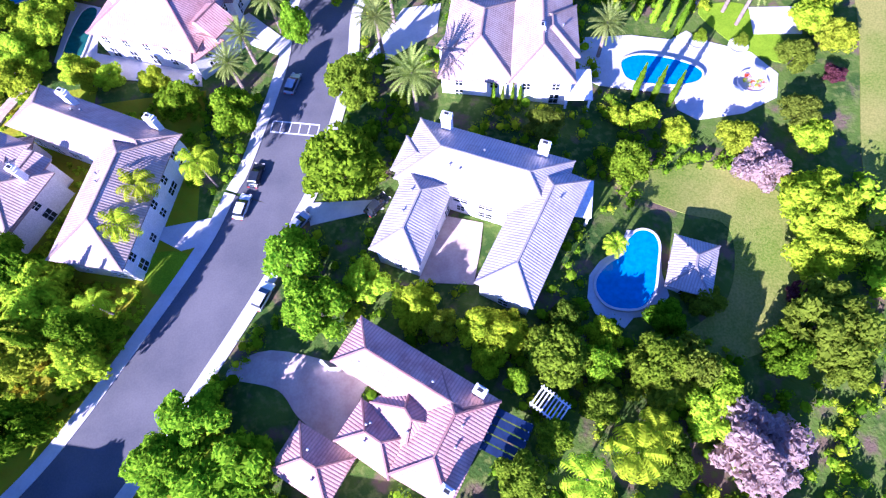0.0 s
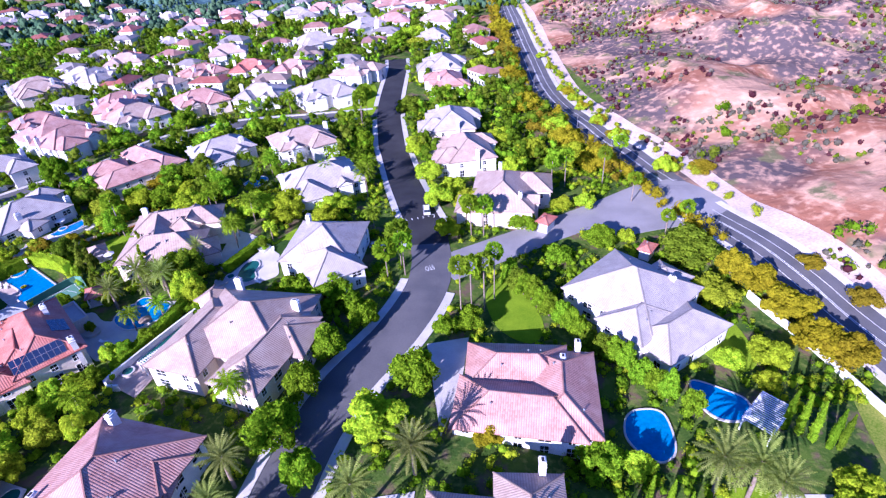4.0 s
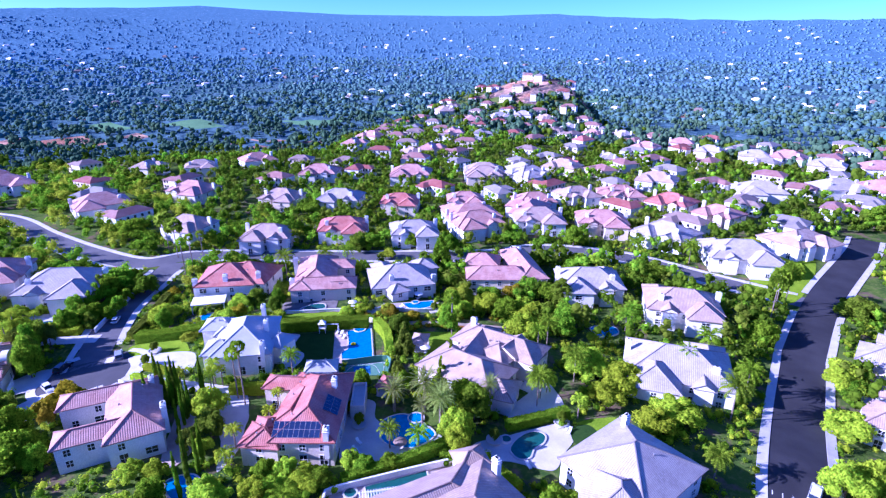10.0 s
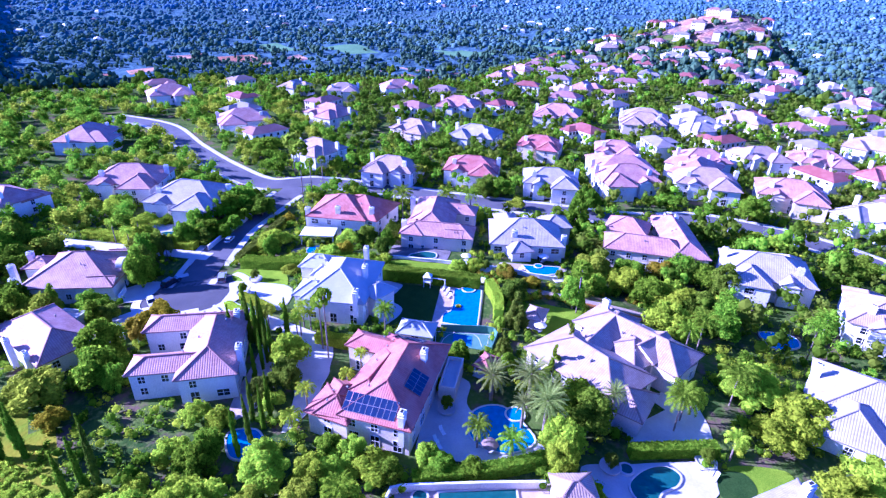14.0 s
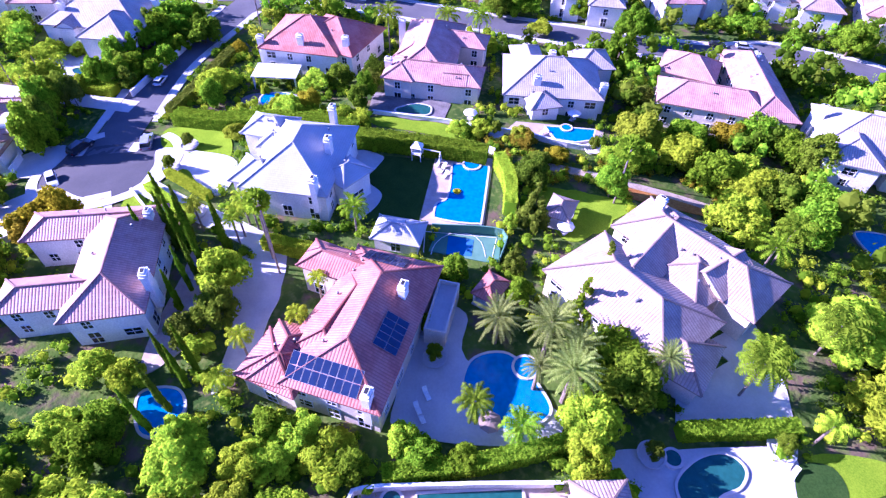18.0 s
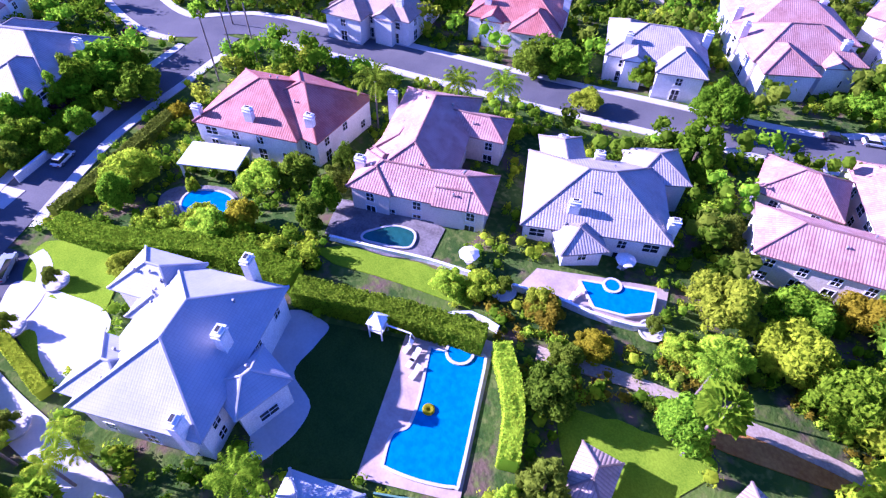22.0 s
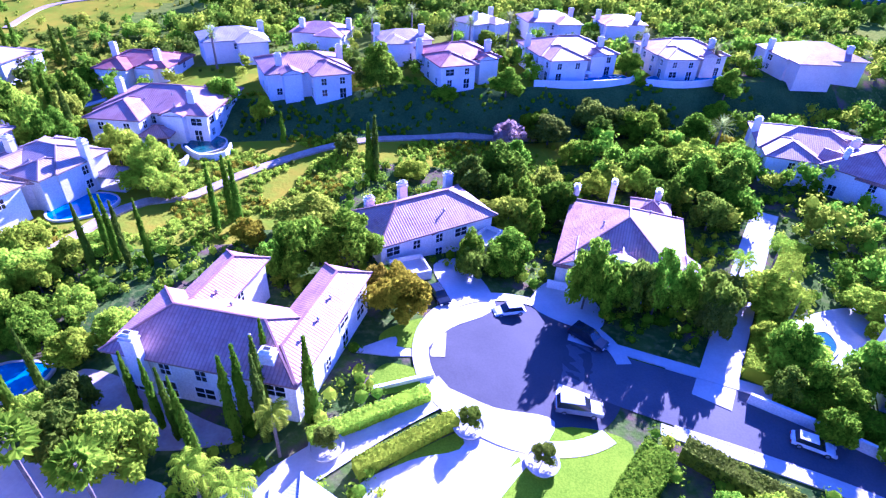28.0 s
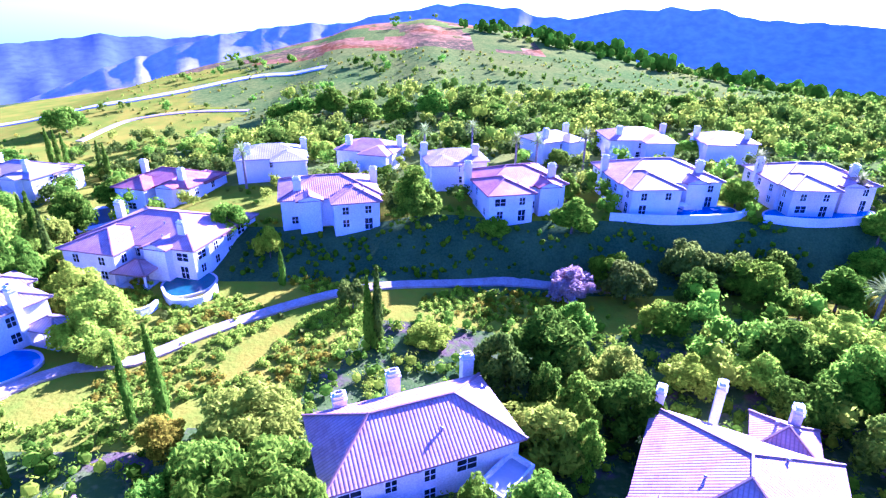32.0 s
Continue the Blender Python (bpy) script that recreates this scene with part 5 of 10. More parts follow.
def lounger_kit():
    bm = bmesh.new()
    slab(bm, -0.32, -0.95, 0.28, 0.32, 0.4, 0.36)
    slab(bm, -0.32, 0, 0, 0.32, 0.75, 0.07, pose(0, 0.4, 0.29, 40))
    a = bpy.data.meshes.new("cushion")
    bm.to_mesh(a)
    bm.free()
    a.materials.append(M["trim"])
    bm = bmesh.new()
    slab(bm, -0.03, -0.03, 0, 0.03, 0.03, 0.28)
    b = bpy.data.meshes.new("leg")
    bm.to_mesh(b)
    bm.free()
    b.materials.append(M["grey"])
    return a, b


LOUNGER = lounger_kit()


def lounger(x, y, yaw):
    e = thing("sun_lounger", x, y, lay(x, y) + 0.09, yaw, "white cushioned sun lounger on a terrace", "lounger", "sun loungers on the terraces")
    part("cushion", LOUNGER[0], "", e)
    for sx, sy in ((-0.27, -0.85), (0.27, -0.85), (-0.27, 0.35), (0.27, 0.35)):
        part("leg", LOUNGER[1], "", e, at=Matrix.Translation((sx, sy, 0)))
    return e


def parasol(x, y, mat="white", r=1.5):
    e = thing("parasol", x, y, lay(x, y) + 0.08, 0, "open garden parasol over a round table", "parasol", "parasols in the gardens")
    part("pole", lathe(((0.03, 0), (0.03, 2.5)), "grey", "pole", 6), "", e)
    part("canopy", lathe(((r, 2.05), (r, 2.12), (r * 0.5, 2.42), (0.03, 2.6)), mat, "canopy", 8), "", e)
    part("tabletop", lathe(((0.65, 0.7), (0.65, 0.75), (0.02, 0.76)), "concrete", "tabletop", 14), "", e)
    part("foot", lathe(((0.3, 0.0), (0.3, 0.06), (0.06, 0.1), (0.06, 0.7)), "grey", "foot", 8), "", e)
    return e


def float_ring(x, y):
    e = part("pool_float", lathe(((0.25, 0.3), (0.3, 0.5), (0.55, 0.56), (0.75, 0.42), (0.7, 0.25)), "leaf_gold", "pool_float", 16), "")
    e.matrix_basis = Matrix.Translation((x, y, lay(x, y) - 0.02))
    return tagged(e, "round yellow inflatable float on the pool", "float")


def street_lamp(x, y, yaw):
    """A tall grey lamp post with one long arm."""
    e = thing("street_lamp", x, y, lay(x, y), yaw, "tall grey street lamp with a long arm over the road", "street lamp", "street lamps along the arterial road")
    bm = bmesh.new()
    tube(bm, 0, 0, -0.1, 9.0, 0.11, 0.07, 8)
    tube(bm, 0, 0, -0.1, 0.5, 0.2, 0.18, 8)
    part("pole", bm, "grey", e)
    bm = bmesh.new()
    bar(bm, Vector((0, 0, 8.8)), Vector((1.6, 0, 9.35)), 0.05)
    bar(bm, Vector((1.6, 0, 9.35)), Vector((3.2, 0, 9.45)), 0.04)
    part("arm", bm, "grey", e)
    bm = bmesh.new()
    vs = slab(bm, 3.1, -0.16, 9.38, 3.9, 0.16, 9.54)
    for v in vs[4:]:
        v.co.y *= 0.6
    part("lamp_head", bm, "grey", e)
    bm = bmesh.new()
    slab(bm, 3.2, -0.12, 9.33, 3.8, 0.12, 9.38)
    part("lens", bm, "trim", e)
    return e


def flower_ring(x, y, r):
    """A round raised bed with a rim, full of red flowers."""
    e = thing("flower_bed", x, y, lay(x, y) + 0.08, 0, "round raised flower bed full of red and green plants", "flower bed")
    bm = bmesh.new()
    n = 28
    ring = [[bm.verts.new((q * math.cos(i * math.tau / n), q * math.sin(i * math.tau / n), z)) for i in range(n)] for q, z in ((r, -0.1), (r, 0.45), (r - 0.3, 0.45), (r - 0.3, 0.2))]
    for a, b in zip(ring, ring[1:]):
        for i in range(n):
            j = (i + 1) % n
            bm.faces.new((a[i], a[j], b[j], b[i]))
    bm.faces.new(ring[3])
    part("rim", bm, "concrete", e)
    rng = random.Random(8)
    spots = [(rng.uniform(-1, 1) * (r - 0.6) * 0.75, rng.uniform(-1, 1) * (r - 0.6) * 0.75, 0.45, rng.uniform(0.3, 0.5)) for _ in range(14)]
    v, f = leaf_cards(rng, spots[:7], 40, 0.1)
    part("flowers", mesh_of("flowers", v, f, "petal"), "", e)
    v, f = leaf_cards(rng, spots[7:], 40, 0.12)
    part("foliage", mesh_of("foliage", v, f, "leaf_lime"), "", e)
    return e


M["petal"] = leaves("red_petals", (0.45, 0.04, 0.03), (0.6, 0.14, 0.06))


# ---- roads ----
open_junction(-198.2, 154.8, 9.5)
open_junction(4.5, 273.2, 9.5)
open_junction(18.0, 142.4, 11.0)
open_junction(-148.8, 107.5, 6.5)
open_junction(93.2, 177.5, 18.0)
open_junction(17.4, 149.8, 9.0)
road([(-67.6, -10.9), (-52.0, 4.4), (-40.6, 20.1), (-31.3, 34.5), (-27.1, 43.7)], 10.5, "worn asphalt residential street curving between gardens", mat="old_asphalt")
road([(-27.1, 43.7), (-24.4, 49.6), (-18.3, 69.9), (-16.0, 84.7), (-8.1, 103.6), (4.1, 120.0), (11.5, 134.0), (14.0, 145.0), (14.3, 154.0)], 10.5, "worn asphalt residential street curving past the gate", mat="old_asphalt", lift=0.056)
road([(14.3, 154.0), (14.2, 162.0), (11.1, 181.5), (6.9, 224.6), (5.9, 238.6), (6.3, 281.7), (12.4, 341.4), (13.3, 365.3)], 10.5, "dark asphalt residential street curving between gardens", lift=0.056)
road([(4.5, 273.2), (-29.4, 273.9), (-63.5, 274.6), (-92.9, 261.5), (-105.2, 243.0), (-132.7, 218.6), (-150.8, 203.2), (-178.7, 181.3), (-199.8, 162.5), (-208.1, 145.4), (-235.6, 137.6), (-273.6, 132.5), (-319.1, 128.7), (-355.8, 109.2)], 9.5, "worn asphalt residential street between rows of houses", mat="old_asphalt")
road([(-198.2, 154.8), (-186.2, 140.8), (-170.7, 123.2), (-148.8, 107.5), (-141.4, 102.9)], 9.0, "short asphalt street ending in a turning circle", mat="old_asphalt", lift=0.06)
road([(16.4, 141.5), (31.4, 149.2), (45.7, 155.9), (64.7, 163.5), (93.2, 177.5)], 11.0, "asphalt entrance road to the gate", False, False, "pale_asphalt", 0.05)
ARTERIAL = [(111.7, 536.1), (102.0, 452.5), (88.7, 345.9), (80.9, 275.1), (85.7, 227.7), (91.3, 204.3), (91.3, 183.6), (93.4, 160.1), (98.8, 140.4), (102.0, 123.1), (103.1, 108.1), (104.1, 97.4), (105.5, 77.1)]
road([(111.7, 536.1), (102.0, 452.5), (88.7, 345.9), (80.9, 275.1), (85.7, 227.7), (91.3, 204.3), (91.3, 183.6), (93.4, 160.1), (98.8, 140.4), (102.0, 123.1), (103.1, 108.1), (104.1, 97.4), (105.5, 77.1)], 12.5, "wide asphalt arterial road with lane lines", True, True, "old_asphalt", lift=0.062)
strip("roadside", [(111.7, 536.1), (102.0, 452.5), (88.7, 345.9), (80.9, 275.1), (85.7, 227.7), (91.3, 204.3), (91.3, 183.6), (93.4, 160.1), (98.8, 140.4), (102.0, 123.1), (103.1, 108.1), (104.1, 97.4), (105.5, 77.1)], -16.0, -8.4, "sand", 0.06, label="pale bare dirt beside the arterial road", cross=4)
turning_circle(-136.3, 102.8, 12.2)
strip("trail", [(-70.0, 75.6), (-74.6, 68.6), (-77.6, 62.0), (-82.8, 57.1), (-90.2, 55.5), (-96.4, 49.0), (-105.8, 41.6), (-117.1, 35.3), (-129.9, 31.9), (-143.8, 27.7), (-151.9, 28.2), (-164.3, 30.1)], -1.1, 1.1, "dirt", 0.32, 0.5, label="pale dirt walking trail across the slope")
strip("trail", [(-92.9, 169.5), (-85.2, 176.6), (-77.3, 182.9), (-69.9, 189.0), (-61.6, 194.7)], -1.0, 1.0, "dirt", 0.16, 0.3, label="dirt path behind the gardens")
strip("driveway", [(-157.0, 111.8), (-163.0, 105.6), (-172.6, 95.8), (-184.0, 84.0), (-197.5, 70.6)], -2.3, 2.3, "concrete", 0.12, label="long pale concrete driveway")
strip("driveway", [(-125.5, 106.8), (-116.9, 110.6), (-108.2, 115.3), (-100.9, 119.0), (-95.8, 120.6), (-89.4, 116.8)], -2.0, 2.0, "concrete", 0.12, label="pale concrete driveway between hedges")
strip("trail", [(-10.7, -71.6), (-13.7, -99.7), (-31.5, -111.8), (-57.0, -113.1)], -1.2, 1.2, "dirt", 0.3, 0.5, label="pale dirt track on the hillside")
strip("ridge_road", [(53.2, -92.2), (44.4, -110.9), (16.3, -123.4), (-12.0, -144.7), (-45.1, -171.5), (-80.5, -169.2)], -2.5, 2.5, "concrete", 0.5, 0.8, label="pale road along the hill")


# ---- paved areas and lawns ----
patch("patio", [(29.4, 71.4), (39.6, 71.6), (46.6, 69.6), (49.9, 71.2), (52.8, 68.2), (59.8, 64.4), (62.8, 59.0), (60.8, 54.1), (54.2, 51.7), (46.2, 51.6), (43.4, 54.2), (43.6, 57.6), (31.0, 60.3), (27.0, 63.0)], "concrete", 0.08, "pale paved pool terrace with a rounded end", "patio", round_off=False)
patch("patio", [(-103.3, 156.6), (-102.0, 160.8), (-96.6, 165.6), (-82.0, 152.2), (-89.3, 143.8)], "paver", 0.08, "tan paved terrace round a pool", "patio", round_off=False)
patch("driveway", [(-123.9, 106.4), (-130.0, 110.1), (-136.4, 112.4), (-130.0, 118.6), (-122.1, 123.6), (-114.4, 117.9), (-119.6, 115.5), (-125.5, 114.4)], "concrete", 0.12, "pale concrete forecourt of a house", "driveway")
patch("lawn", [(-112.1, 144.4), (-102.4, 155.7), (-89.1, 143.7), (-93.8, 136.0)], "turf", 0.06, "play lawn, its shade painted into the dark green", "lawn", round_off=False)
patch("patio", [(-112.8, 143.1), (-108.9, 147.9), (-106.7, 145.6), (-104.2, 141.9), (-99.1, 142.2), (-96.2, 138.0), (-97.3, 134.6)], "concrete", 0.09, "grey stone terrace behind a house", "patio")
patch("lawn", [(-135.9, 113.2), (-144.2, 115.9), (-137.1, 124.0), (-130.5, 125.2), (-123.5, 122.4), (-127.7, 119.0)], "lawn", 0.1, "bright mown front lawn", "lawn")
patch("lawn", [(-117.6, 115.8), (-126.3, 112.6), (-125.8, 114.5), (-121.6, 116.2)], "lawn", 0.1, "bright mown strip of lawn", "lawn")
patch("court", [(-83.0, 141.8), (-86.3, 145.7), (-79.3, 154.2), (-74.5, 149.6)], "court", 0.1, "green painted basketball court with white lines", "court", round_off=False)
patch("driveway", [(-96.7, 113.9), (-98.0, 120.1), (-88.7, 118.7), (-84.3, 115.0), (-79.8, 111.0), (-76.9, 104.3), (-84.7, 109.6)], "concrete", 0.1, "concrete drive beside a house", "driveway")
patch("patio", [(-74.7, 135.0), (-69.4, 139.7), (-63.1, 135.2), (-50.6, 140.6), (-48.2, 135.9), (-58.6, 122.4), (-64.3, 124.9)], "concrete", 0.08, "pale paved terrace round a free-form pool", "patio")
patch("driveway", [(-0.1, 37.8), (6.6, 35.4), (5.6, 31.3), (3.8, 25.7), (-4.2, 27.2)], "paver", 0.1, "paved courtyard between the wings of a house", "courtyard", round_off=False)
patch("driveway", [(-32.4, 17.0), (-26.0, 19.8), (-13.3, 15.0), (-13.5, 12.0), (-17.6, 6.6), (-22.1, 10.0), (-25.2, 14.2)], "paver", 0.1, "paved driveway in front of a house", "driveway")
patch("driveway", [(-37.5, 81.9), (-30.7, 85.1), (-23.5, 77.0), (-24.4, 73.4)], "concrete", 0.1, "concrete driveway to the street", "driveway", round_off=False)
patch("driveway", [(-46.4, 41.4), (-34.8, 42.3), (-35.4, 37.9), (-40.2, 37.2)], "concrete", 0.1, "concrete driveway to the street", "driveway", round_off=False)
patch("driveway", [(-20.3, 42.7), (-10.0, 41.8), (-8.3, 40.0), (-20.0, 38.7)], "concrete", 0.1, "concrete driveway to the street", "driveway", round_off=False)
patch("driveway", [(10.2, 114.9), (19.4, 116.3), (15.1, 100.1), (10.6, 91.3)], "concrete", 0.1, "concrete driveway to the street", "driveway", round_off=False)
patch("driveway", [(-1.7, 81.3), (5.4, 81.4), (3.9, 74.6), (-5.7, 69.7), (-9.4, 70.2)], "concrete", 0.1, "concrete driveway to the street", "driveway", round_off=False)
patch("driveway", [(-46.6, 165.9), (-45.5, 174.9), (-40.8, 172.3), (-35.8, 168.7), (-32.5, 165.2), (-40.9, 152.3), (-43.7, 155.7), (-42.8, 165.8)], "concrete", 0.1, "curved concrete driveway beside a house", "driveway", round_off=False)
patch("patio", [(-42.6, 142.6), (-38.9, 148.8), (-34.9, 155.6), (-30.6, 161.4), (-27.0, 157.6), (-26.5, 152.2), (-25.7, 147.4), (-27.8, 145.6), (-33.8, 143.4), (-38.0, 140.6)], "concrete", 0.08, "pale paved pool terrace behind a house", "patio")
patch("patio", [(-55.4, 114.4), (-42.5, 136.8), (-36.8, 133.6), (-44.0, 120.5), (-48.5, 109.6)], "paver", 0.08, "tan paved terrace with a lap pool", "patio", round_off=False)
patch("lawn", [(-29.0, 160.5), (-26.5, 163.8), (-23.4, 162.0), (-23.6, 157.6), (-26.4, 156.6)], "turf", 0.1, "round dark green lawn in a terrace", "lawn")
patch("lawn", [(-28.8, 162.9), (-23.1, 170.0), (-20.9, 167.3), (-24.6, 158.9)], "lawn", 0.06, "small green lawn", "lawn")
patch("lawn", [(53.7, 76.0), (62.1, 75.9), (66.2, 67.1), (65.4, 61.0), (59.1, 64.9), (55.7, 69.7)], "lawn", 0.06, "garden lawn beside a terrace", "lawn")
patch("court", [(62.9, 74.9), (71.6, 73.6), (70.2, 67.2), (61.6, 68.4)], "concrete", 0.1, "grey concrete play court", "court", round_off=False)
patch("lawn", [(28.5, 40.9), (40.2, 43.0), (49.4, 41.8), (56.7, 31.4), (53.4, 20.4), (46.3, 12.6), (35.5, 10.7), (31.7, 14.4), (41.3, 20.2), (44.9, 31.0), (37.8, 34.8)], "dry_lawn", 0.06, "dry patchy garden lawn, partly shaded", "lawn")
patch("verge", [(91.3, 95.7), (91.6, 81.2), (86.9, 58.7), (76.0, 35.5), (66.3, 27.5), (69.9, 40.4), (79.8, 65.1), (86.3, 85.1)], "dry_lawn", 0.07, "yellow-green grass verge inside the boundary wall", "verge")
patch("lawn", [(-45.5, 36.9), (-39.3, 36.6), (-39.4, 31.9), (-44.0, 30.7)], "lawn", 0.06, "front lawn beside the street", "lawn")
patch("patio", [(21.0, 25.3), (19.9, 21.9), (20.5, 19.4), (24.3, 16.9), (26.0, 18.3), (29.6, 18.5), (32.3, 21.1), (32.2, 24.7), (33.3, 29.2), (32.1, 31.8), (28.6, 32.2), (26.5, 29.2), (23.0, 27.3)], "concrete", 0.08, "narrow stone terrace round a free-form pool", "patio", round_off=False)
patch("lawn", [(-85.1, 167.2), (-80.4, 172.9), (-72.4, 179.2), (-71.8, 171.2), (-71.3, 164.0), (-75.6, 162.6)], "lawn", 0.06, "green garden lawn", "lawn")
patch("lawn", [(-82.0, 171.6), (-74.7, 175.3), (-70.5, 169.7), (-74.9, 165.1)], "lawn", 0.07, "green garden lawn", "lawn")
patch("lawn", [(-122.2, 150.5), (-120.6, 155.2), (-116.4, 158.9), (-112.9, 163.0), (-105.0, 168.5), (-102.5, 165.5), (-109.5, 160.0), (-113.5, 156.6), (-118.2, 152.2)], "lawn", 0.06, "long strip of yellow-green grass below a wall", "lawn", round_off=False)
patch("patio", [(-104.3, 177.5), (-99.4, 184.8), (-93.6, 193.3), (-89.0, 187.3), (-90.8, 183.5), (-94.9, 179.2), (-98.8, 176.9), (-102.7, 173.1)], "paver", 0.08, "tan terrace above a retaining wall", "patio", round_off=False)
patch("patio", [(-124.5, 153.2), (-131.2, 158.0), (-127.0, 162.5), (-121.5, 168.0), (-117.0, 169.5), (-112.5, 164.5), (-116.0, 159.5), (-120.1, 156.0)], "rock", 0.08, "stone terrace behind a house, shade put into its dark paving", "patio", round_off=False)
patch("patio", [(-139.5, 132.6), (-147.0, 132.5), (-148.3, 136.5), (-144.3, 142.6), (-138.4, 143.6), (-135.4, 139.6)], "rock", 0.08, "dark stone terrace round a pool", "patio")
patch("patio", [(-176.5, 101.4), (-187.7, 98.8), (-192.9, 101.3), (-181.6, 111.0), (-174.0, 110.0)], "concrete", 0.1, "white terrace round a small pool", "patio")
patch("lawn", [(-120.1, 95.8), (-125.6, 94.6), (-123.6, 99.9), (-118.7, 98.2)], "lawn", 0.1, "bright front lawn", "lawn")
patch("lawn", [(-116.6, 104.6), (-119.1, 102.0), (-123.3, 104.3), (-122.2, 106.2), (-117.6, 106.5)], "lawn", 0.1, "bright front lawn", "lawn")
patch("driveway", [(-128.7, 81.4), (-133.7, 79.7), (-135.7, 91.6), (-128.0, 96.7), (-124.5, 100.0), (-123.4, 101.5), (-128.4, 90.5)], "concrete", 0.12, "pale concrete driveway", "driveway")
patch("driveway", [(-146.3, 85.3), (-150.6, 86.5), (-151.2, 94.7), (-147.6, 97.3), (-141.2, 91.5)], "concrete", 0.12, "pale concrete driveway", "driveway")
patch("driveway", [(-114.9, 99.3), (-120.0, 97.6), (-127.2, 97.6), (-126.1, 101.9), (-119.7, 100.9)], "concrete", 0.12, "pale concrete drive", "driveway", round_off=False)
patch("lawn", [(25.8, 131.1), (32.5, 137.1), (37.1, 121.3), (32.7, 114.3), (26.2, 119.6)], "lawn", 0.06, "shaded front lawn", "lawn")
patch("lawn", [(67.0, 111.4), (78.0, 115.0), (77.1, 102.8), (71.0, 100.8)], "lawn", 0.06, "green garden lawn", "lawn")
patch("lawn", [(-17.3, 268.5), (-9.6, 337.0), (0.0, 314.9), (-1.5, 271.1)], "lawn", 0.06, "green front lawn", "lawn")
patch("forecourt", [(61.8, 159.7), (81.1, 174.7), (95.6, 178.7), (102.5, 159.9), (92.8, 153.5), (75.3, 151.2), (64.4, 150.4)], "pale_asphalt", 0.07, "wide worn asphalt forecourt at the gate", "forecourt")
patch("patio", [(-59.9, 91.5), (-65.5, 94.0), (-67.0, 79.1), (-60.2, 74.7), (-38.7, 68.9), (-39.1, 72.1), (-59.1, 79.9)], "concrete", 0.08, "white terrace round a narrow pool", "patio", round_off=False)
patch("patio", [(-84.7, 97.7), (-90.0, 99.7), (-99.0, 106.7), (-103.6, 110.2), (-93.9, 109.7), (-86.7, 104.8)], "paver", 0.1, "grey paved terrace behind a house", "patio")


# ---- pools ----
pool([(-99.3, 157.9), (-98.9, 158.5), (-95.7, 162.8), (-95.0, 163.0), (-90.9, 159.4), (-84.2, 153.3), (-83.8, 152.4), (-86.0, 149.6), (-88.7, 147.2), (-89.4, 147.2), (-91.6, 149.2), (-91.6, 151.2), (-94.3, 154.0)], "bright blue pool with a round spa in a paved terrace", "pool", spa=(-97.3, 160.9, 1.5))
pool([(-62.3, 135.5), (-60.4, 140.5), (-53.9, 140.7), (-50.6, 139.2), (-51.8, 133.7), (-57.5, 131.2)], "free-form blue pool beside date palms", "pool", spa=(-57.5, 141.2, 1.6))
pool([(-35.6, 146.2), (-36.2, 149.6), (-35.6, 152.6), (-34.2, 154.4), (-32.2, 154.4), (-31.4, 152.2), (-32.0, 149.4), (-31.4, 146.6), (-33.0, 145.0)], "free-form teal pool in a pale terrace", "pond", spa=(-38.0, 148.2, 1.0))
pool([(-51.5, 120.0), (-45.3, 130.5), (-42.7, 128.6), (-49.0, 118.5)], "dark blue rectangular lap pool in a tan terrace", "pond", spa=(-52.5, 117.2, 1.1), sharp=True)
pool([(36.7, 65.8), (40.6, 66.2), (46.5, 63.8), (49.4, 61.0), (47.7, 58.9), (42.6, 59.1), (36.9, 61.0), (35.9, 63.6)], "blue pool with rounded ends in a pale terrace", "pool")
pool([(45.7, 93.0), (48.8, 94.2), (52.4, 92.6), (51.3, 85.6), (48.5, 83.2), (45.6, 84.6), (44.0, 88.9)], "bright blue pool beside a pink-roofed house", "pool")
pool([(-63.4, 90.4), (-60.4, 90.8), (-61.0, 84.2), (-62.4, 78.2), (-65.5, 79.4)], "narrow teal pool beside a house", "pond")
pool([(61.4, 99.4), (66.2, 96.4), (69.0, 93.0), (66.5, 89.4), (62.0, 90.2), (60.4, 94.0)], "blue pool behind a white house", "pool")
pool([(21.8, 24.3), (21.7, 21.8), (23.4, 20.0), (27.0, 19.5), (29.5, 21.5), (31.2, 25.7), (32.2, 28.8), (31.7, 30.7), (29.9, 31.3), (27.8, 29.9), (26.5, 27.7), (24.0, 26.5)], "deep blue free-form pool with a slide", "pool")
pool([(-81.8, 96.7), (-80.1, 100.6), (-76.7, 100.7), (-74.9, 97.4), (-77.0, 95.4)], "shaded blue garden pool", "pool")
pool([(-99.6, 181.7), (-97.6, 184.1), (-95.8, 186.4), (-93.2, 189.5), (-91.0, 186.7), (-92.3, 183.3), (-95.2, 180.5)], "blue rectangular pool below a white house", "pool", spa=(-96.9, 185.0, 1.0), sharp=True)
pool([(-120.6, 157.8), (-118.8, 159.4), (-117.2, 161.2), (-116.2, 163.2), (-118.2, 164.8), (-120.2, 163.6), (-121.2, 161.8), (-121.4, 160.0), (-121.5, 158.5)], "green shaded garden pool", "pond")
pool([(-140.7, 135.5), (-144.1, 137.2), (-142.2, 141.3), (-138.9, 142.8), (-136.2, 139.6)], "blue garden pool with a rock edge", "pool")
pool([(-84.6, 33.4), (-88.1, 28.5), (-92.6, 31.0), (-92.5, 35.8), (-88.2, 38.0)], "pale blue pool on a white terrace", "pond")
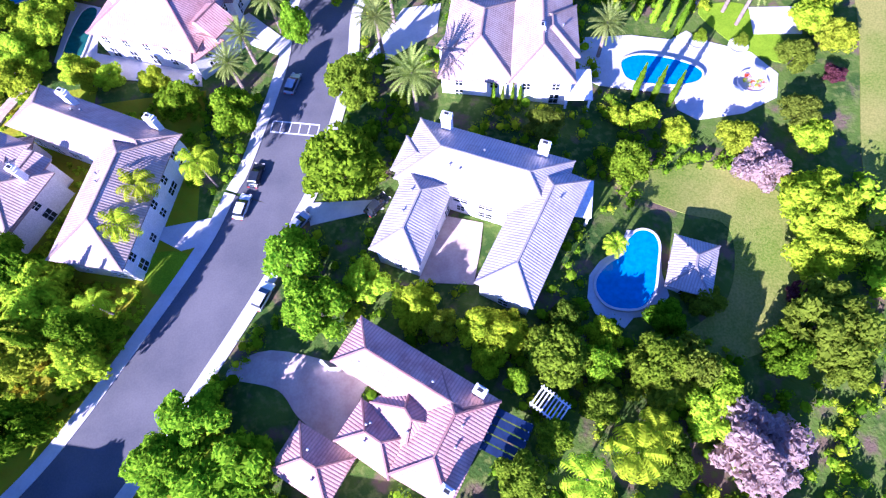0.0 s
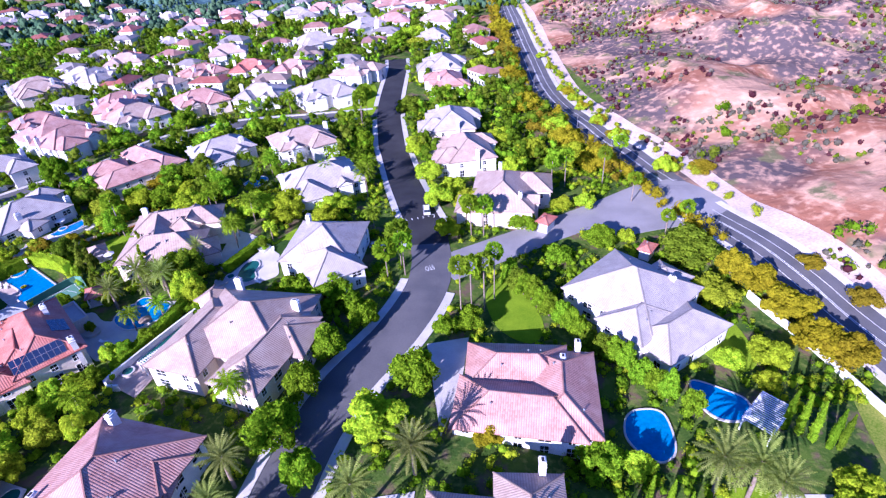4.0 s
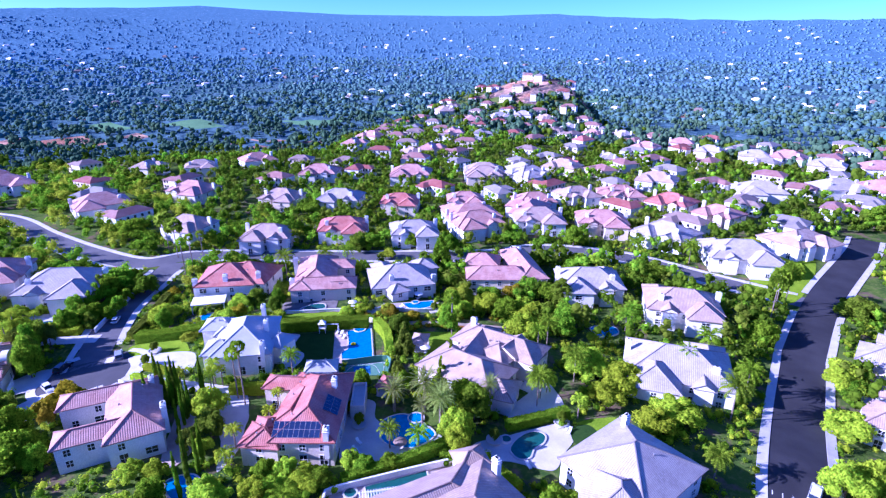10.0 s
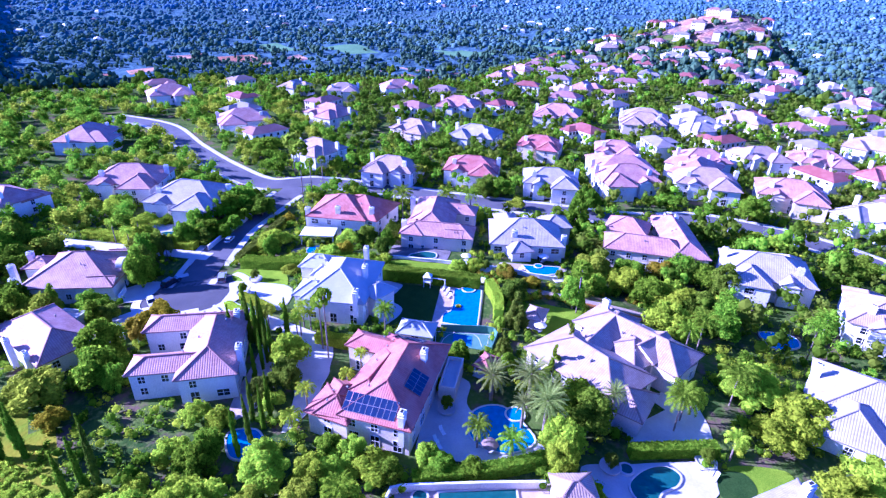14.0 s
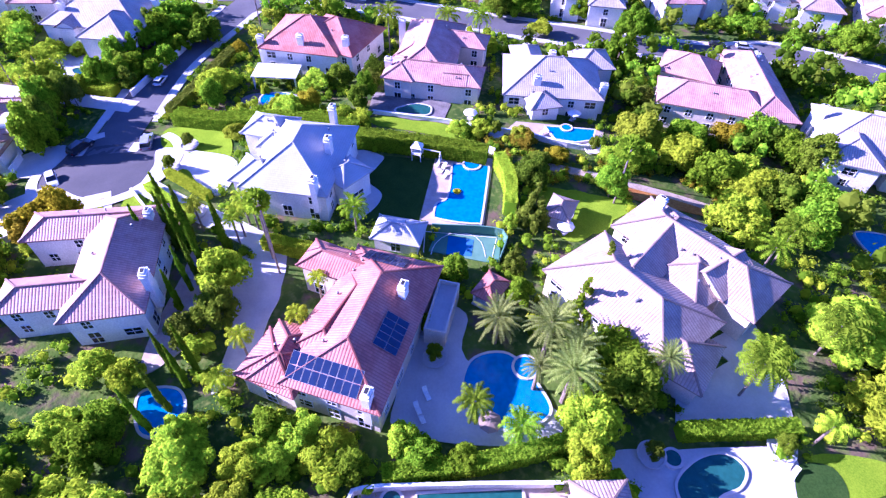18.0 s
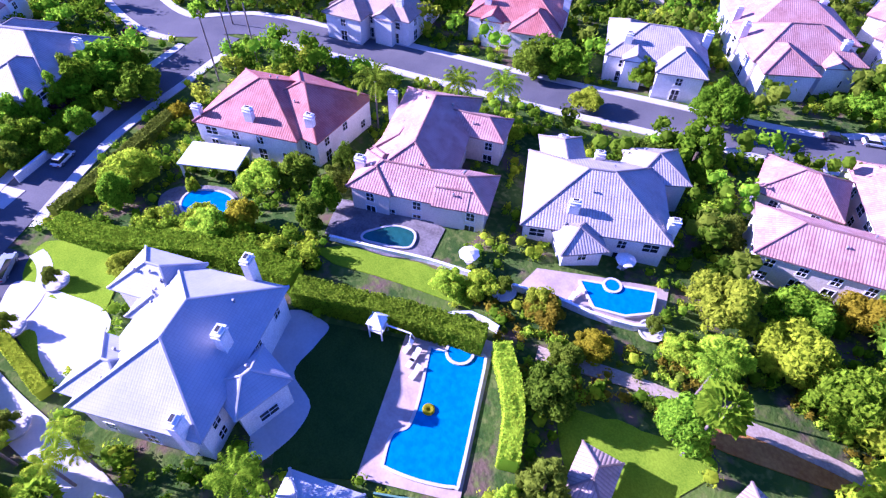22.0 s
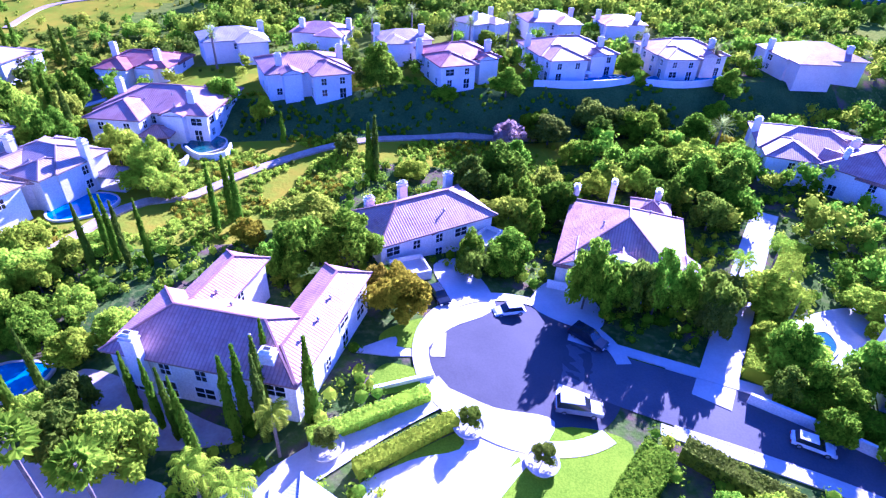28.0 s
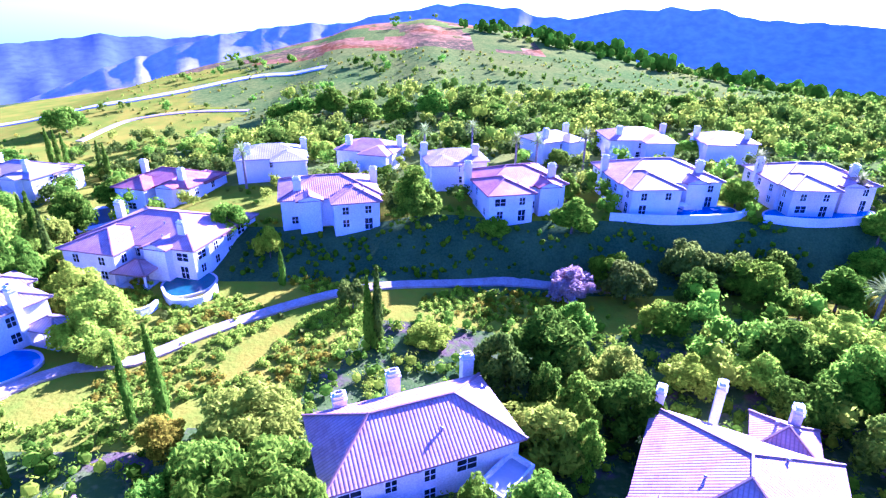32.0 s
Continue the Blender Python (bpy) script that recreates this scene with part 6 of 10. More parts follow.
pool([(-68.2, 58.9), (-70.1, 54.4), (-75.4, 53.7), (-78.2, 56.7), (-75.6, 61.0), (-70.4, 62.3)], "bright blue free-form pool beside the trail", "pool")
pool([(-173.4, 10.1), (-183.2, 5.8), (-196.0, 7.8), (-193.5, 12.7), (-173.4, 14.0)], "pale blue pool on a raised white terrace", "pool")
pool([(-204.5, 9.9), (-217.0, 7.7), (-226.8, 9.7), (-221.8, 14.6), (-202.9, 15.0)], "blue infinity pool on the slope", "pool")
pool([(-176.3, 104.1), (-181.1, 103.2), (-180.1, 106.4), (-175.3, 108.6), (-173.5, 107.1)], "pale blue garden pool", "pond")
pool([(-47.3, 210.7), (-42.5, 215.3), (-39.5, 212.6), (-41.7, 207.6), (-44.2, 208.1)], "blue garden pool behind a house", "pool")


# ---- houses ----
house("white-roofed house with two wings round a paved court", "pale", "white", [(7.5, 41.3, 23.3, 10.1, -27.0, 6), (-3.6, 35.3, 12.9, 6.5, 61.7, 6), (13.0, 30.6, 20.2, 7.3, 56.8, 6), (-1.8, 44.8, 5.7, 5.2, 151.5, 5.5)], [(3.0, 49.1, 10.0), (16.4, 42.3, 9.5)])
house("house with a rust and rose tile roof and a solar pergola", "rose", "cream", [(-5.7, 12.0, 20.0, 5.8, -38.1, 6), (-2.6, 4.8, 12.5, 7.1, -124.5, 6.2), (-19.5, 3.9, 7.6, 5.5, -36.2, 3.5), (-11.2, 5.8, 7.1, 4.8, 140.9, 5.5), (-10.5, 15.5, 6.5, 5.1, 145.8, 5.6), (-6.7, 7.9, 7.0, 5.5, 116.0, 5.7)], [(2.3, 9.4, 9.0), (-3.0, -1.1, 9.0)])
house("house with a pale buff tile roof and a courtyard", "buff", "white", [(-53.0, 57.6, 27.4, 7.5, -29.0, 6), (-47.8, 44.9, 21.7, 10.6, -106.0, 6), (-65.8, 50.9, 14.4, 4.3, 92.3, 5)], [(-42.1, 56.0, 9.5), (-56.3, 62.7, 10.0)])
house("house with a dusty rose tile roof", "rose", "white", [(-42.8, 85.7, 22.5, 20.1, -111.3, 6), (-36.6, 88.1, 10.7, 6.8, -25.2, 6), (-37.5, 74.0, 5.8, 4.7, 38.9, 5), (-36.0, 88.4, 10.5, 8.8, 84.9, 5.5), (-35.0, 77.1, 4.6, 6.2, 51.9, 6.5, "gable")], [(-44.6, 96.9, 10.0), (-51.1, 83.5, 9.0)])
house("house with a cream and rust tile roof beside a pool", "buff", "white", [(21.2, 67.8, 21.5, 9.6, 80.0, 6), (11.2, 68.0, 17.5, 11.7, 75.2, 5.6), (7.2, 67.0, 3.4, 6.2, 50.5, 5, "gable"), (22.7, 67.1, 10.2, 7.9, 81.0, 6)], [(25.2, 78.5, 9.5), (20.5, 65.3, 9.5)])
house("house with a pink tile roof and a white front", "rose", "white", [(33.8, 96.4, 19.7, 12.2, 75.9, 5), (27.1, 103.9, 18.9, 11.0, -12.2, 5), (25.4, 93.9, 22.9, 11.6, -16.6, 5)], [(35.6, 102.1, 8.0), (39.6, 105.5, 8.0)])
house("white house with a pale grey tile roof", "pale", "white", [(58.1, 123.2, 21.9, 20.8, 125.9, 6), (62.9, 110.1, 18.9, 11.1, 27.1, 4.5), (55.5, 113.7, 12.8, 10.7, 33.0, 5.6), (67.5, 126.5, 8.4, 8.2, 30.6, 5.6)], [(66.3, 121.3, 9.5)])
house("cream house with a buff tile roof and forecourt", "buff", "cream", [(-26.4, 121.6, 22.6, 20.1, 164.1, 6), (-35.6, 119.6, 20.8, 11.7, 66.6, 6), (-21.6, 112.9, 22.0, 10.3, 62.9, 6), (-18.0, 116.2, 10.4, 9.7, -18.7, 5.5)], [(-30.6, 132.9, 10.0), (-16.6, 122.4, 10.0)])
house("house with a rust red tile roof and solar panels", "rust", "cream", [(-72.4, 125.4, 23.1, 12.2, 128.6, 6), (-80.0, 129.1, 18.3, 4.6, -145.6, 6), (-73.3, 113.4, 7.5, 6.5, -146.6, 5), (-73.8, 114.3, 8.0, 5.1, 131.5, 5.4), (-74.9, 122.9, 14.8, 6.9, 121.2, 5.8), (-70.5, 136.1, 3.1, 9.0, 42.6, 3.3, "flat")], [(-72.3, 130.9, 10.0), (-61.7, 119.7, 9.0)], solar=((0, 0, -4.5, 1.2, 5, 2), (0, 3, -6.0, 1.0, 9, 2), (0, 1, -2.0, 1.2, 6, 2), (2, 0, -2.0, 1.2, 3, 1)))
house("large low house with a buff tile roof", "buff", "cream", [(-56.4, 173.1, 23.1, 9.7, -173.5, 5.5), (-56.3, 158.5, 20.4, 12.4, -176.8, 5.5), (-60.3, 167.3, 20.1, 6.1, 103.2, 6.2), (-47.4, 157.8, 9.6, 8.1, 18.7, 4), (-52.2, 172.5, 7.9, 6.8, 88.4, 5.9, "gable"), (-48.1, 173.0, 6.2, 5.9, 89.1, 5.0), (-54.1, 169.2, 9.3, 8.8, 87.4, 5.3)], [(-65.5, 174.1, 9.5)])
house("white house with a pale tile roof and gables", "pale", "white", [(-12.8, 151.5, 18.5, 17.8, 77.0, 6), (-11.3, 142.1, 14.0, 12.5, 114.6, 5.5)], [(-17.4, 159.3, 10.0)])
house("large white house with a pale grey hipped tile roof", "slate", "white", [(-109.8, 132.5, 19.0, 14.1, 137.7, 6), (-109.6, 124.9, 7.4, 6.4, -134.7, 6), (-121.1, 131.3, 8.0, 6.0, -135.6, 6), (-102.0, 137.3, 5.8, 4.8, -74.1, 5.5), (-117.2, 130.5, 4.4, 4.0, -129.2, 5.5)], [(-106.2, 136.3, 10.6), (-115.4, 141.5, 10.0), (-99.0, 130.1, 9.5)], pitch=31)
house("house with a rose tile roof and two projecting wings", "rose", "white", [(-101.5, 100.3, 20.4, 9.9, 156.8, 6), (-99.1, 93.1, 16.3, 5.1, -115.2, 6), (-111.0, 99.2, 18.9, 5.3, -116.8, 6)], [(-93.4, 103.0, 9.5), (-106.7, 106.4, 8.5)])
house("house with a rust red tile roof and white chimneys", "rust", "white", [(-156.7, 154.9, 18.5, 17.0, -134.1, 6), (-153.2, 160.7, 16.3, 15.5, 32.5, 6)], [(-157.8, 142.9, 8.5), (-151.5, 150.3, 9.5), (-145.1, 158.8, 9.5)])
house("cream house with a rose and buff tile roof", "rose", "cream", [(-123.7, 169.4, 20.6, 7.8, 46.1, 6), (-136.5, 173.7, 15.1, 5.6, 126.2, 6), (-133.4, 183.3, 12.2, 6.1, 42.9, 6), (-128.9, 164.6, 9.1, 6.0, 132.9, 6), (-118.7, 171.5, 4.6, 4.1, 49.0, 6, "gable"), (-133.5, 174.7, 26.0, 12.8, 137.9, 6)], [(-130.6, 162.0, 8.5), (-144.9, 174.0, 8.5)])
house("white house with a pale grey tile roof above a pool", "pale", "white", [(-110.6, 192.2, 20.5, 16.6, 51.5, 6), (-118.9, 192.6, 13.2, 6.2, 149.3, 6), (-111.5, 205.4, 8.3, 8.2, 58.9, 6), (-105.1, 184.7, 5.9, 5.8, 158.8, 5.5)], [(-108.1, 185.7, 9.5), (-99.2, 196.8, 8.5), (-123.8, 195.9, 7.0), (-116.6, 197.7, 8.0)])
house("house with a rose tile roof round a small court", "rose", "cream", [(-83.8, 229.6, 28.7, 9.4, 138.5, 6), (-97.0, 223.1, 11.9, 9.9, -151.3, 6), (-85.5, 216.1, 21.8, 9.9, 39.2, 6)], [(-89.7, 236.7, 9.0), (-77.4, 223.7, 8.5)])
house("white house with a rose-grey tile roof and three chimneys", "rose", "white", [(-128.4, 72.5, 20.4, 10.8, -160.0, 6), (-124.7, 83.3, 4.6, 5.2, 100.3, 3.4, "flat"), (-138.2, 77.0, 5.7, 3.1, -133.6, 3.6, "flat"), (-129.7, 74.9, 3.8, 3.7, -145.4, 5.5)], [(-126.0, 66.1, 8.7), (-120.1, 69.0, 7.8), (-135.1, 61.2, 7.6)])
house("white house with a pale rose tile roof and an arched entrance", "rose", "white", [(-160.2, 81.4, 21.6, 18.4, -120.0, 4.6), (-157.0, 86.4, 9.0, 5.4, 62.0, 5.6, "gable"), (-150.4, 84.6, 6.5, 4.6, 62.0, 4.6, "gable"), (-166.0, 90.6, 5.0, 3.6, 62.0, 4.2, "gable"), (-170.2, 72.6, 6.0, 6.0, -120.0, 4.6)], [(-158.2, 66.6, 7.4), (-165.7, 66.4, 7.8), (-172.6, 70.4, 7.4)], garage=[(-147.5, 88.0, -28.0, 4.8)])
house("small pool house with a pale tile roof", "pale", "white", [(36.0, 24.6, 7.4, 5.4, 64.6, 2.8)], [])
house("small pool pavilion with a pale rose tile roof", "buff", "white", [(-38.2, 135.4, 5.4, 4.6, 58.0, 4.2)], [])
house("pool house with a pale grey tile roof", "slate", "white", [(-87.3, 138.9, 7.1, 4.6, -135.9, 2.8)], [])
pavilion(-77.2, 165.0, 5.9, 4.6, 120.4, 2.7, "buff", "open garden pavilion with a buff tile roof")
pavilion(-69.8, 144.4, 5.3, 2.9, 111.7, 2.7, "rust", "open garden pavilion with a rust red tile roof")
pavilion(-76.7, 50.4, 5.6, 4.6, 163.1, 2.7, "buff", "open garden pavilion beside a pool")
pavilion(-80.2, 32.1, 6.6, 6.1, 169.5, 2.7, "rose", "covered terrace with a rose tile roof")
house("guard house with a rust red tile roof at the gate", "rust", "white", [(47.8, 158.2, 4.5, 3.1, 47.4, 3.2)], [])
house("small gate lodge with a rust red tile roof", "rust", "white", [(69.3, 139.8, 3.8, 2.6, 45.3, 3.0)], [])
canopy(26.0, 58.2, 6.4, 4.6, 80.0, 2.8, "white flat roof over a side terrace beside a house")
canopy(-149.8, 142.8, 6.2, 10.4, 143.2, 3.0, "white canopy roof over a terrace")
canopy(21.4, 36.6, 6.4, 3.9, 74.3, 3.0, "pale flat roof over a side terrace")
pergola(4.9, 4.2, 5.7, 5.2, 57.1, 2.8, "panel", "pergola roofed with blue solar panels")
pergola(11.1, 7.3, 3.2, 4.5, 44.7, 2.8, "trim", "white slatted garden pergola")
pergola(-44.4, 121.0, 2.3, 13.3, 140.0, 2.6, "trim", "white slatted pergola beside a lap pool")
pergola(69.1, 88.0, 9.0, 5.5, 35.3, 2.8, "trim", "white pergola beside a pool")
house("two-storey stucco house with a hipped pale grey tile roof", "pale", "white", [(-18.1, 197.0, 24.5, 17.6, 20.0, 6.0), (-21.0, 188.1, 13.2, 11.2, 110.0, 6.0), (-13.3, 205.8, 12.3, 9.1, 110.0, 5.4), (-10.3, 191.4, 5.0, 4.2, 110.0, 6.2, "gable")], [(-30.2, 194.5, 9.6), (-8.7, 194.8, 9.8)], windows="some")
house("two-storey stucco house with a hipped pale grey tile roof", "pale", "white", [(-58.8, 232.3, 21.0, 15.0, 35.0, 6.0), (-59.3, 224.3, 11.3, 9.6, 125.0, 6.0), (-56.9, 240.7, 10.5, 7.7, 125.0, 5.4), (-51.2, 229.4, 5.0, 4.2, 125.0, 6.2, "gable")], [(-68.2, 227.5, 9.6), (-50.6, 232.5, 9.8)], windows="some")
house("two-storey stucco house with a hipped buff tile roof", "buff", "white", [(-28.4, 234.7, 21.4, 15.4, 25.0, 6.0), (-21.1, 231.1, 11.5, 9.8, 115.0, 6.0), (-36.8, 237.3, 10.7, 7.9, 115.0, 5.4), (-29.7, 226.5, 5.0, 4.2, 115.0, 6.2, "gable")], [(-19.4, 240.7, 9.6), (-32.8, 227.6, 9.8)], windows="some")
house("two-storey stucco house with a hipped buff tile roof", "buff", "white", [(-224.8, 175.3, 20.0, 14.3, 21.9, 6.0), (-218.2, 171.5, 10.7, 9.1, 111.9, 6.0), (-232.5, 178.1, 10.0, 7.4, 111.9, 5.4), (-226.5, 167.7, 5.0, 4.2, 111.9, 6.2, "gable")], [(-216.1, 180.3, 9.6), (-229.3, 168.9, 9.8)], windows="some")
house("two-storey stucco house with a hipped buff tile roof", "buff", "white", [(-186.3, 190.8, 19.4, 13.9, 37.5, 6.0), (-186.4, 183.3, 10.4, 8.9, 127.5, 6.0), (-184.8, 198.6, 9.7, 7.2, 127.5, 5.4), (-179.1, 188.4, 5.0, 4.2, 127.5, 6.2, "gable")], [(-194.9, 186.0, 9.6), (-178.7, 191.3, 9.8)], windows="some")
house("two-storey stucco house with a hipped rust red tile roof", "rust", "white", [(-169.4, 217.7, 20.7, 14.8, 44.6, 6.0), (-161.5, 216.8, 11.1, 9.4, 134.6, 6.0), (-177.9, 217.3, 10.4, 7.6, 134.6, 5.4), (-168.0, 209.8, 5.0, 4.2, 134.6, 6.2, "gable")], [(-163.1, 226.0, 9.6), (-171.1, 209.8, 9.8)], windows="some")
house("two-storey stucco house with a hipped pale grey tile roof", "pale", "white", [(-142.1, 234.3, 19.7, 14.1, 47.4, 6.0), (-134.5, 233.8, 10.6, 9.0, 137.4, 6.0), (-150.1, 233.5, 9.9, 7.3, 137.4, 5.4), (-140.3, 226.9, 5.0, 4.2, 137.4, 6.2, "gable")], [(-136.5, 242.5, 9.6), (-143.3, 226.7, 9.8)], windows="some")
house("two-storey stucco house with a hipped dusty rose tile roof", "rose", "white", [(-128.8, 261.9, 22.3, 16.0, 57.7, 6.0), (-125.9, 253.8, 12.0, 10.2, 147.7, 6.0), (-130.3, 270.9, 11.2, 8.2, 147.7, 5.4), (-120.1, 262.2, 5.0, 4.2, 147.7, 6.2, "gable")], [(-136.1, 253.4, 9.6), (-120.8, 265.5, 9.8)], windows="some")
house("two-storey stucco house with a hipped buff tile roof", "buff", "white", [(-109.6, 285.8, 22.1, 15.9, 41.4, 6.0), (-101.2, 284.3, 11.9, 10.1, 131.4, 6.0), (-118.6, 285.8, 11.1, 8.2, 131.4, 5.4), (-108.5, 277.2, 5.0, 4.2, 131.4, 6.2, "gable")], [(-102.3, 294.3, 9.6), (-111.9, 277.4, 9.8)], windows="some")
house("two-storey stucco house with a hipped dusty rose tile roof", "rose", "cream", [(-84.4, 300.9, 22.1, 15.9, 31.1, 6.0), (-76.5, 297.9, 11.9, 10.1, 121.1, 6.0), (-93.3, 302.6, 11.1, 8.2, 121.1, 5.4), (-84.9, 292.3, 5.0, 4.2, 121.1, 6.2, "gable")], [(-75.8, 308.0, 9.6), (-88.2, 293.1, 9.8)], windows="some")
house("two-storey stucco house with a hipped pale grey tile roof", "pale", "white", [(-54.9, 302.0, 21.3, 15.3, -12.2, 6.0), (-61.2, 296.8, 11.5, 9.7, 77.8, 6.0), (-47.3, 306.3, 10.7, 7.9, 77.8, 5.4), (-51.8, 294.3, 5.0, 4.2, 77.8, 6.2, "gable")], [(-65.0, 305.8, 9.6), (-49.1, 296.1, 9.8)], windows="some")
house("two-storey stucco house with a hipped pale grey tile roof", "pale", "white", [(-24.5, 295.4, 24.8, 17.8, 28.9, 6.0), (-15.7, 291.8, 13.4, 11.3, 118.9, 6.0), (-34.4, 297.7, 12.5, 9.2, 118.9, 5.4), (-25.4, 285.8, 5.0, 4.2, 118.9, 6.2, "gable")], [(-14.5, 303.0, 9.6), (-29.0, 286.8, 9.8)], windows="some")
house("two-storey stucco house with a hipped buff tile roof", "buff", "white", [(-8.9, 327.4, 21.2, 15.2, 63.9, 6.0), (-0.9, 329.1, 11.4, 9.7, 153.9, 6.0), (-16.9, 324.1, 10.7, 7.8, 153.9, 5.4), (-4.8, 320.2, 5.0, 4.2, 153.9, 6.2, "gable")], [(-5.6, 337.6, 9.6), (-7.8, 319.1, 9.8)], windows="some")
house("two-storey stucco house with a hipped dusty rose tile roof", "rose", "white", [(-283.6, 208.0, 23.5, 16.8, 24.0, 6.0), (-275.6, 203.8, 12.6, 10.7, 114.0, 6.0), (-292.7, 210.9, 11.8, 8.7, 114.0, 5.4), (-285.1, 199.0, 5.0, 4.2, 114.0, 6.2, "gable")], [(-273.5, 214.3, 9.6), (-288.5, 200.3, 9.8)], windows="some")
house("two-storey stucco house with a hipped buff tile roof", "buff", "cream", [(-233.1, 230.4, 20.2, 14.5, 29.1, 6.0), (-226.0, 227.5, 10.9, 9.2, 119.1, 6.0), (-241.2, 232.3, 10.1, 7.5, 119.1, 5.4), (-233.8, 222.6, 5.0, 4.2, 119.1, 6.2, "gable")], [(-225.0, 236.6, 9.6), (-236.8, 223.4, 9.8)], windows="some")
house("two-storey stucco house with a hipped pale grey tile roof", "pale", "white", [(-208.3, 249.9, 21.0, 15.0, 32.1, 6.0), (-209.1, 241.9, 11.3, 9.6, 122.1, 6.0), (-205.9, 258.1, 10.5, 7.7, 122.1, 5.4), (-200.8, 246.6, 5.0, 4.2, 122.1, 6.2, "gable")], [(-217.9, 245.6, 9.6), (-200.1, 249.7, 9.8)], windows="some")
house("two-storey stucco house with a hipped rust red tile roof", "rust", "cream", [(-178.8, 264.5, 18.7, 13.4, 36.2, 6.0), (-171.9, 262.6, 10.0, 8.5, 126.2, 6.0), (-186.4, 265.3, 9.4, 6.9, 126.2, 5.4), (-178.6, 257.3, 5.0, 4.2, 126.2, 6.2, "gable")], [(-172.1, 271.1, 9.6), (-181.4, 257.7, 9.8)], windows="some")
house("two-storey stucco house with a hipped dusty rose tile roof", "rose", "white", [(-154.9, 288.9, 18.3, 13.2, 40.8, 6.0), (-148.0, 287.6, 9.9, 8.4, 130.8, 6.0), (-162.4, 289.1, 9.2, 6.8, 130.8, 5.4), (-154.0, 281.9, 5.0, 4.2, 130.8, 6.2, "gable")], [(-148.8, 295.9, 9.6), (-156.8, 282.0, 9.8)], windows="some")
house("two-storey stucco house with a hipped dusty rose tile roof", "rose", "white", [(-126.0, 310.2, 20.0, 14.3, 49.8, 6.0), (-124.5, 302.7, 10.8, 9.1, 139.8, 6.0), (-126.2, 318.4, 10.0, 7.4, 139.8, 5.4), (-118.3, 309.4, 5.0, 4.2, 139.8, 6.2, "gable")], [(-133.5, 303.5, 9.6), (-118.5, 312.4, 9.8)], windows="some")
house("two-storey stucco house with a hipped buff tile roof", "buff", "white", [(-115.0, 336.2, 19.3, 13.8, 56.3, 6.0), (-107.6, 336.8, 10.4, 8.8, 146.3, 6.0), (-122.6, 334.3, 9.7, 7.1, 146.3, 5.4), (-112.1, 329.3, 5.0, 4.2, 146.3, 6.2, "gable")], [(-110.8, 345.0, 9.6), (-115.0, 328.7, 9.8)], windows="some")
house("two-storey stucco house with a hipped dusty rose tile roof", "rose", "cream", [(-96.8, 353.9, 20.2, 14.5, 44.2, 6.0), (-89.1, 353.0, 10.9, 9.2, 134.2, 6.0), (-105.0, 353.6, 10.1, 7.5, 134.2, 5.4), (-95.4, 346.2, 5.0, 4.2, 134.2, 6.2, "gable")], [(-90.6, 362.0, 9.6), (-98.5, 346.2, 9.8)], windows="some")
house("two-storey stucco house with a hipped dusty rose tile roof", "rose", "cream", [(-97.6, 354.3, 18.2, 13.0, 0.5, 6.0), (-101.9, 348.7, 9.8, 8.3, 90.5, 6.0), (-92.1, 359.3, 9.1, 6.7, 90.5, 5.4), (-93.6, 348.4, 5.0, 4.2, 90.5, 6.2, "gable")], [(-106.7, 355.5, 9.6), (-91.6, 350.4, 9.8)], windows="some")
house("two-storey stucco house with a hipped rust red tile roof", "rust", "white", [(-69.3, 354.5, 20.3, 14.6, -7.3, 6.0), (-74.9, 349.1, 10.9, 9.3, 82.7, 6.0), (-62.5, 359.2, 10.2, 7.5, 82.7, 5.4), (-65.8, 347.5, 5.0, 4.2, 82.7, 6.2, "gable")], [(-79.2, 357.2, 9.6), (-63.3, 349.4, 9.8)], windows="some")
house("two-storey stucco house with a hipped dusty rose tile roof", "rose", "cream", [(-44.7, 347.5, 17.8, 12.7, -15.9, 6.0), (-50.2, 343.5, 9.6, 8.1, 74.1, 6.0), (-38.2, 350.7, 8.9, 6.6, 74.1, 5.4), (-42.5, 341.0, 5.0, 4.2, 74.1, 6.2, "gable")], [(-52.9, 351.2, 9.6), (-40.2, 342.3, 9.8)], windows="some")
house("two-storey stucco house with a hipped dusty rose tile roof", "rose", "white", [(-266.3, 282.5, 22.4, 16.1, 36.7, 6.0), (-266.6, 273.9, 12.0, 10.2, 126.7, 6.0), (-264.5, 291.5, 11.2, 8.3, 126.7, 5.4), (-258.1, 279.6, 5.0, 4.2, 126.7, 6.2, "gable")], [(-276.2, 277.1, 9.6), (-257.6, 283.0, 9.8)], windows="some")
house("two-storey stucco house with a hipped dusty rose tile roof", "rose", "white", [(-219.2, 317.6, 24.8, 17.8, 36.5, 6.0), (-219.5, 308.0, 13.4, 11.3, 126.5, 6.0), (-217.1, 327.5, 12.5, 9.2, 126.5, 5.4), (-210.1, 314.4, 5.0, 4.2, 126.5, 6.2, "gable")], [(-230.2, 311.6, 9.6), (-209.5, 318.1, 9.8)], windows="some")
house("two-storey stucco house with a hipped buff tile roof", "buff", "cream", [(-182.2, 344.8, 22.0, 15.8, 37.9, 6.0), (-182.3, 336.3, 11.8, 10.0, 127.9, 6.0), (-180.6, 353.6, 11.0, 8.1, 127.9, 5.4), (-174.1, 342.1, 5.0, 4.2, 127.9, 6.2, "gable")], [(-191.8, 339.3, 9.6), (-173.6, 345.4, 9.8)], windows="some")
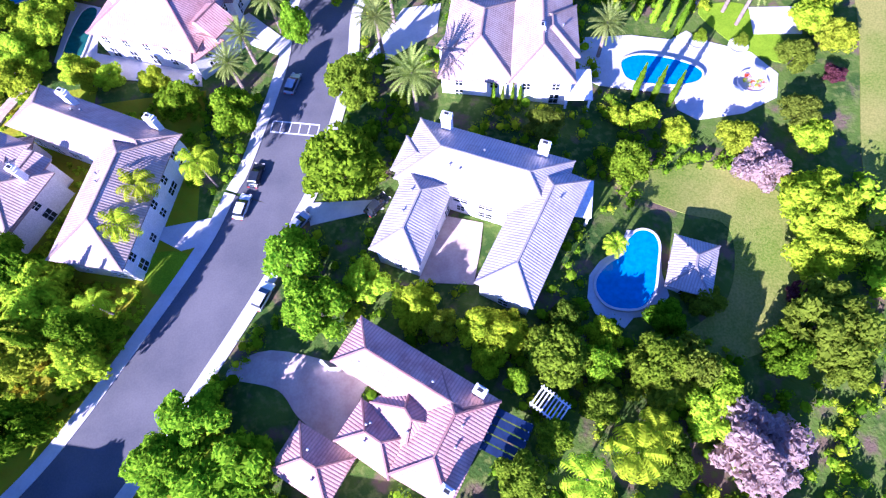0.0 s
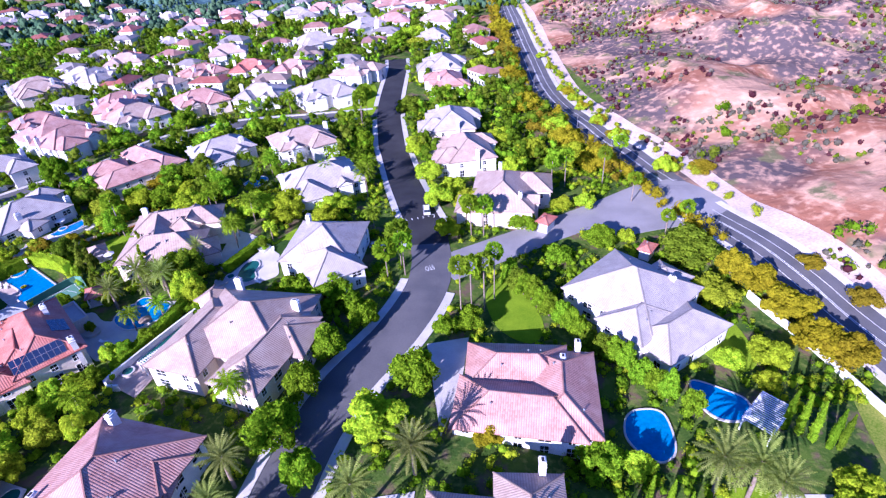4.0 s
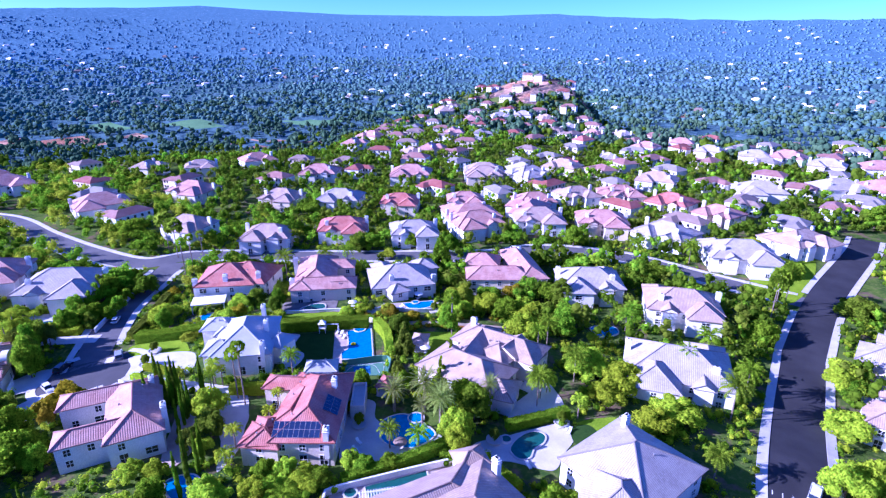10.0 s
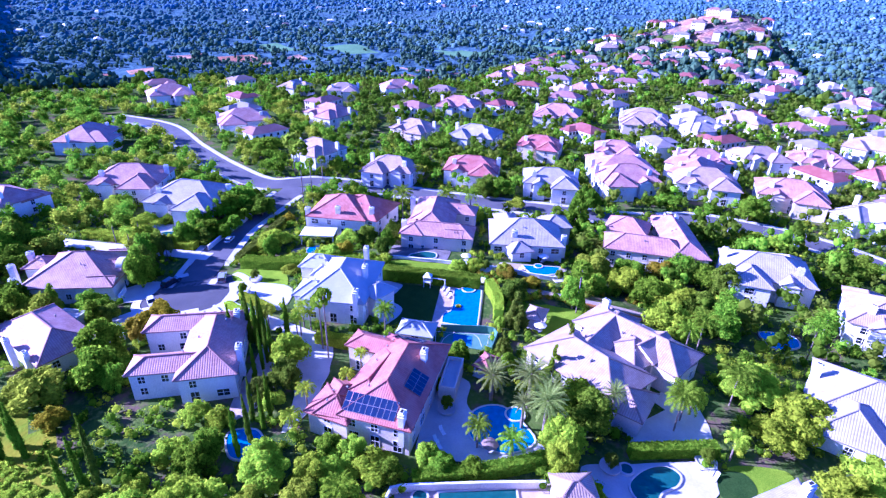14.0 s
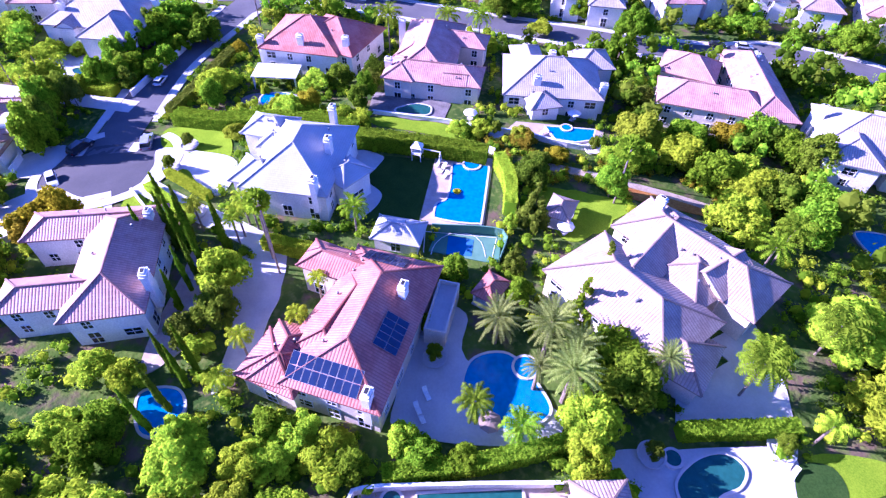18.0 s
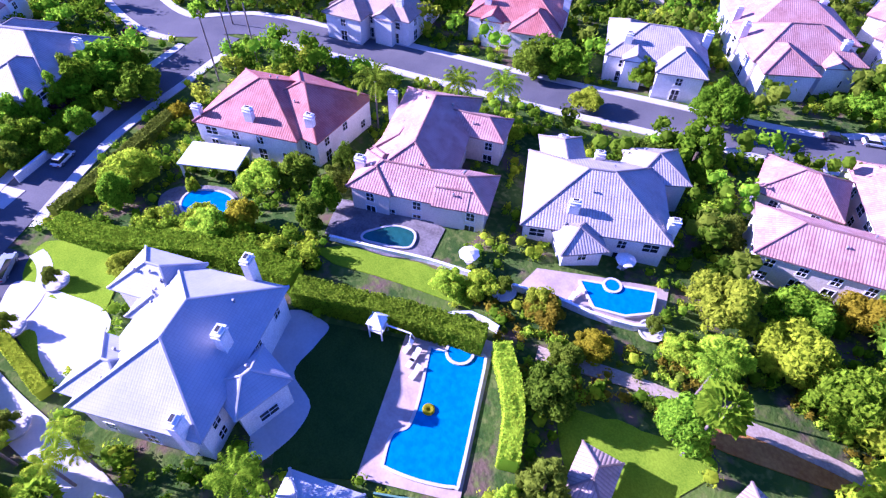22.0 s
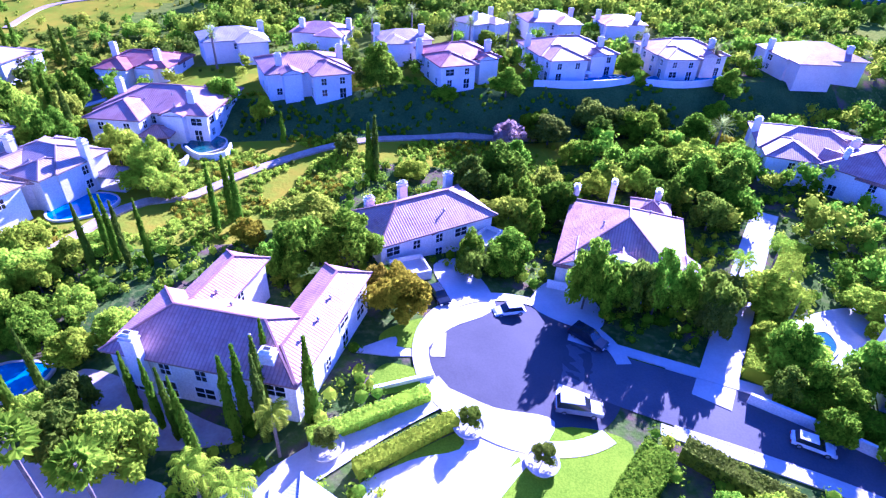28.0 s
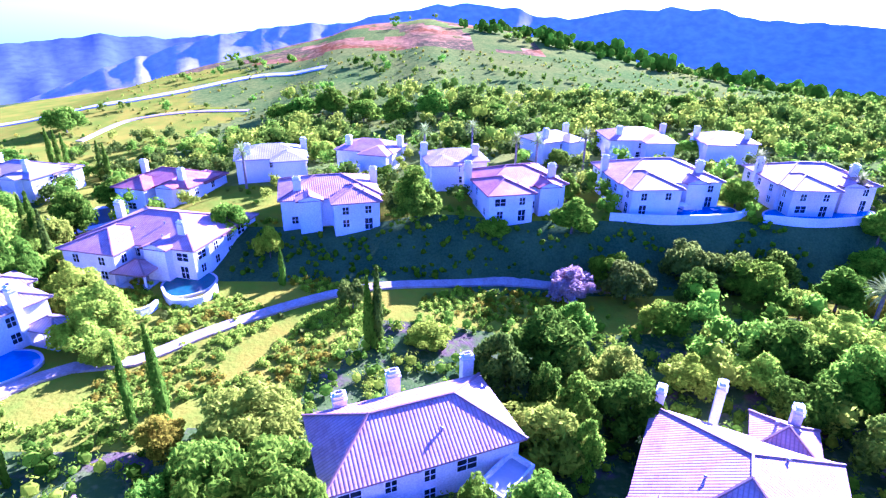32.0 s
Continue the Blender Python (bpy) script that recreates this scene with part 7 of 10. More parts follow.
house("two-storey stucco house with a hipped pale grey tile roof", "pale", "white", [(-160.6, 363.3, 23.0, 16.5, 69.0, 6.0), (-156.1, 355.6, 12.4, 10.5, 159.0, 6.0), (-164.0, 372.0, 11.5, 8.5, 159.0, 5.4), (-151.9, 365.3, 5.0, 4.2, 159.0, 6.2, "gable")], [(-166.3, 353.1, 9.6), (-153.3, 368.5, 9.8)], windows="some")
house("two-storey stucco house with a hipped rust red tile roof", "rust", "white", [(-158.4, 406.6, 18.5, 13.3, 87.1, 6.0), (-153.1, 401.9, 9.9, 8.4, 177.1, 6.0), (-163.1, 412.5, 9.3, 6.8, 177.1, 5.4), (-152.2, 410.3, 5.0, 4.2, 177.1, 6.2, "gable")], [(-160.2, 397.5, 9.6), (-154.1, 412.4, 9.8)], windows="some")
house("two-storey stucco house with a hipped dusty rose tile roof", "rose", "white", [(-296.6, 94.2, 24.8, 17.8, 148.9, 6.0), (-287.6, 97.5, 13.4, 11.3, -121.1, 6.0)], [(-286.9, 86.2, 9.6), (-300.8, 102.9, 9.8)], windows="few")
house("two-storey stucco house with a hipped dusty rose tile roof", "rose", "white", [(-380.6, 144.9, 24.8, 17.8, 87.9, 6.0), (-372.9, 150.6, 13.4, 11.3, 177.9, 6.0)], [(-381.9, 157.4, 9.6), (-375.6, 136.6, 9.8)], windows="few")
house("two-storey stucco house with a hipped dusty rose tile roof", "rose", "white", [(-294.0, 164.0, 24.8, 17.8, 78.8, 6.0), (-287.9, 156.7, 13.4, 11.3, 168.8, 6.0)], [(-298.2, 152.1, 9.6), (-287.2, 170.9, 9.8)], windows="few")
house("two-storey stucco house with a hipped buff tile roof", "buff", "white", [(-366.0, 218.9, 17.8, 12.8, 120.7, 6.0), (-363.5, 225.3, 9.6, 8.1, -149.3, 6.0)], [(-371.6, 225.9, 9.6), (-359.7, 215.9, 9.8)], windows="few")
house("two-storey stucco house with a hipped buff tile roof", "buff", "white", [(-340.9, 242.8, 19.3, 13.9, 60.9, 6.0), (-333.6, 244.0, 10.4, 8.8, 150.9, 6.0)], [(-337.4, 251.9, 9.6), (-340.3, 235.3, 9.8)], windows="few")
house("two-storey stucco house with a hipped dusty rose tile roof", "rose", "white", [(-332.2, 279.7, 21.9, 15.7, 76.7, 6.0), (-324.6, 283.3, 11.8, 10.0, 166.7, 6.0)], [(-331.2, 290.7, 9.6), (-329.2, 271.7, 9.8)], windows="few")
house("two-storey stucco house with a hipped dusty rose tile roof", "rose", "white", [(-225.5, 102.4, 23.7, 17.0, 60.0, 6.0), (-216.5, 103.7, 12.7, 10.8, 150.0, 6.0), (-234.7, 99.3, 11.9, 8.8, 150.0, 5.4), (-221.5, 94.1, 5.0, 4.2, 150.0, 6.2, "gable")], [(-221.0, 113.5, 9.6), (-224.9, 93.1, 9.8)], windows="some")
house("two-storey stucco house with a hipped pale grey tile roof", "pale", "white", [(-195.2, 116.5, 24.8, 17.8, 50.0, 6.0), (-185.7, 116.3, 13.4, 11.3, 140.0, 6.0), (-205.3, 115.1, 12.5, 9.2, 140.0, 5.4), (-192.6, 107.2, 5.0, 4.2, 140.0, 6.2, "gable")], [(-188.6, 127.2, 9.6), (-196.4, 106.9, 9.8)], windows="some")
house("two-storey stucco house with a hipped dusty rose tile roof", "rose", "white", [(-225.6, 64.3, 17.8, 12.8, 30.0, 6.0), (-226.6, 57.6, 9.6, 8.1, 120.0, 6.0), (-223.3, 71.2, 8.9, 6.6, 120.0, 5.4), (-219.4, 61.3, 5.0, 4.2, 120.0, 6.2, "gable")], [(-233.9, 61.0, 9.6), (-218.7, 63.9, 9.8)], windows="some")
house("two-storey stucco house with a hipped pale grey tile roof", "pale", "white", [(36.8, 325.2, 24.0, 17.2, -92.1, 6.0), (29.4, 319.7, 12.9, 11.0, -2.1, 6.0), (43.6, 332.3, 12.1, 8.9, -2.1, 5.4), (29.3, 330.7, 5.0, 4.2, -2.1, 6.2, "gable")], [(38.1, 313.2, 9.6), (31.9, 333.2, 9.8)], windows="some")
house("two-storey stucco house with a hipped dusty rose tile roof", "rose", "white", [(35.7, 294.9, 19.5, 14.0, -94.0, 6.0), (30.2, 299.9, 10.5, 8.9, -4.0, 6.0), (40.6, 288.6, 9.8, 7.2, -4.0, 5.4), (29.1, 291.1, 5.0, 4.2, -4.0, 6.2, "gable")], [(37.8, 304.5, 9.6), (31.1, 288.8, 9.8)], windows="some")
house("two-storey stucco house with a hipped pale grey tile roof", "pale", "cream", [(30.8, 239.5, 23.2, 16.7, -92.0, 6.0), (23.7, 234.2, 12.5, 10.6, -2.0, 6.0), (37.4, 246.3, 11.7, 8.6, -2.0, 5.4), (23.5, 244.8, 5.0, 4.2, -2.0, 6.2, "gable")], [(32.1, 227.8, 9.6), (26.1, 247.2, 9.8)], windows="some")
house("two-storey stucco house with a hipped buff tile roof", "buff", "white", [(32.9, 212.6, 22.7, 16.3, -85.6, 6.0), (26.5, 206.7, 12.2, 10.4, 4.4, 6.0), (38.5, 220.0, 11.4, 8.4, 4.4, 5.4), (25.2, 217.0, 5.0, 4.2, 4.4, 6.2, "gable")], [(35.4, 201.4, 9.6), (27.5, 219.6, 9.8)], windows="some")
house("two-storey stucco house with a hipped buff tile roof", "buff", "cream", [(38.5, 172.5, 24.4, 17.5, 75.0, 6.0), (47.1, 176.2, 13.1, 11.1, 165.0, 6.0), (30.2, 167.0, 12.3, 9.0, 165.0, 5.4), (44.8, 165.3, 5.0, 4.2, 165.0, 6.2, "gable")], [(40.0, 184.7, 9.6), (41.5, 163.5, 9.8)], windows="some")
house("two-storey stucco house with a hipped buff tile roof", "buff", "cream", [(-154.5, 398.6, 21.8, 15.6, 1.8, 6.0), (-159.5, 391.9, 11.7, 9.9, 91.8, 6.0)], [(-165.5, 399.8, 9.6), (-147.3, 394.1, 9.8)], windows="few")
house("two-storey stucco house with a hipped buff tile roof", "buff", "white", [(-92.4, 400.5, 21.8, 15.7, 6.0, 6.0), (-96.9, 393.4, 11.8, 10.0, 96.0, 6.0)], [(-103.4, 400.9, 9.6), (-84.8, 396.6, 9.8)], windows="few")
house("two-storey stucco house with a hipped pale grey tile roof", "pale", "white", [(-38.8, 410.8, 24.8, 17.8, 28.1, 6.0), (-40.5, 401.4, 13.4, 11.3, 118.1, 6.0)], [(-50.6, 406.5, 9.6), (-29.1, 409.9, 9.8)], windows="few")
house("two-storey stucco house with a hipped pale grey tile roof", "pale", "white", [(-5.7, 446.9, 24.8, 17.8, 41.3, 6.0), (3.7, 445.2, 13.4, 11.3, 131.3, 6.0)], [(2.4, 456.4, 9.6), (-8.3, 437.5, 9.8)], windows="few")
house("two-storey stucco house with a hipped dusty rose tile roof", "rose", "white", [(14.5, 457.7, 23.2, 16.6, 1.7, 6.0), (20.2, 450.9, 12.5, 10.6, 91.7, 6.0)], [(26.0, 459.7, 9.6), (7.1, 452.5, 9.8)], windows="few")
house("two-storey stucco house with a hipped buff tile roof", "buff", "white", [(47.0, 448.4, 24.8, 17.8, -15.9, 6.0), (50.7, 439.6, 13.4, 11.3, 74.1, 6.0)], [(59.4, 446.8, 9.6), (37.8, 445.5, 9.8)], windows="few")
house("two-storey stucco house with a hipped pale grey tile roof", "pale", "cream", [(-94.1, 523.9, 19.5, 14.0, 1.3, 6.0), (-98.6, 517.9, 10.5, 8.9, 91.3, 6.0)], [(-103.8, 525.1, 9.6), (-87.6, 519.9, 9.8)], windows="few")
house("two-storey stucco house with a hipped pale grey tile roof", "pale", "cream", [(-62.9, 524.6, 20.9, 15.0, 12.1, 6.0), (-56.7, 519.5, 11.3, 9.6, 102.1, 6.0)], [(-53.0, 528.3, 9.6), (-68.6, 518.8, 9.8)], windows="few")
house("two-storey stucco house with a hipped dusty rose tile roof", "rose", "white", [(-43.2, 534.9, 23.0, 16.5, -5.7, 6.0), (-49.3, 528.5, 12.4, 10.5, 84.3, 6.0)], [(-54.4, 537.6, 9.6), (-36.2, 529.2, 9.8)], windows="few")
house("two-storey stucco house with a hipped pale grey tile roof", "pale", "cream", [(-17.2, 520.0, 21.7, 15.5, -0.3, 6.0), (-22.4, 513.5, 11.7, 9.9, 89.7, 6.0)], [(-28.0, 521.7, 9.6), (-10.2, 515.3, 9.8)], windows="few")
house("two-storey stucco house with a hipped dusty rose tile roof", "rose", "white", [(10.5, 534.5, 23.6, 16.9, 27.7, 6.0), (18.7, 530.9, 12.7, 10.8, 117.7, 6.0)], [(20.1, 541.5, 9.6), (6.0, 526.5, 9.8)], windows="few")
house("two-storey stucco house with a hipped dusty rose tile roof", "rose", "white", [(34.3, 547.0, 23.5, 16.8, -78.4, 6.0), (26.2, 551.1, 12.6, 10.7, 11.6, 6.0)], [(33.6, 558.8, 9.6), (30.8, 538.5, 9.8)], windows="few")
house("two-storey stucco house with a hipped pale grey tile roof", "pale", "white", [(39.3, 393.4, 21.6, 15.5, -88.1, 6.0), (33.0, 388.0, 11.6, 9.9, 1.9, 6.0)], [(41.2, 382.6, 9.6), (34.5, 400.3, 9.8)], windows="few")
house("two-storey stucco house with a hipped dusty rose tile roof", "rose", "cream", [(45.6, 687.8, 24.8, 17.8, -77.2, 6.0), (37.0, 691.9, 13.4, 11.3, 12.8, 6.0)], [(44.6, 700.3, 9.6), (42.2, 678.7, 9.8)], windows="few")
house("two-storey stucco house with a hipped buff tile roof", "buff", "cream", [(63.0, 611.6, 24.8, 17.8, 3.3, 6.0), (57.5, 603.8, 13.4, 11.3, 93.3, 6.0)], [(50.5, 612.7, 9.6), (71.4, 606.8, 9.8)], windows="few")
house("two-storey stucco house with a hipped pale grey tile roof", "pale", "cream", [(91.6, 690.5, 24.8, 17.8, -64.9, 6.0), (87.3, 681.9, 13.4, 11.3, 25.1, 6.0)], [(98.4, 680.0, 9.6), (83.3, 695.5, 9.8)], windows="few")
house("two-storey stucco house with a hipped dusty rose tile roof", "rose", "white", [(78.6, 578.3, 23.7, 17.0, -96.6, 6.0), (72.2, 584.8, 12.8, 10.8, -6.6, 6.0)], [(81.7, 589.9, 9.6), (72.7, 571.2, 9.8)], windows="few")
house("two-storey stucco house with a hipped dusty rose tile roof", "rose", "white", [(-331.6, 369.6, 19.0, 13.6, 114.0, 6.0), (-328.3, 376.1, 10.2, 8.7, -156.0, 6.0)], [(-336.7, 377.7, 9.6), (-325.4, 365.6, 9.8)], windows="few")
house("two-storey stucco house with a hipped dusty rose tile roof", "rose", "cream", [(-349.1, 408.8, 20.7, 14.9, 0.9, 6.0), (-354.0, 402.5, 11.1, 9.5, 90.9, 6.0)], [(-359.5, 410.1, 9.6), (-342.3, 404.4, 9.8)], windows="few")
house("two-storey stucco house with a hipped buff tile roof", "buff", "cream", [(-266.6, 370.6, 15.7, 11.3, -13.0, 6.0), (-264.0, 365.1, 8.5, 7.2, 77.0, 6.0)], [(-258.7, 369.9, 9.6), (-272.3, 368.4, 9.8)], windows="few")
house("two-storey stucco house with a hipped dusty rose tile roof", "rose", "cream", [(-266.0, 389.7, 20.4, 14.6, 111.0, 6.0), (-262.0, 396.4, 11.0, 9.3, -159.0, 6.0)], [(-271.0, 398.6, 9.6), (-259.5, 385.0, 9.8)], windows="few")
house("two-storey stucco house with a hipped dusty rose tile roof", "rose", "cream", [(-304.4, 468.8, 19.5, 14.0, 115.1, 6.0), (-297.1, 467.1, 10.5, 8.9, -154.9, 6.0)], [(-301.5, 459.4, 9.6), (-303.3, 476.4, 9.8)], windows="few")
house("two-storey stucco house with a hipped dusty rose tile roof", "rose", "white", [(-336.7, 540.7, 22.3, 16.0, 131.9, 6.0), (-335.3, 549.2, 12.0, 10.2, -138.1, 6.0)], [(-345.3, 548.0, 9.6), (-328.3, 538.5, 9.8)], windows="few")
house("two-storey stucco house with a hipped buff tile roof", "buff", "cream", [(-421.1, 598.9, 24.8, 17.8, 145.4, 6.0), (-421.7, 608.4, 13.4, 11.3, -124.6, 6.0)], [(-432.3, 604.4, 9.6), (-411.4, 598.7, 9.8)], windows="few")
house("two-storey stucco house with a hipped pale grey tile roof", "pale", "white", [(-326.2, 580.1, 19.8, 14.2, 50.4, 6.0), (-318.6, 579.9, 10.6, 9.0, 140.4, 6.0)], [(-321.0, 588.6, 9.6), (-327.0, 572.4, 9.8)], windows="few")
house("two-storey stucco house with a hipped pale grey tile roof", "pale", "white", [(-309.1, 600.8, 20.1, 14.4, 18.3, 6.0), (-311.7, 593.6, 10.8, 9.2, 108.3, 6.0)], [(-319.0, 599.0, 9.6), (-301.5, 598.8, 9.8)], windows="few")
house("two-storey stucco house with a hipped buff tile roof", "buff", "white", [(-277.5, 596.2, 19.4, 14.0, -28.0, 6.0), (-276.1, 588.9, 10.5, 8.9, 62.0, 6.0)], [(-268.2, 592.9, 9.6), (-285.0, 595.5, 9.8)], windows="few")
house("two-storey stucco house with a hipped pale grey tile roof", "pale", "white", [(-231.8, 559.7, 17.8, 12.8, -36.7, 6.0), (-231.6, 552.9, 9.6, 8.1, 53.3, 6.0)], [(-223.9, 555.4, 9.6), (-238.7, 560.1, 9.8)], windows="few")
house("two-storey stucco house with a hipped dusty rose tile roof", "rose", "white", [(-196.4, 535.7, 16.6, 11.9, -5.4, 6.0), (-192.9, 530.4, 8.9, 7.6, 84.6, 6.0)], [(-188.0, 536.1, 9.6), (-202.1, 532.7, 9.8)], windows="few")
house("two-storey stucco house with a hipped pale grey tile roof", "pale", "cream", [(-175.6, 554.4, 16.8, 12.0, -25.1, 6.0), (-174.1, 548.1, 9.0, 7.7, 64.9, 6.0)], [(-167.5, 551.9, 9.6), (-182.0, 553.4, 9.8)], windows="few")
house("two-storey stucco house with a hipped dusty rose tile roof", "rose", "white", [(-137.3, 508.0, 17.6, 12.6, -11.0, 6.0), (-142.4, 503.6, 9.5, 8.0, 79.0, 6.0)], [(-145.7, 510.9, 9.6), (-132.3, 503.2, 9.8)], windows="few")
house("two-storey stucco house with a hipped dusty rose tile roof", "rose", "white", [(-121.2, 543.9, 18.4, 13.2, -169.7, 6.0), (-126.5, 548.5, 9.9, 8.4, -79.7, 6.0)], [(-130.0, 540.9, 9.6), (-116.0, 548.8, 9.8)], windows="few")
house("two-storey stucco house with a hipped rust red tile roof", "rust", "white", [(-188.0, 498.8, 15.5, 11.1, -102.3, 6.0), (-191.8, 503.4, 8.3, 7.1, -12.3, 6.0)], [(-185.3, 506.2, 9.6), (-192.3, 494.6, 9.8)], windows="few")
house("two-storey stucco house with a hipped pale grey tile roof", "pale", "cream", [(-142.5, 446.3, 15.8, 11.3, -49.1, 6.0), (-143.6, 440.3, 8.5, 7.2, 40.9, 6.0)], [(-136.5, 441.1, 9.6), (-148.4, 448.0, 9.8)], windows="few")
house("two-storey stucco house with a hipped buff tile roof", "buff", "white", [(-187.5, 352.3, 24.8, 17.8, 38.3, 6.0), (-187.5, 342.7, 13.4, 11.3, 128.3, 6.0)], [(-198.3, 346.0, 9.6), (-177.8, 353.1, 9.8)], windows="few")
house("two-storey stucco house with a hipped pale grey tile roof", "pale", "white", [(-167.1, 368.4, 24.1, 17.3, -40.1, 6.0), (-167.4, 359.1, 13.0, 11.0, 49.9, 6.0)], [(-156.8, 361.9, 9.6), (-176.5, 369.5, 9.8)], windows="few")
house("two-storey stucco house with a hipped dusty rose tile roof", "rose", "white", [(-118.7, 294.4, 22.0, 15.8, -72.9, 6.0), (-126.6, 297.4, 11.8, 10.1, 17.1, 6.0)], [(-120.5, 305.3, 9.6), (-121.1, 286.1, 9.8)], windows="few")
house("two-storey stucco house with a hipped dusty rose tile roof", "rose", "white", [(-136.7, 269.7, 24.6, 17.7, -126.1, 6.0), (-146.2, 269.3, 13.3, 11.2, -36.1, 6.0)], [(-142.6, 258.7, 9.6), (-136.3, 279.3, 9.8)], windows="few")
house("two-storey stucco house with a hipped dusty rose tile roof", "rose", "white", [(-109.6, 8.5, 19.3, 13.8, -166.7, 6.0), (-115.4, 13.1, 10.4, 8.8, -76.7, 6.0), (-102.7, 4.8, 9.7, 7.1, -76.7, 5.4), (-106.9, 15.5, 5.0, 4.2, -76.7, 6.2, "gable")], [(-118.7, 5.0, 9.6), (-104.4, 14.0, 9.8)], pitch=20)
house("two-storey stucco house with a hipped rust red tile roof", "rust", "white", [(-149.3, 5.0, 17.6, 13.5, -168.2, 6.0), (-145.8, 11.9, 10.9, 9.2, -78.2, 6.0), (-154.2, -1.7, 10.2, 7.5, -78.2, 5.4), (-154.9, 10.5, 5.0, 4.2, -78.2, 6.2, "gable")], [(-139.1, 5.6, 9.6), (-156.6, 7.9, 9.8)], pitch=20)
house("two-storey stucco house with a hipped dusty rose tile roof", "rose", "white", [(-182.1, 0.2, 22.7, 16.3, -176.4, 6.0), (-177.1, 7.4, 12.2, 10.4, -86.4, 6.0), (-188.7, -6.4, 11.4, 8.4, -86.4, 5.4), (-187.5, 7.3, 5.0, 4.2, -86.4, 6.2, "gable")], [(-170.7, -0.7, 9.6), (-189.9, 4.7, 9.8)], pitch=20)
house("two-storey stucco house with a hipped dusty rose tile roof", "rose", "cream", [(-216.6, 2.1, 20.9, 15.0, 176.9, 6.0), (-211.2, 8.1, 11.2, 9.5, -93.1, 6.0), (-223.2, -3.3, 10.5, 7.7, -93.1, 5.4), (-220.7, 9.1, 5.0, 4.2, -93.1, 6.2, "gable")], [(-206.2, 0.0, 9.6), (-223.1, 6.9, 9.8)], pitch=20)
house("two-storey stucco house with a hipped pale grey tile roof", "pale", "white", [(-90.0, -21.3, 16.9, 12.1, -164.1, 6.0), (-95.3, -17.5, 9.1, 7.7, -74.1, 6.0)], [(-97.8, -24.8, 9.6), (-85.7, -16.3, 9.8)], windows="few", pitch=20)
house("two-storey stucco house with a hipped dusty rose tile roof", "rose", "white", [(-115.4, -28.5, 15.6, 11.2, 163.9, 6.0), (-117.7, -23.0, 8.4, 7.1, -106.1, 6.0)], [(-123.2, -27.4, 9.6), (-109.6, -26.7, 9.8)], windows="few", pitch=20)
house("two-storey stucco house with a hipped buff tile roof", "buff", "white", [(-136.6, -7.8, 13.8, 9.9, -171.2, 6.0), (-133.9, -3.2, 7.4, 6.3, -81.2, 6.0)], [(-129.6, -7.8, 9.6), (-141.5, -5.6, 9.8)], windows="few", pitch=20)
house("two-storey stucco house with a hipped buff tile roof", "buff", "white", [(-166.0, -36.3, 13.8, 9.9, -149.7, 6.0), (-170.9, -34.4, 7.4, 6.3, -59.7, 6.0)], [(-171.4, -40.7, 9.6), (-163.6, -31.5, 9.8)], windows="few", pitch=20)
house("two-storey stucco house with a hipped dusty rose tile roof", "rose", "white", [(-191.8, -40.1, 17.8, 12.8, 179.8, 6.0), (-196.0, -34.7, 9.6, 8.1, -90.2, 6.0)], [(-200.7, -41.3, 9.6), (-185.9, -36.2, 9.8)], windows="few", pitch=20)
house("two-storey stucco house with a hipped dusty rose tile roof", "rose", "white", [(-217.0, -36.2, 15.2, 10.9, 171.2, 6.0), (-212.7, -32.2, 8.2, 6.9, -98.8, 6.0)], [(-209.7, -38.4, 9.6), (-221.4, -32.2, 9.8)], windows="few", pitch=20)
house("two-storey stucco house with a hipped dusty rose tile roof", "rose", "white", [(-81.1, 21.3, 22.8, 16.4, 165.0, 6.0), (-74.0, 26.6, 12.3, 10.4, -105.0, 6.0), (-89.4, 17.1, 11.5, 8.4, -105.0, 5.4), (-84.0, 29.7, 5.0, 4.2, -105.0, 6.2, "gable")], [(-70.5, 16.8, 9.6), (-87.0, 28.0, 9.8)], pitch=20)
house("two-storey stucco house with a hipped rust red tile roof", "rust", "white", [(-69.4, -9.4, 16.9, 12.2, 165.0, 6.0), (-64.2, -5.6, 9.1, 7.7, -105.0, 6.0), (-75.6, -12.6, 8.5, 6.3, -105.0, 5.4), (-71.6, -3.2, 5.0, 4.2, -105.0, 6.2, "gable")], [(-61.6, -12.8, 9.6), (-73.8, -4.5, 9.8)], windows="some", pitch=20)
house("two-storey stucco house with a hipped buff tile roof", "buff", "white", [(-29.2, -17.5, 16.9, 12.1, 165.0, 6.0), (-24.0, -13.6, 9.1, 7.7, -105.0, 6.0), (-35.4, -20.6, 8.5, 6.2, -105.0, 5.4), (-31.4, -11.2, 5.0, 4.2, -105.0, 6.2, "gable")], [(-21.4, -20.8, 9.6), (-33.6, -12.5, 9.8)], windows="some", pitch=20)
house("two-storey stucco house with a hipped buff tile roof", "buff", "white", [(-67.2, 49.3, 13.8, 9.9, 150.0, 6.0), (-68.0, 54.5, 7.4, 6.3, -120.0, 6.0), (-65.4, 43.9, 6.9, 5.1, -120.0, 5.4), (-62.4, 51.6, 5.0, 4.2, -120.0, 6.2, "gable")], [(-73.7, 51.9, 9.6), (-61.8, 49.6, 9.8)], windows="some", pitch=20)
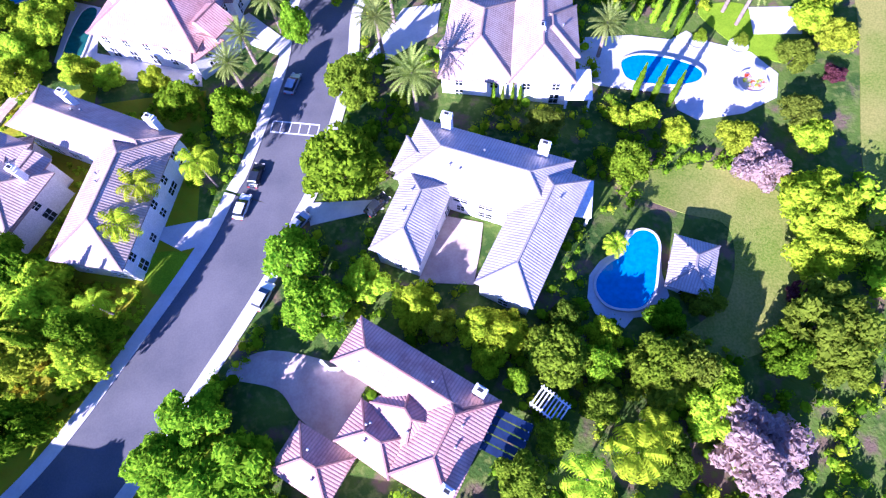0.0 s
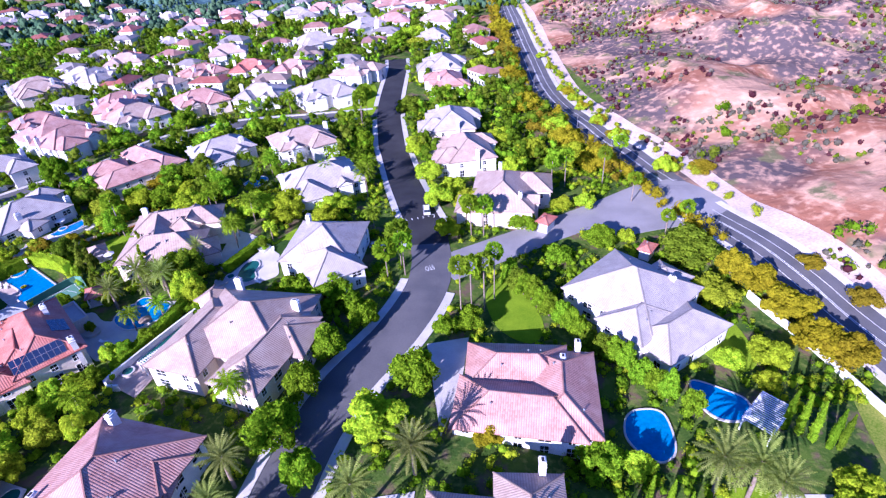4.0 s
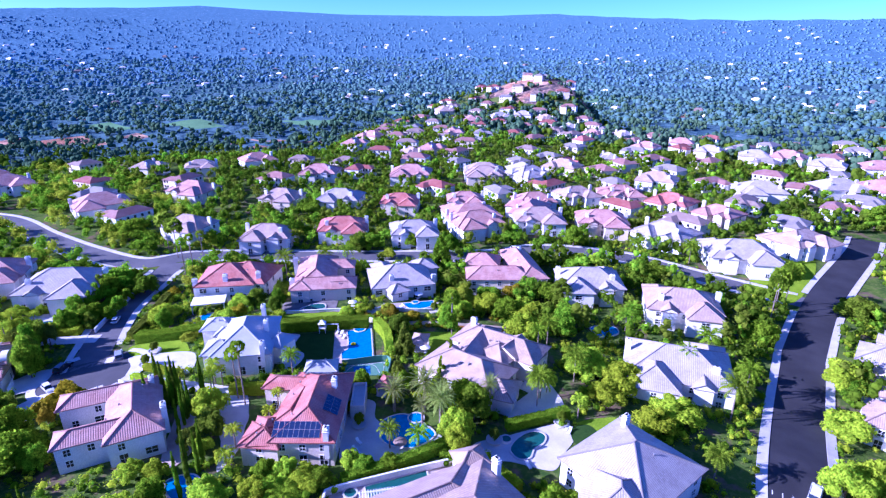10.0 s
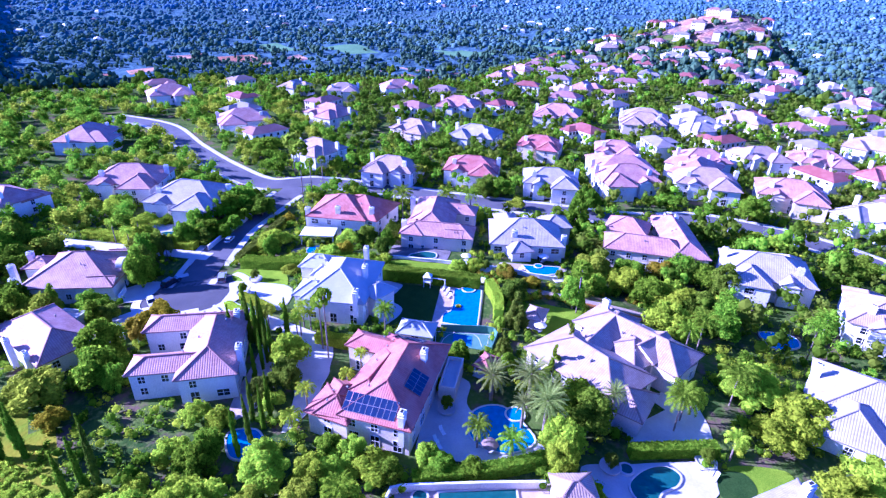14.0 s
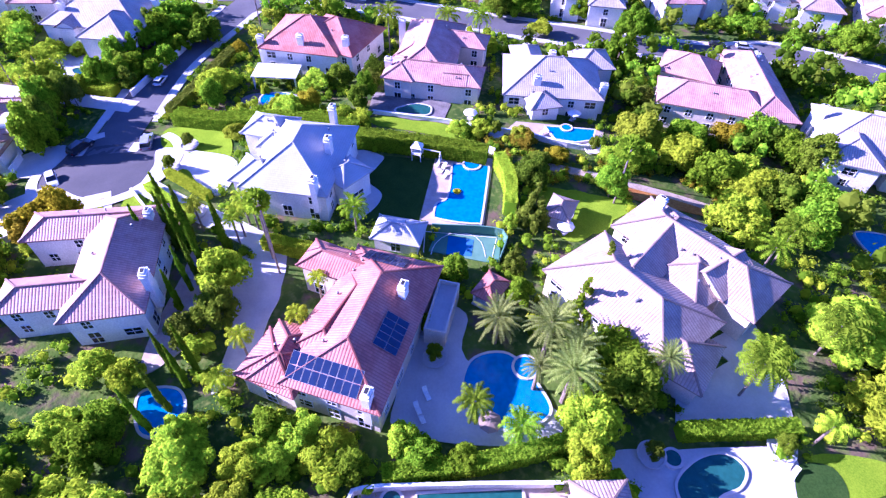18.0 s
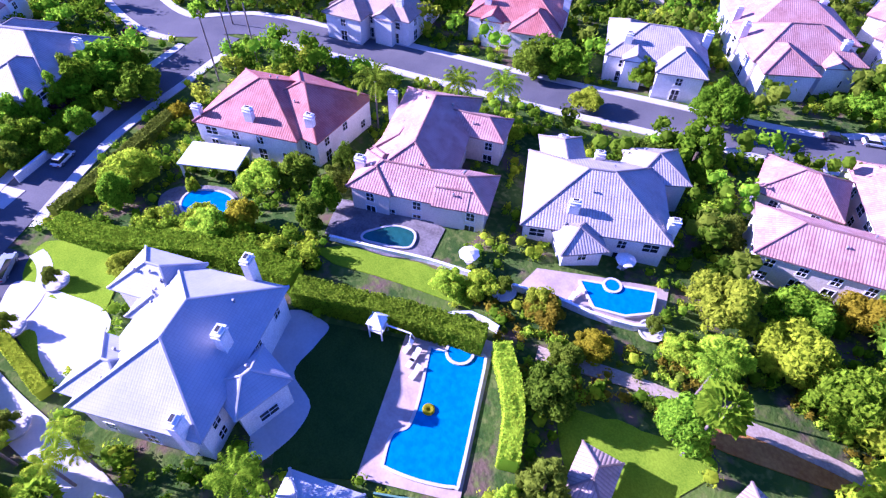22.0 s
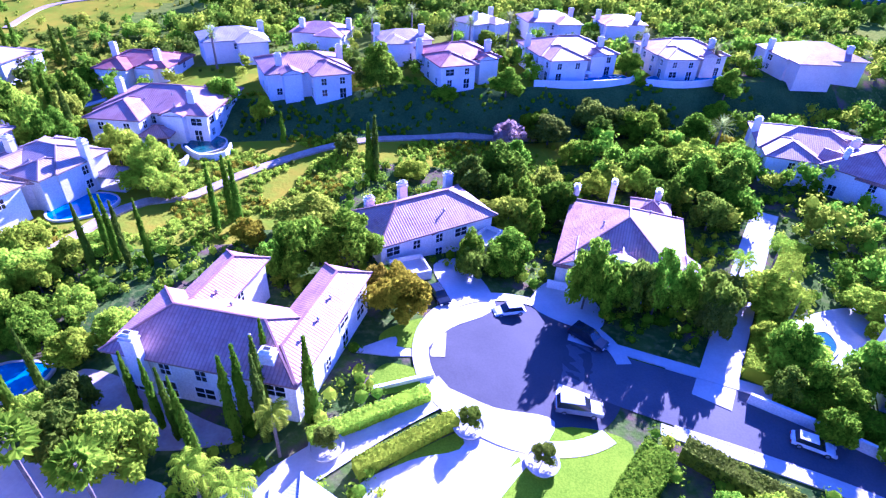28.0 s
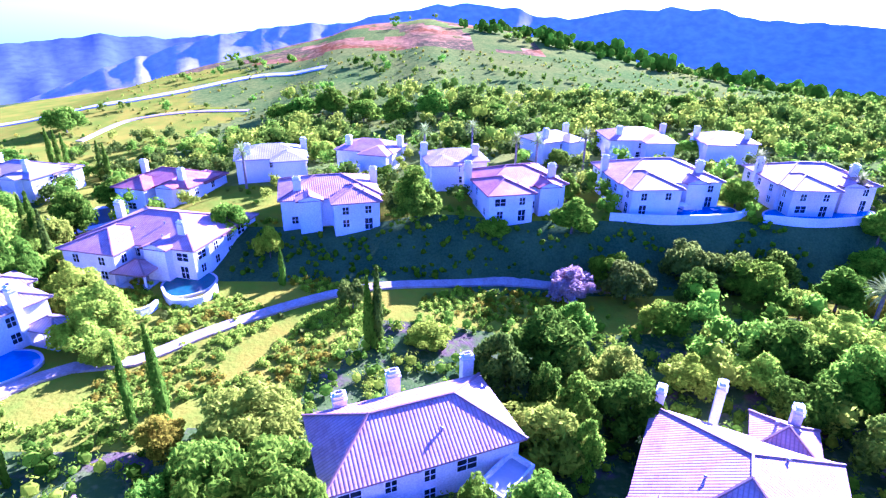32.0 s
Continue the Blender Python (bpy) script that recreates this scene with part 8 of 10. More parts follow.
house("two-storey stucco house with a hipped dusty rose tile roof", "rose", "white", [(-221.5, 51.4, 22.3, 16.0, 150.0, 6.0), (-213.5, 54.6, 12.0, 10.2, -120.0, 6.0), (-230.4, 49.6, 11.2, 8.2, -120.0, 5.4), (-222.1, 60.1, 5.0, 4.2, -120.0, 6.2, "gable")], [(-212.6, 44.5, 9.6), (-225.3, 59.2, 9.8)], windows="some", pitch=20)
house("two-storey stucco house with a hipped dusty rose tile roof", "rose", "cream", [(-256.4, 8.1, 23.5, 16.9, 170.0, 6.0), (-249.6, 14.1, 12.6, 10.7, -100.0, 6.0)], [(-245.1, 4.4, 9.6), (-263.1, 14.4, 9.8)], windows="few", pitch=20)


# ---- hedges ----
hedge([(-114.8, 145.9), (-108.3, 152.6), (-102.0, 159.1), (-96.7, 164.0)], 3.2, 3.2, "green", "tall broad hedge along a garden boundary")
hedge([(-145.7, 118.3), (-136.5, 126.0), (-129.5, 135.1), (-122.5, 142.0), (-116.8, 146.5)], 3.4, 3.0, "green", "tall broad hedge along a garden boundary")
hedge([(-98.2, 119.9), (-90.1, 127.3), (-82.8, 134.7), (-75.7, 141.9)], 2.0, 2.6, "lime", "clipped yellow-green boundary hedge")
hedge([(-149.2, 117.6), (-154.3, 123.7), (-161.0, 130.6), (-168.6, 138.5)], 2.2, 2.2, "olive", "clipped hedge along the pavement")
hedge([(-114.3, 116.0), (-119.4, 114.0), (-125.1, 111.7)], 1.6, 1.6, "lime", "low clipped hedge beside a driveway")
hedge([(-110.0, 111.8), (-116.3, 109.9), (-122.9, 107.8)], 1.6, 1.6, "lime", "low clipped hedge beside a driveway")
tree("green", 32.4, 134.9, 2.9, 6.2)
tree("green", 33.5, 132.5, 2.9, 6.4)
tree("green", 34.7, 130.2, 2.8, 6.7)
tree("green", 36.6, 127.3, 2.7, 6.9)
tree("green", 37.8, 125.0, 2.6, 7.1)
tree("green", 38.9, 122.6, 2.6, 7.3)
tree("green", 41.0, 119.6, 2.5, 7.5)
tree("green", 42.3, 117.3, 2.4, 7.8)
tree("green", 43.6, 115.1, 2.4, 8.0)
tree("green", 44.9, 111.8, 2.3, 6.0)
tree("green", 46.9, 109.4, 2.9, 6.2)
tree("green", 48.3, 107.0, 2.9, 6.4)
tree("green", 49.6, 104.4, 2.8, 6.7)
tree("green", 51.7, 100.9, 2.7, 6.9)
tree("green", 53.2, 98.2, 2.6, 7.1)
tree("green", 54.5, 95.6, 2.6, 7.3)
tree("green", 57.1, 91.6, 2.5, 7.5)
hedge([(-39.8, 151.0), (-35.8, 157.4), (-31.7, 164.0)], 2.0, 2.2, "green", "clipped green hedge between a driveway and a pool terrace")
hedge([(-40.8, 140.2), (-34.7, 138.8), (-28.2, 137.6)], 1.8, 2.2, "lime", "clipped yellow-green boundary hedge")
hedge([(-94.8, 165.2), (-87.7, 162.3), (-82.5, 158.2)], 2.2, 3.4, "lime", "narrow yellow-green hedge beside the pool")
hedge([(-55.3, 117.6), (-50.3, 127.5), (-46.1, 138.5)], 2.0, 2.4, "green", "clipped hedge below a wall")
hedge([(-164.6, 109.8), (-171.5, 103.0), (-178.7, 96.0), (-192.7, 83.6)], 3.4, 2.2, "lime", "broad yellow-green hedge beside a driveway")
hedge([(-165.4, 112.0), (-171.0, 117.4), (-177.5, 123.6), (-184.5, 130.0)], 3.0, 2.4, "green", "broad green hedge behind a white street wall")
tree("green", -159.0, 19.1, 5.5, 6.0)
tree("green", -128.4, 17.7, 5.2, 8.0)
tree("green", -143.2, 20.0, 3.6, 4.0)
tree("dark", -126.3, 152.1, 2.6, 7.0)
tree("dark", -129.2, 155.3, 2.6, 7.5)
tree("olive", -133.6, 158.6, 2.6, 6.0)
tree("dark", -137.5, 162.2, 2.6, 7.0)


# ---- trees ----
tree("green", -11.5, 61.8, 5.1, 9.0)
tree("green", -14.1, 46.2, 7.0, 11.0)
tree("green", -21.7, 32.3, 4.7, 9.0)
tree("green", -18.5, 24.0, 5.0, 10.0)
tree("green", -30.5, 57.9, 4.8, 9.0)
tree("green", 30.9, 42.6, 3.9, 7.0)
tree("green", -33.9, 11.0, 5.6, 9.0)
tree("green", -29.9, 3.2, 6.9, 9.0)
tree("green", 13.0, 13.6, 4.9, 8.0)
tree("olive", 26.0, 10.8, 4.2, 11.0)
tree("olive", 30.4, 10.3, 4.0, 11.0)
tree("green", 33.5, 7.8, 3.4, 9.0)
tree("green", 7.4, 10.8, 2.2, 6.0)
tree("green", 18.9, 11.9, 3.0, 7.0)
tree("green", 17.8, 7.0, 2.9, 6.0)
tree("green", 10.8, 3.4, 3.0, 6.0)
tree("green", 5.7, -0.9, 4.1, 8.0)
tree("green", -41.4, 63.9, 3.8, 7.0)
tree("lime", -59.4, 33.2, 4.9, 8.0)
tree("lime", -69.5, 86.4, 5.2, 7.0)
tree("lime", -72.3, 79.5, 4.1, 7.0)
tree("lime", -61.0, 74.7, 3.5, 5.0)
tree("lime", -54.9, 72.2, 3.0, 4.0)
tree("lime", -46.4, 69.7, 3.0, 5.0)
tree("lime", -70.7, 73.5, 4.0, 7.0)
tree("lime", -50.5, 20.6, 3.9, 11.0)
tree("lime", -11.6, 27.5, 3.6, 6.0)
tree("lime", -4.8, 22.8, 3.8, 6.0)
tree("lime", -1.6, 19.7, 2.6, 5.0)
tree("lime", 3.7, 18.5, 3.5, 6.0)
tree("lime", 7.4, 17.6, 3.4, 6.0)
tree("lime", 4.2, 14.3, 2.6, 5.0)
tree("lime", 20.3, 15.7, 2.7, 6.0)
tree("lime", 56.8, 31.9, 6.2, 9.0)
tree("lime", 54.7, 23.8, 4.8, 7.0)
tree("lime", 36.0, 51.8, 2.8, 5.0)
tree("lime", 40.9, 48.5, 2.7, 5.0)
tree("lime", 31.9, 52.5, 1.9, 4.0)
tree("lime", 50.5, 46.0, 3.6, 5.0)
tree("lime", 31.3, 4.5, 4.3, 8.0)
tree("lime", 73.2, 63.8, 3.9, 6.0)
tree("lime", 71.1, 68.8, 4.0, 6.0)
tree("lime", 59.4, 25.4, 4.1, 7.0)
tree("lime", 62.2, 44.8, 3.6, 5.0)
tree("olive", 26.5, 9.5, 4.9, 7.0)
tree("olive", 65.5, 61.0, 3.5, 5.0)
tree("olive", 62.0, 49.3, 3.8, 5.0)
tree("olive", 51.0, 13.7, 6.3, 12.0)
tree("olive", 36.8, 19.6, 3.0, 4.0)
tree("olive", 51.5, 7.9, 3.7, 8.0)
tree("olive", 19.0, 51.2, 3.3, 5.0)
tree("pink", 51.9, 40.0, 4.8, 6.0)
tree("pink", 36.5, -0.7, 6.4, 9.0)
tree("plum", 50.7, 18.7, 2.2, 4.0)
tree("plum", 71.2, 56.6, 2.1, 3.0)
tree("dark", 45.1, 10.4, 3.8, 7.0)
tree("lime", -61.4, 28.5, 4.0, 7.0)
tree("dark", 15.4, 18.6, 2.8, 6.0)
tree("dark", 29.7, 17.1, 3.1, 6.0)
tree("dark", -58.3, 12.7, 4.4, 11.0)
tree("dark", 24.4, -0.1, 4.2, 7.0)
tree("queen", -49.4, 28.1, 3.2, 5.0)
tree("queen", -45.9, 39.0, 3.7, 7.0)
tree("queen", -44.1, 45.3, 3.8, 7.0)
tree("queen", -35.0, 47.9, 3.8, 7.0)
tree("queen", 24.8, 28.3, 2.3, 4.0)
tree("queen", 13.3, -1.8, 3.9, 6.0)
tree("queen", 20.1, 0.4, 4.4, 6.0)
tree("queen", 22.9, 2.6, 3.4, 6.0)
tree("date", -6.2, 70.6, 4.2, 9.0)
tree("date", -3.6, 78.2, 4.7, 9.0)
tree("date", 5.7, 83.5, 5.1, 9.0)
tree("date", -1.4, 58.1, 5.0, 9.0)
tree("date", -24.2, 86.6, 4.6, 8.0)
tree("date", -24.4, 79.2, 3.9, 8.0)
tree("date", -31.1, 66.8, 3.8, 7.0)
tree("date", -29.2, 72.7, 3.4, 7.0)
tree("date", 32.2, 66.9, 4.1, 8.0)
tree("date", 53.0, 76.3, 5.7, 10.0)
tree("date", 57.9, 74.7, 5.8, 10.0)
tree("date", 59.3, 71.2, 4.7, 10.0)
tree("bright_cypress", 11.5, 57.6, 0.7, 5.0)
tree("bright_cypress", 13.0, 57.0, 0.7, 5.0)
tree("bright_cypress", 14.7, 57.3, 0.7, 5.0)
tree("bright_cypress", 15.9, 57.1, 0.7, 5.0)
tree("bright_cypress", 36.2, 57.3, 1.2, 9.0)
tree("bright_cypress", 39.4, 56.5, 1.2, 9.0)
tree("bright_cypress", 42.0, 55.2, 1.1, 9.0)
tree("bright_cypress", 41.8, 75.5, 1.2, 9.0)
tree("bright_cypress", 44.6, 74.4, 1.2, 9.0)
tree("bright_cypress", 46.3, 72.2, 1.2, 9.0)
tree("bright_cypress", 47.8, 70.6, 1.2, 9.0)
tree("bright_cypress", 71.9, 86.5, 1.4, 10.0)
tree("bright_cypress", 73.7, 85.4, 1.4, 10.0)
tree("bright_cypress", 75.0, 83.7, 1.4, 10.0)
tree("bright_cypress", 76.9, 81.7, 1.4, 10.0)
tree("bright_cypress", 78.4, 81.2, 1.3, 9.0)
tree("green", 7.1, 103.9, 5.2, 9.0)
tree("green", -18.6, 95.3, 5.4, 8.0)
tree("green", 36.2, 83.1, 4.1, 7.0)
tree("green", 20.4, 118.7, 3.8, 6.0)
tree("green", 14.5, 118.5, 2.8, 5.0)
tree("green", -12.0, 133.2, 5.8, 8.0)
tree("green", -19.0, 135.8, 5.0, 8.0)
tree("green", 59.9, 147.7, 4.6, 6.0)
tree("green", 46.5, 141.7, 3.9, 6.0)
tree("green", 41.4, 159.5, 4.5, 6.0)
tree("green", 78.3, 136.5, 8.4, 8.0)
tree("green", -52.0, 159.8, 6.9, 8.0)
tree("lime", -64.5, 201.7, 6.8, 8.0)
tree("lime", -0.8, 94.6, 5.9, 8.0)
tree("lime", -58.7, 73.0, 3.2, 5.0)
tree("lime", 77.0, 122.1, 6.0, 7.0)
tree("lime", 78.8, 102.1, 4.5, 6.0)
tree("lime", 70.4, 102.3, 3.0, 5.0)
tree("lime", 67.7, 111.5, 3.2, 5.0)
tree("lime", 74.6, 96.1, 2.8, 4.0)
tree("lime", 43.0, 82.0, 3.0, 5.0)
tree("lime", 55.4, 167.9, 3.7, 5.0)
tree("lime", 62.4, 168.1, 3.7, 5.0)
tree("lime", 67.2, 147.9, 2.8, 4.0)
tree("lime", -60.3, 113.3, 4.1, 5.0)
tree("lime", -64.5, 107.3, 3.9, 5.0)
tree("lime", -68.3, 98.5, 4.3, 6.0)
tree("lime", -35.8, 182.2, 6.6, 8.0)
tree("lime", -26.2, 181.9, 5.9, 8.0)
tree("lime", -12.1, 177.1, 5.8, 7.0)
tree("lime", 75.1, 73.2, 3.9, 5.0)
tree("gold", 86.0, 129.4, 4.5, 8.0)
tree("gold", 88.8, 123.5, 5.4, 8.0)
tree("gold", 90.9, 114.7, 6.1, 8.0)
tree("gold", 90.0, 103.9, 5.8, 8.0)
tree("gold", 93.2, 99.3, 5.3, 8.0)
tree("gold", 105.2, 127.6, 3.4, 4.0)
tree("gold", 108.0, 113.6, 3.6, 5.0)
tree("gold", 18.7, 90.4, 3.4, 4.0)
tree("gold", 104.4, 179.6, 4.3, 5.0)
tree("gold", 97.3, 187.8, 4.5, 5.0)
tree("gold", 85.2, 411.0, 9.1, 10.0)
tree("gold", 74.9, 343.2, 8.4, 10.0)
tree("gold", 68.4, 298.5, 7.3, 10.0)
tree("gold", 64.0, 255.4, 6.8, 10.0)
tree("gold", 66.1, 231.0, 6.7, 10.0)
tree("gold", 71.1, 217.0, 6.4, 10.0)
tree("gold", 74.4, 195.3, 6.2, 10.0)
tree("gold", 92.1, 219.8, 3.9, 5.0)
tree("gold", 90.3, 233.8, 3.2, 5.0)
tree("gold", 89.2, 251.7, 2.9, 5.0)
tree("gold", 89.2, 272.0, 3.1, 5.0)
tree("lime", 94.0, 338.4, 2.9, 4.0)
tree("lime", 92.7, 314.9, 3.0, 4.0)
tree("lime", 87.8, 277.8, 2.4, 4.0)
tree("lime", 88.5, 263.7, 2.6, 4.0)
tree("lime", 88.6, 251.2, 2.9, 4.0)
tree("lime", 89.5, 233.5, 3.2, 5.0)
tree("lime", 91.7, 217.4, 3.9, 6.0)
tree("lime", 95.0, 184.7, 4.1, 7.0)
tree("lime", 70.0, 228.5, 6.7, 9.0)
tree("lime", 56.9, 211.7, 6.2, 9.0)
tree("lime", 47.8, 199.2, 5.1, 9.0)
tree("lime", 71.3, 203.7, 6.9, 9.0)
tree("lime", 28.1, 173.4, 5.1, 7.0)
tree("lime", 24.0, 182.2, 5.0, 7.0)
tree("lime", 16.3, 226.4, 5.2, 7.0)
tree("lime", 18.4, 200.4, 5.5, 7.0)
tree("lime", 19.5, 158.1, 4.1, 6.0)
tree("lime", 26.3, 419.3, 11.6, 9.0)
tree("fan", 18.8, 123.9, 2.5, 14.0)
tree("fan", 21.2, 123.8, 2.5, 14.0)
tree("fan", 24.3, 124.9, 2.5, 14.0)
tree("fan", 27.4, 128.9, 2.3, 14.0)
tree("fan", 6.2, 144.4, 3.4, 11.0)
tree("fan", 2.6, 139.8, 3.1, 9.0)
tree("fan", 55.2, 179.3, 2.8, 11.0)
tree("fan", 60.8, 183.1, 2.8, 11.0)
tree("fan", 72.9, 181.9, 2.5, 11.0)
tree("fan", 82.5, 192.5, 2.6, 11.0)
tree("fan", 77.1, 168.3, 2.3, 8.0)
tree("fan", 77.8, 147.5, 2.1, 7.0)
tree("fan", 84.8, 150.8, 2.2, 7.0)
tree("fan", 25.8, 163.3, 2.2, 8.0)
tree("fan", 31.1, 161.2, 2.2, 8.0)
tree("feather", -26.4, 101.9, 3.9, 8.0)
tree("feather", -2.8, 187.1, 4.6, 9.0)
tree("feather", -15.0, 213.0, 4.0, 8.0)
tree("feather", -36.4, 213.5, 3.5, 9.0)
tree("date", -63.2, 140.2, 4.2, 6.0)
tree("date", -53.8, 145.9, 4.3, 6.0)
tree("feather", -38.8, 162.4, 3.7, 8.0)
tree("feather", -50.8, 188.9, 3.9, 8.0)
tree("feather", -56.1, 105.7, 3.4, 6.0)
tree("conifer", -5.1, 128.4, 2.9, 8.0)
tree("conifer", -62.6, 159.8, 3.4, 10.0)
tree("green", -152.0, 209.7, 4.7, 8.0)
tree("green", -149.3, 215.2, 5.3, 8.0)
tree("green", -60.2, 203.7, 5.2, 8.0)
tree("lime", -77.3, 197.9, 5.3, 8.0)
tree("green", -53.8, 207.3, 4.8, 8.0)
tree("green", -76.6, 176.6, 3.7, 8.0)
tree("green", -4.9, 232.6, 4.7, 8.0)
tree("green", 15.8, 271.6, 7.3, 7.0)
tree("green", 15.4, 388.7, 9.1, 10.0)
tree("green", -47.7, 260.5, 7.7, 8.0)
tree("green", -51.3, 151.2, 4.6, 8.0)
tree("green", -210.7, 230.8, 7.3, 9.0)
tree("green", -188.0, 128.0, 9.2, 9.0)
tree("green", -243.8, 157.1, 9.0, 9.0)
tree("lime", 16.1, 221.1, 5.5, 7.0)
tree("lime", 19.3, 175.6, 4.8, 8.0)
tree("lime", -14.6, 170.3, 4.8, 7.0)
tree("lime", -46.4, 141.2, 4.0, 9.0)
tree("lime", -74.7, 257.5, 3.8, 5.0)
tree("lime", -68.5, 260.9, 3.8, 5.0)
tree("lime", -152.9, 129.6, 5.1, 6.0)
tree("lime", -24.7, 318.2, 5.3, 6.0)
tree("lime", 28.4, 385.2, 8.8, 9.0)
tree("lime", 32.5, 285.6, 6.2, 8.0)
tree("lime", 49.1, 227.0, 6.0, 7.0)
tree("lime", 39.7, 207.5, 4.7, 4.0)
tree("lime", 57.7, 326.7, 6.9, 8.0)
tree("dark", -120.6, 230.4, 5.2, 11.0)
tree("dark", -185.1, 201.1, 6.3, 12.0)
tree("dark", -86.6, 166.4, 3.4, 8.0)
tree("dark", -178.6, 134.4, 5.6, 8.0)
tree("dark", 17.7, 219.5, 4.5, 6.0)
tree("dark", -350.4, 200.4, 9.8, 8.0)
tree("lime", -92.8, 112.1, 4.2, 9.0)
tree("dark", -17.8, 231.3, 4.9, 7.0)
tree("dark", -117.1, 209.4, 4.4, 7.0)
tree("feather", -2.3, 198.9, 3.9, 9.0)
tree("feather", -0.7, 163.8, 3.4, 6.0)
tree("feather", -39.7, 165.5, 3.9, 6.0)
tree("date", -57.8, 144.6, 4.5, 8.0)
tree("date", -51.1, 142.1, 4.3, 8.0)
tree("feather", -16.1, 197.8, 3.4, 9.0)
tree("feather", -36.0, 208.0, 3.5, 9.0)
tree("feather", -49.9, 181.8, 3.2, 8.0)
tree("feather", -39.6, 283.7, 4.3, 8.0)
tree("feather", -57.4, 273.9, 3.9, 8.0)
tree("feather", -55.4, 130.7, 2.9, 5.0)
tree("fan", -74.9, 176.2, 2.6, 12.0)
tree("fan", -5.4, 257.5, 3.6, 13.0)
tree("fan", -3.6, 265.0, 3.7, 13.0)
tree("fan", -5.4, 251.3, 3.1, 13.0)
tree("fan", -213.1, 159.5, 4.0, 14.0)
tree("fan", -202.4, 158.1, 3.8, 14.0)
tree("fan", 6.9, 140.8, 2.9, 10.0)
tree("fan", 26.3, 157.7, 3.0, 10.0)
tree("fan", 29.7, 156.9, 2.9, 10.0)
tree("cypress", -104.1, 109.0, 1.3, 12.0)
tree("cypress", -105.7, 108.1, 1.3, 12.0)
tree("cypress", -103.1, 110.3, 1.3, 12.0)
tree("cypress", -100.5, 114.6, 1.3, 12.0)
tree("cypress", -319.7, 294.5, 1.9, 12.0)
tree("cypress", -314.4, 297.3, 1.9, 12.0)
tree("cypress", -317.3, 306.5, 2.0, 12.0)
tree("cypress", -315.0, 286.6, 1.9, 12.0)
tree("olive", -87.3, 109.0, 3.4, 8.0)
tree("olive", -90.1, 171.4, 2.4, 4.0)
tree("lime", -98.1, 173.6, 2.6, 4.0)
tree("olive", -97.5, 207.7, 3.7, 6.0)
tree("date", -54.5, 140.0, 2.6, 6.0)
tree("conifer", -59.4, 152.4, 3.0, 10.0)
tree("conifer", -78.8, 160.3, 3.0, 9.0)
tree("conifer", -112.5, 216.8, 5.3, 14.0)
tree("conifer", -72.5, 151.0, 2.0, 6.0)
tree("lime", -86.9, 195.7, 5.1, 9.0)
tree("green", -70.5, 198.0, 4.9, 8.0)
tree("lime", -59.4, 190.1, 5.5, 9.0)
tree("green", -66.1, 218.3, 4.8, 8.0)
tree("green", -51.4, 199.6, 5.2, 8.0)
tree("green", -86.2, 244.6, 5.3, 7.0)
tree("green", -108.7, 262.1, 4.9, 6.0)
tree("green", -76.2, 142.2, 2.5, 5.0)
tree("green", -66.5, 147.1, 2.8, 5.0)
tree("green", -47.4, 149.4, 5.0, 8.0)
tree("lime", -64.7, 111.6, 2.9, 6.0)
tree("green", -67.3, 109.3, 2.4, 6.0)
tree("lime", -72.3, 99.6, 2.9, 6.0)
tree("green", -139.7, 154.0, 3.5, 6.0)
tree("green", -79.0, 92.8, 2.9, 6.0)
tree("green", -81.4, 204.0, 4.5, 8.0)
tree("green", -74.7, 218.3, 4.5, 8.0)
tree("green", -61.7, 217.9, 4.6, 9.0)
tree("lime", -67.9, 203.0, 4.1, 8.0)
tree("green", -192.9, 124.5, 6.3, 8.0)
tree("green", -137.5, 227.3, 3.7, 6.0)
tree("green", -133.5, 234.1, 3.7, 6.0)
tree("green", -84.7, 273.6, 5.7, 8.0)
tree("green", -96.8, 270.2, 3.0, 4.0)
tree("green", -116.3, 91.7, 0.9, 3.0)
tree("lime", -140.7, 148.3, 3.7, 6.0)
tree("lime", -135.1, 137.8, 3.0, 5.0)
tree("lime", -81.1, 188.5, 3.7, 7.0)
tree("lime", -79.8, 156.3, 1.4, 4.0)
tree("lime", -136.3, 212.2, 3.6, 5.0)
tree("lime", -65.0, 141.9, 2.0, 5.0)
tree("lime", -57.2, 121.7, 2.5, 5.0)
tree("lime", -175.8, 97.0, 5.4, 7.0)
tree("lime", -171.0, 108.5, 4.5, 6.0)
tree("lime", -134.0, 191.8, 3.3, 6.0)
tree("lime", -102.0, 209.0, 3.0, 6.0)
tree("lime", -106.7, 164.5, 2.6, 4.0)
tree("lime", -104.4, 168.2, 2.6, 4.0)
tree("lime", -84.7, 185.2, 2.5, 4.0)
tree("lime", -190.4, 100.5, 4.0, 5.0)
tree("gold", -121.7, 93.2, 4.6, 8.0)
tree("gold", -77.2, 213.3, 3.9, 6.0)
tree("gold", -96.9, 173.4, 2.8, 4.0)
tree("gold", -90.1, 175.9, 2.7, 3.0)
tree("queen", -39.7, 168.6, 3.0, 4.0)
tree("queen", -82.6, 122.8, 1.8, 6.0)
tree("queen", -78.4, 117.9, 2.0, 6.0)
tree("queen", -75.8, 105.9, 2.5, 4.0)
tree("queen", -29.5, 164.5, 2.5, 5.0)
tree("feather", -92.4, 133.7, 2.9, 6.6)
tree("feather", -79.1, 181.9, 2.9, 8.0)
tree("date", -45.9, 153.2, 2.9, 8.0)
tree("feather", -49.9, 133.5, 3.0, 5.0)
tree("feather", -148.7, 172.3, 4.5, 10.0)
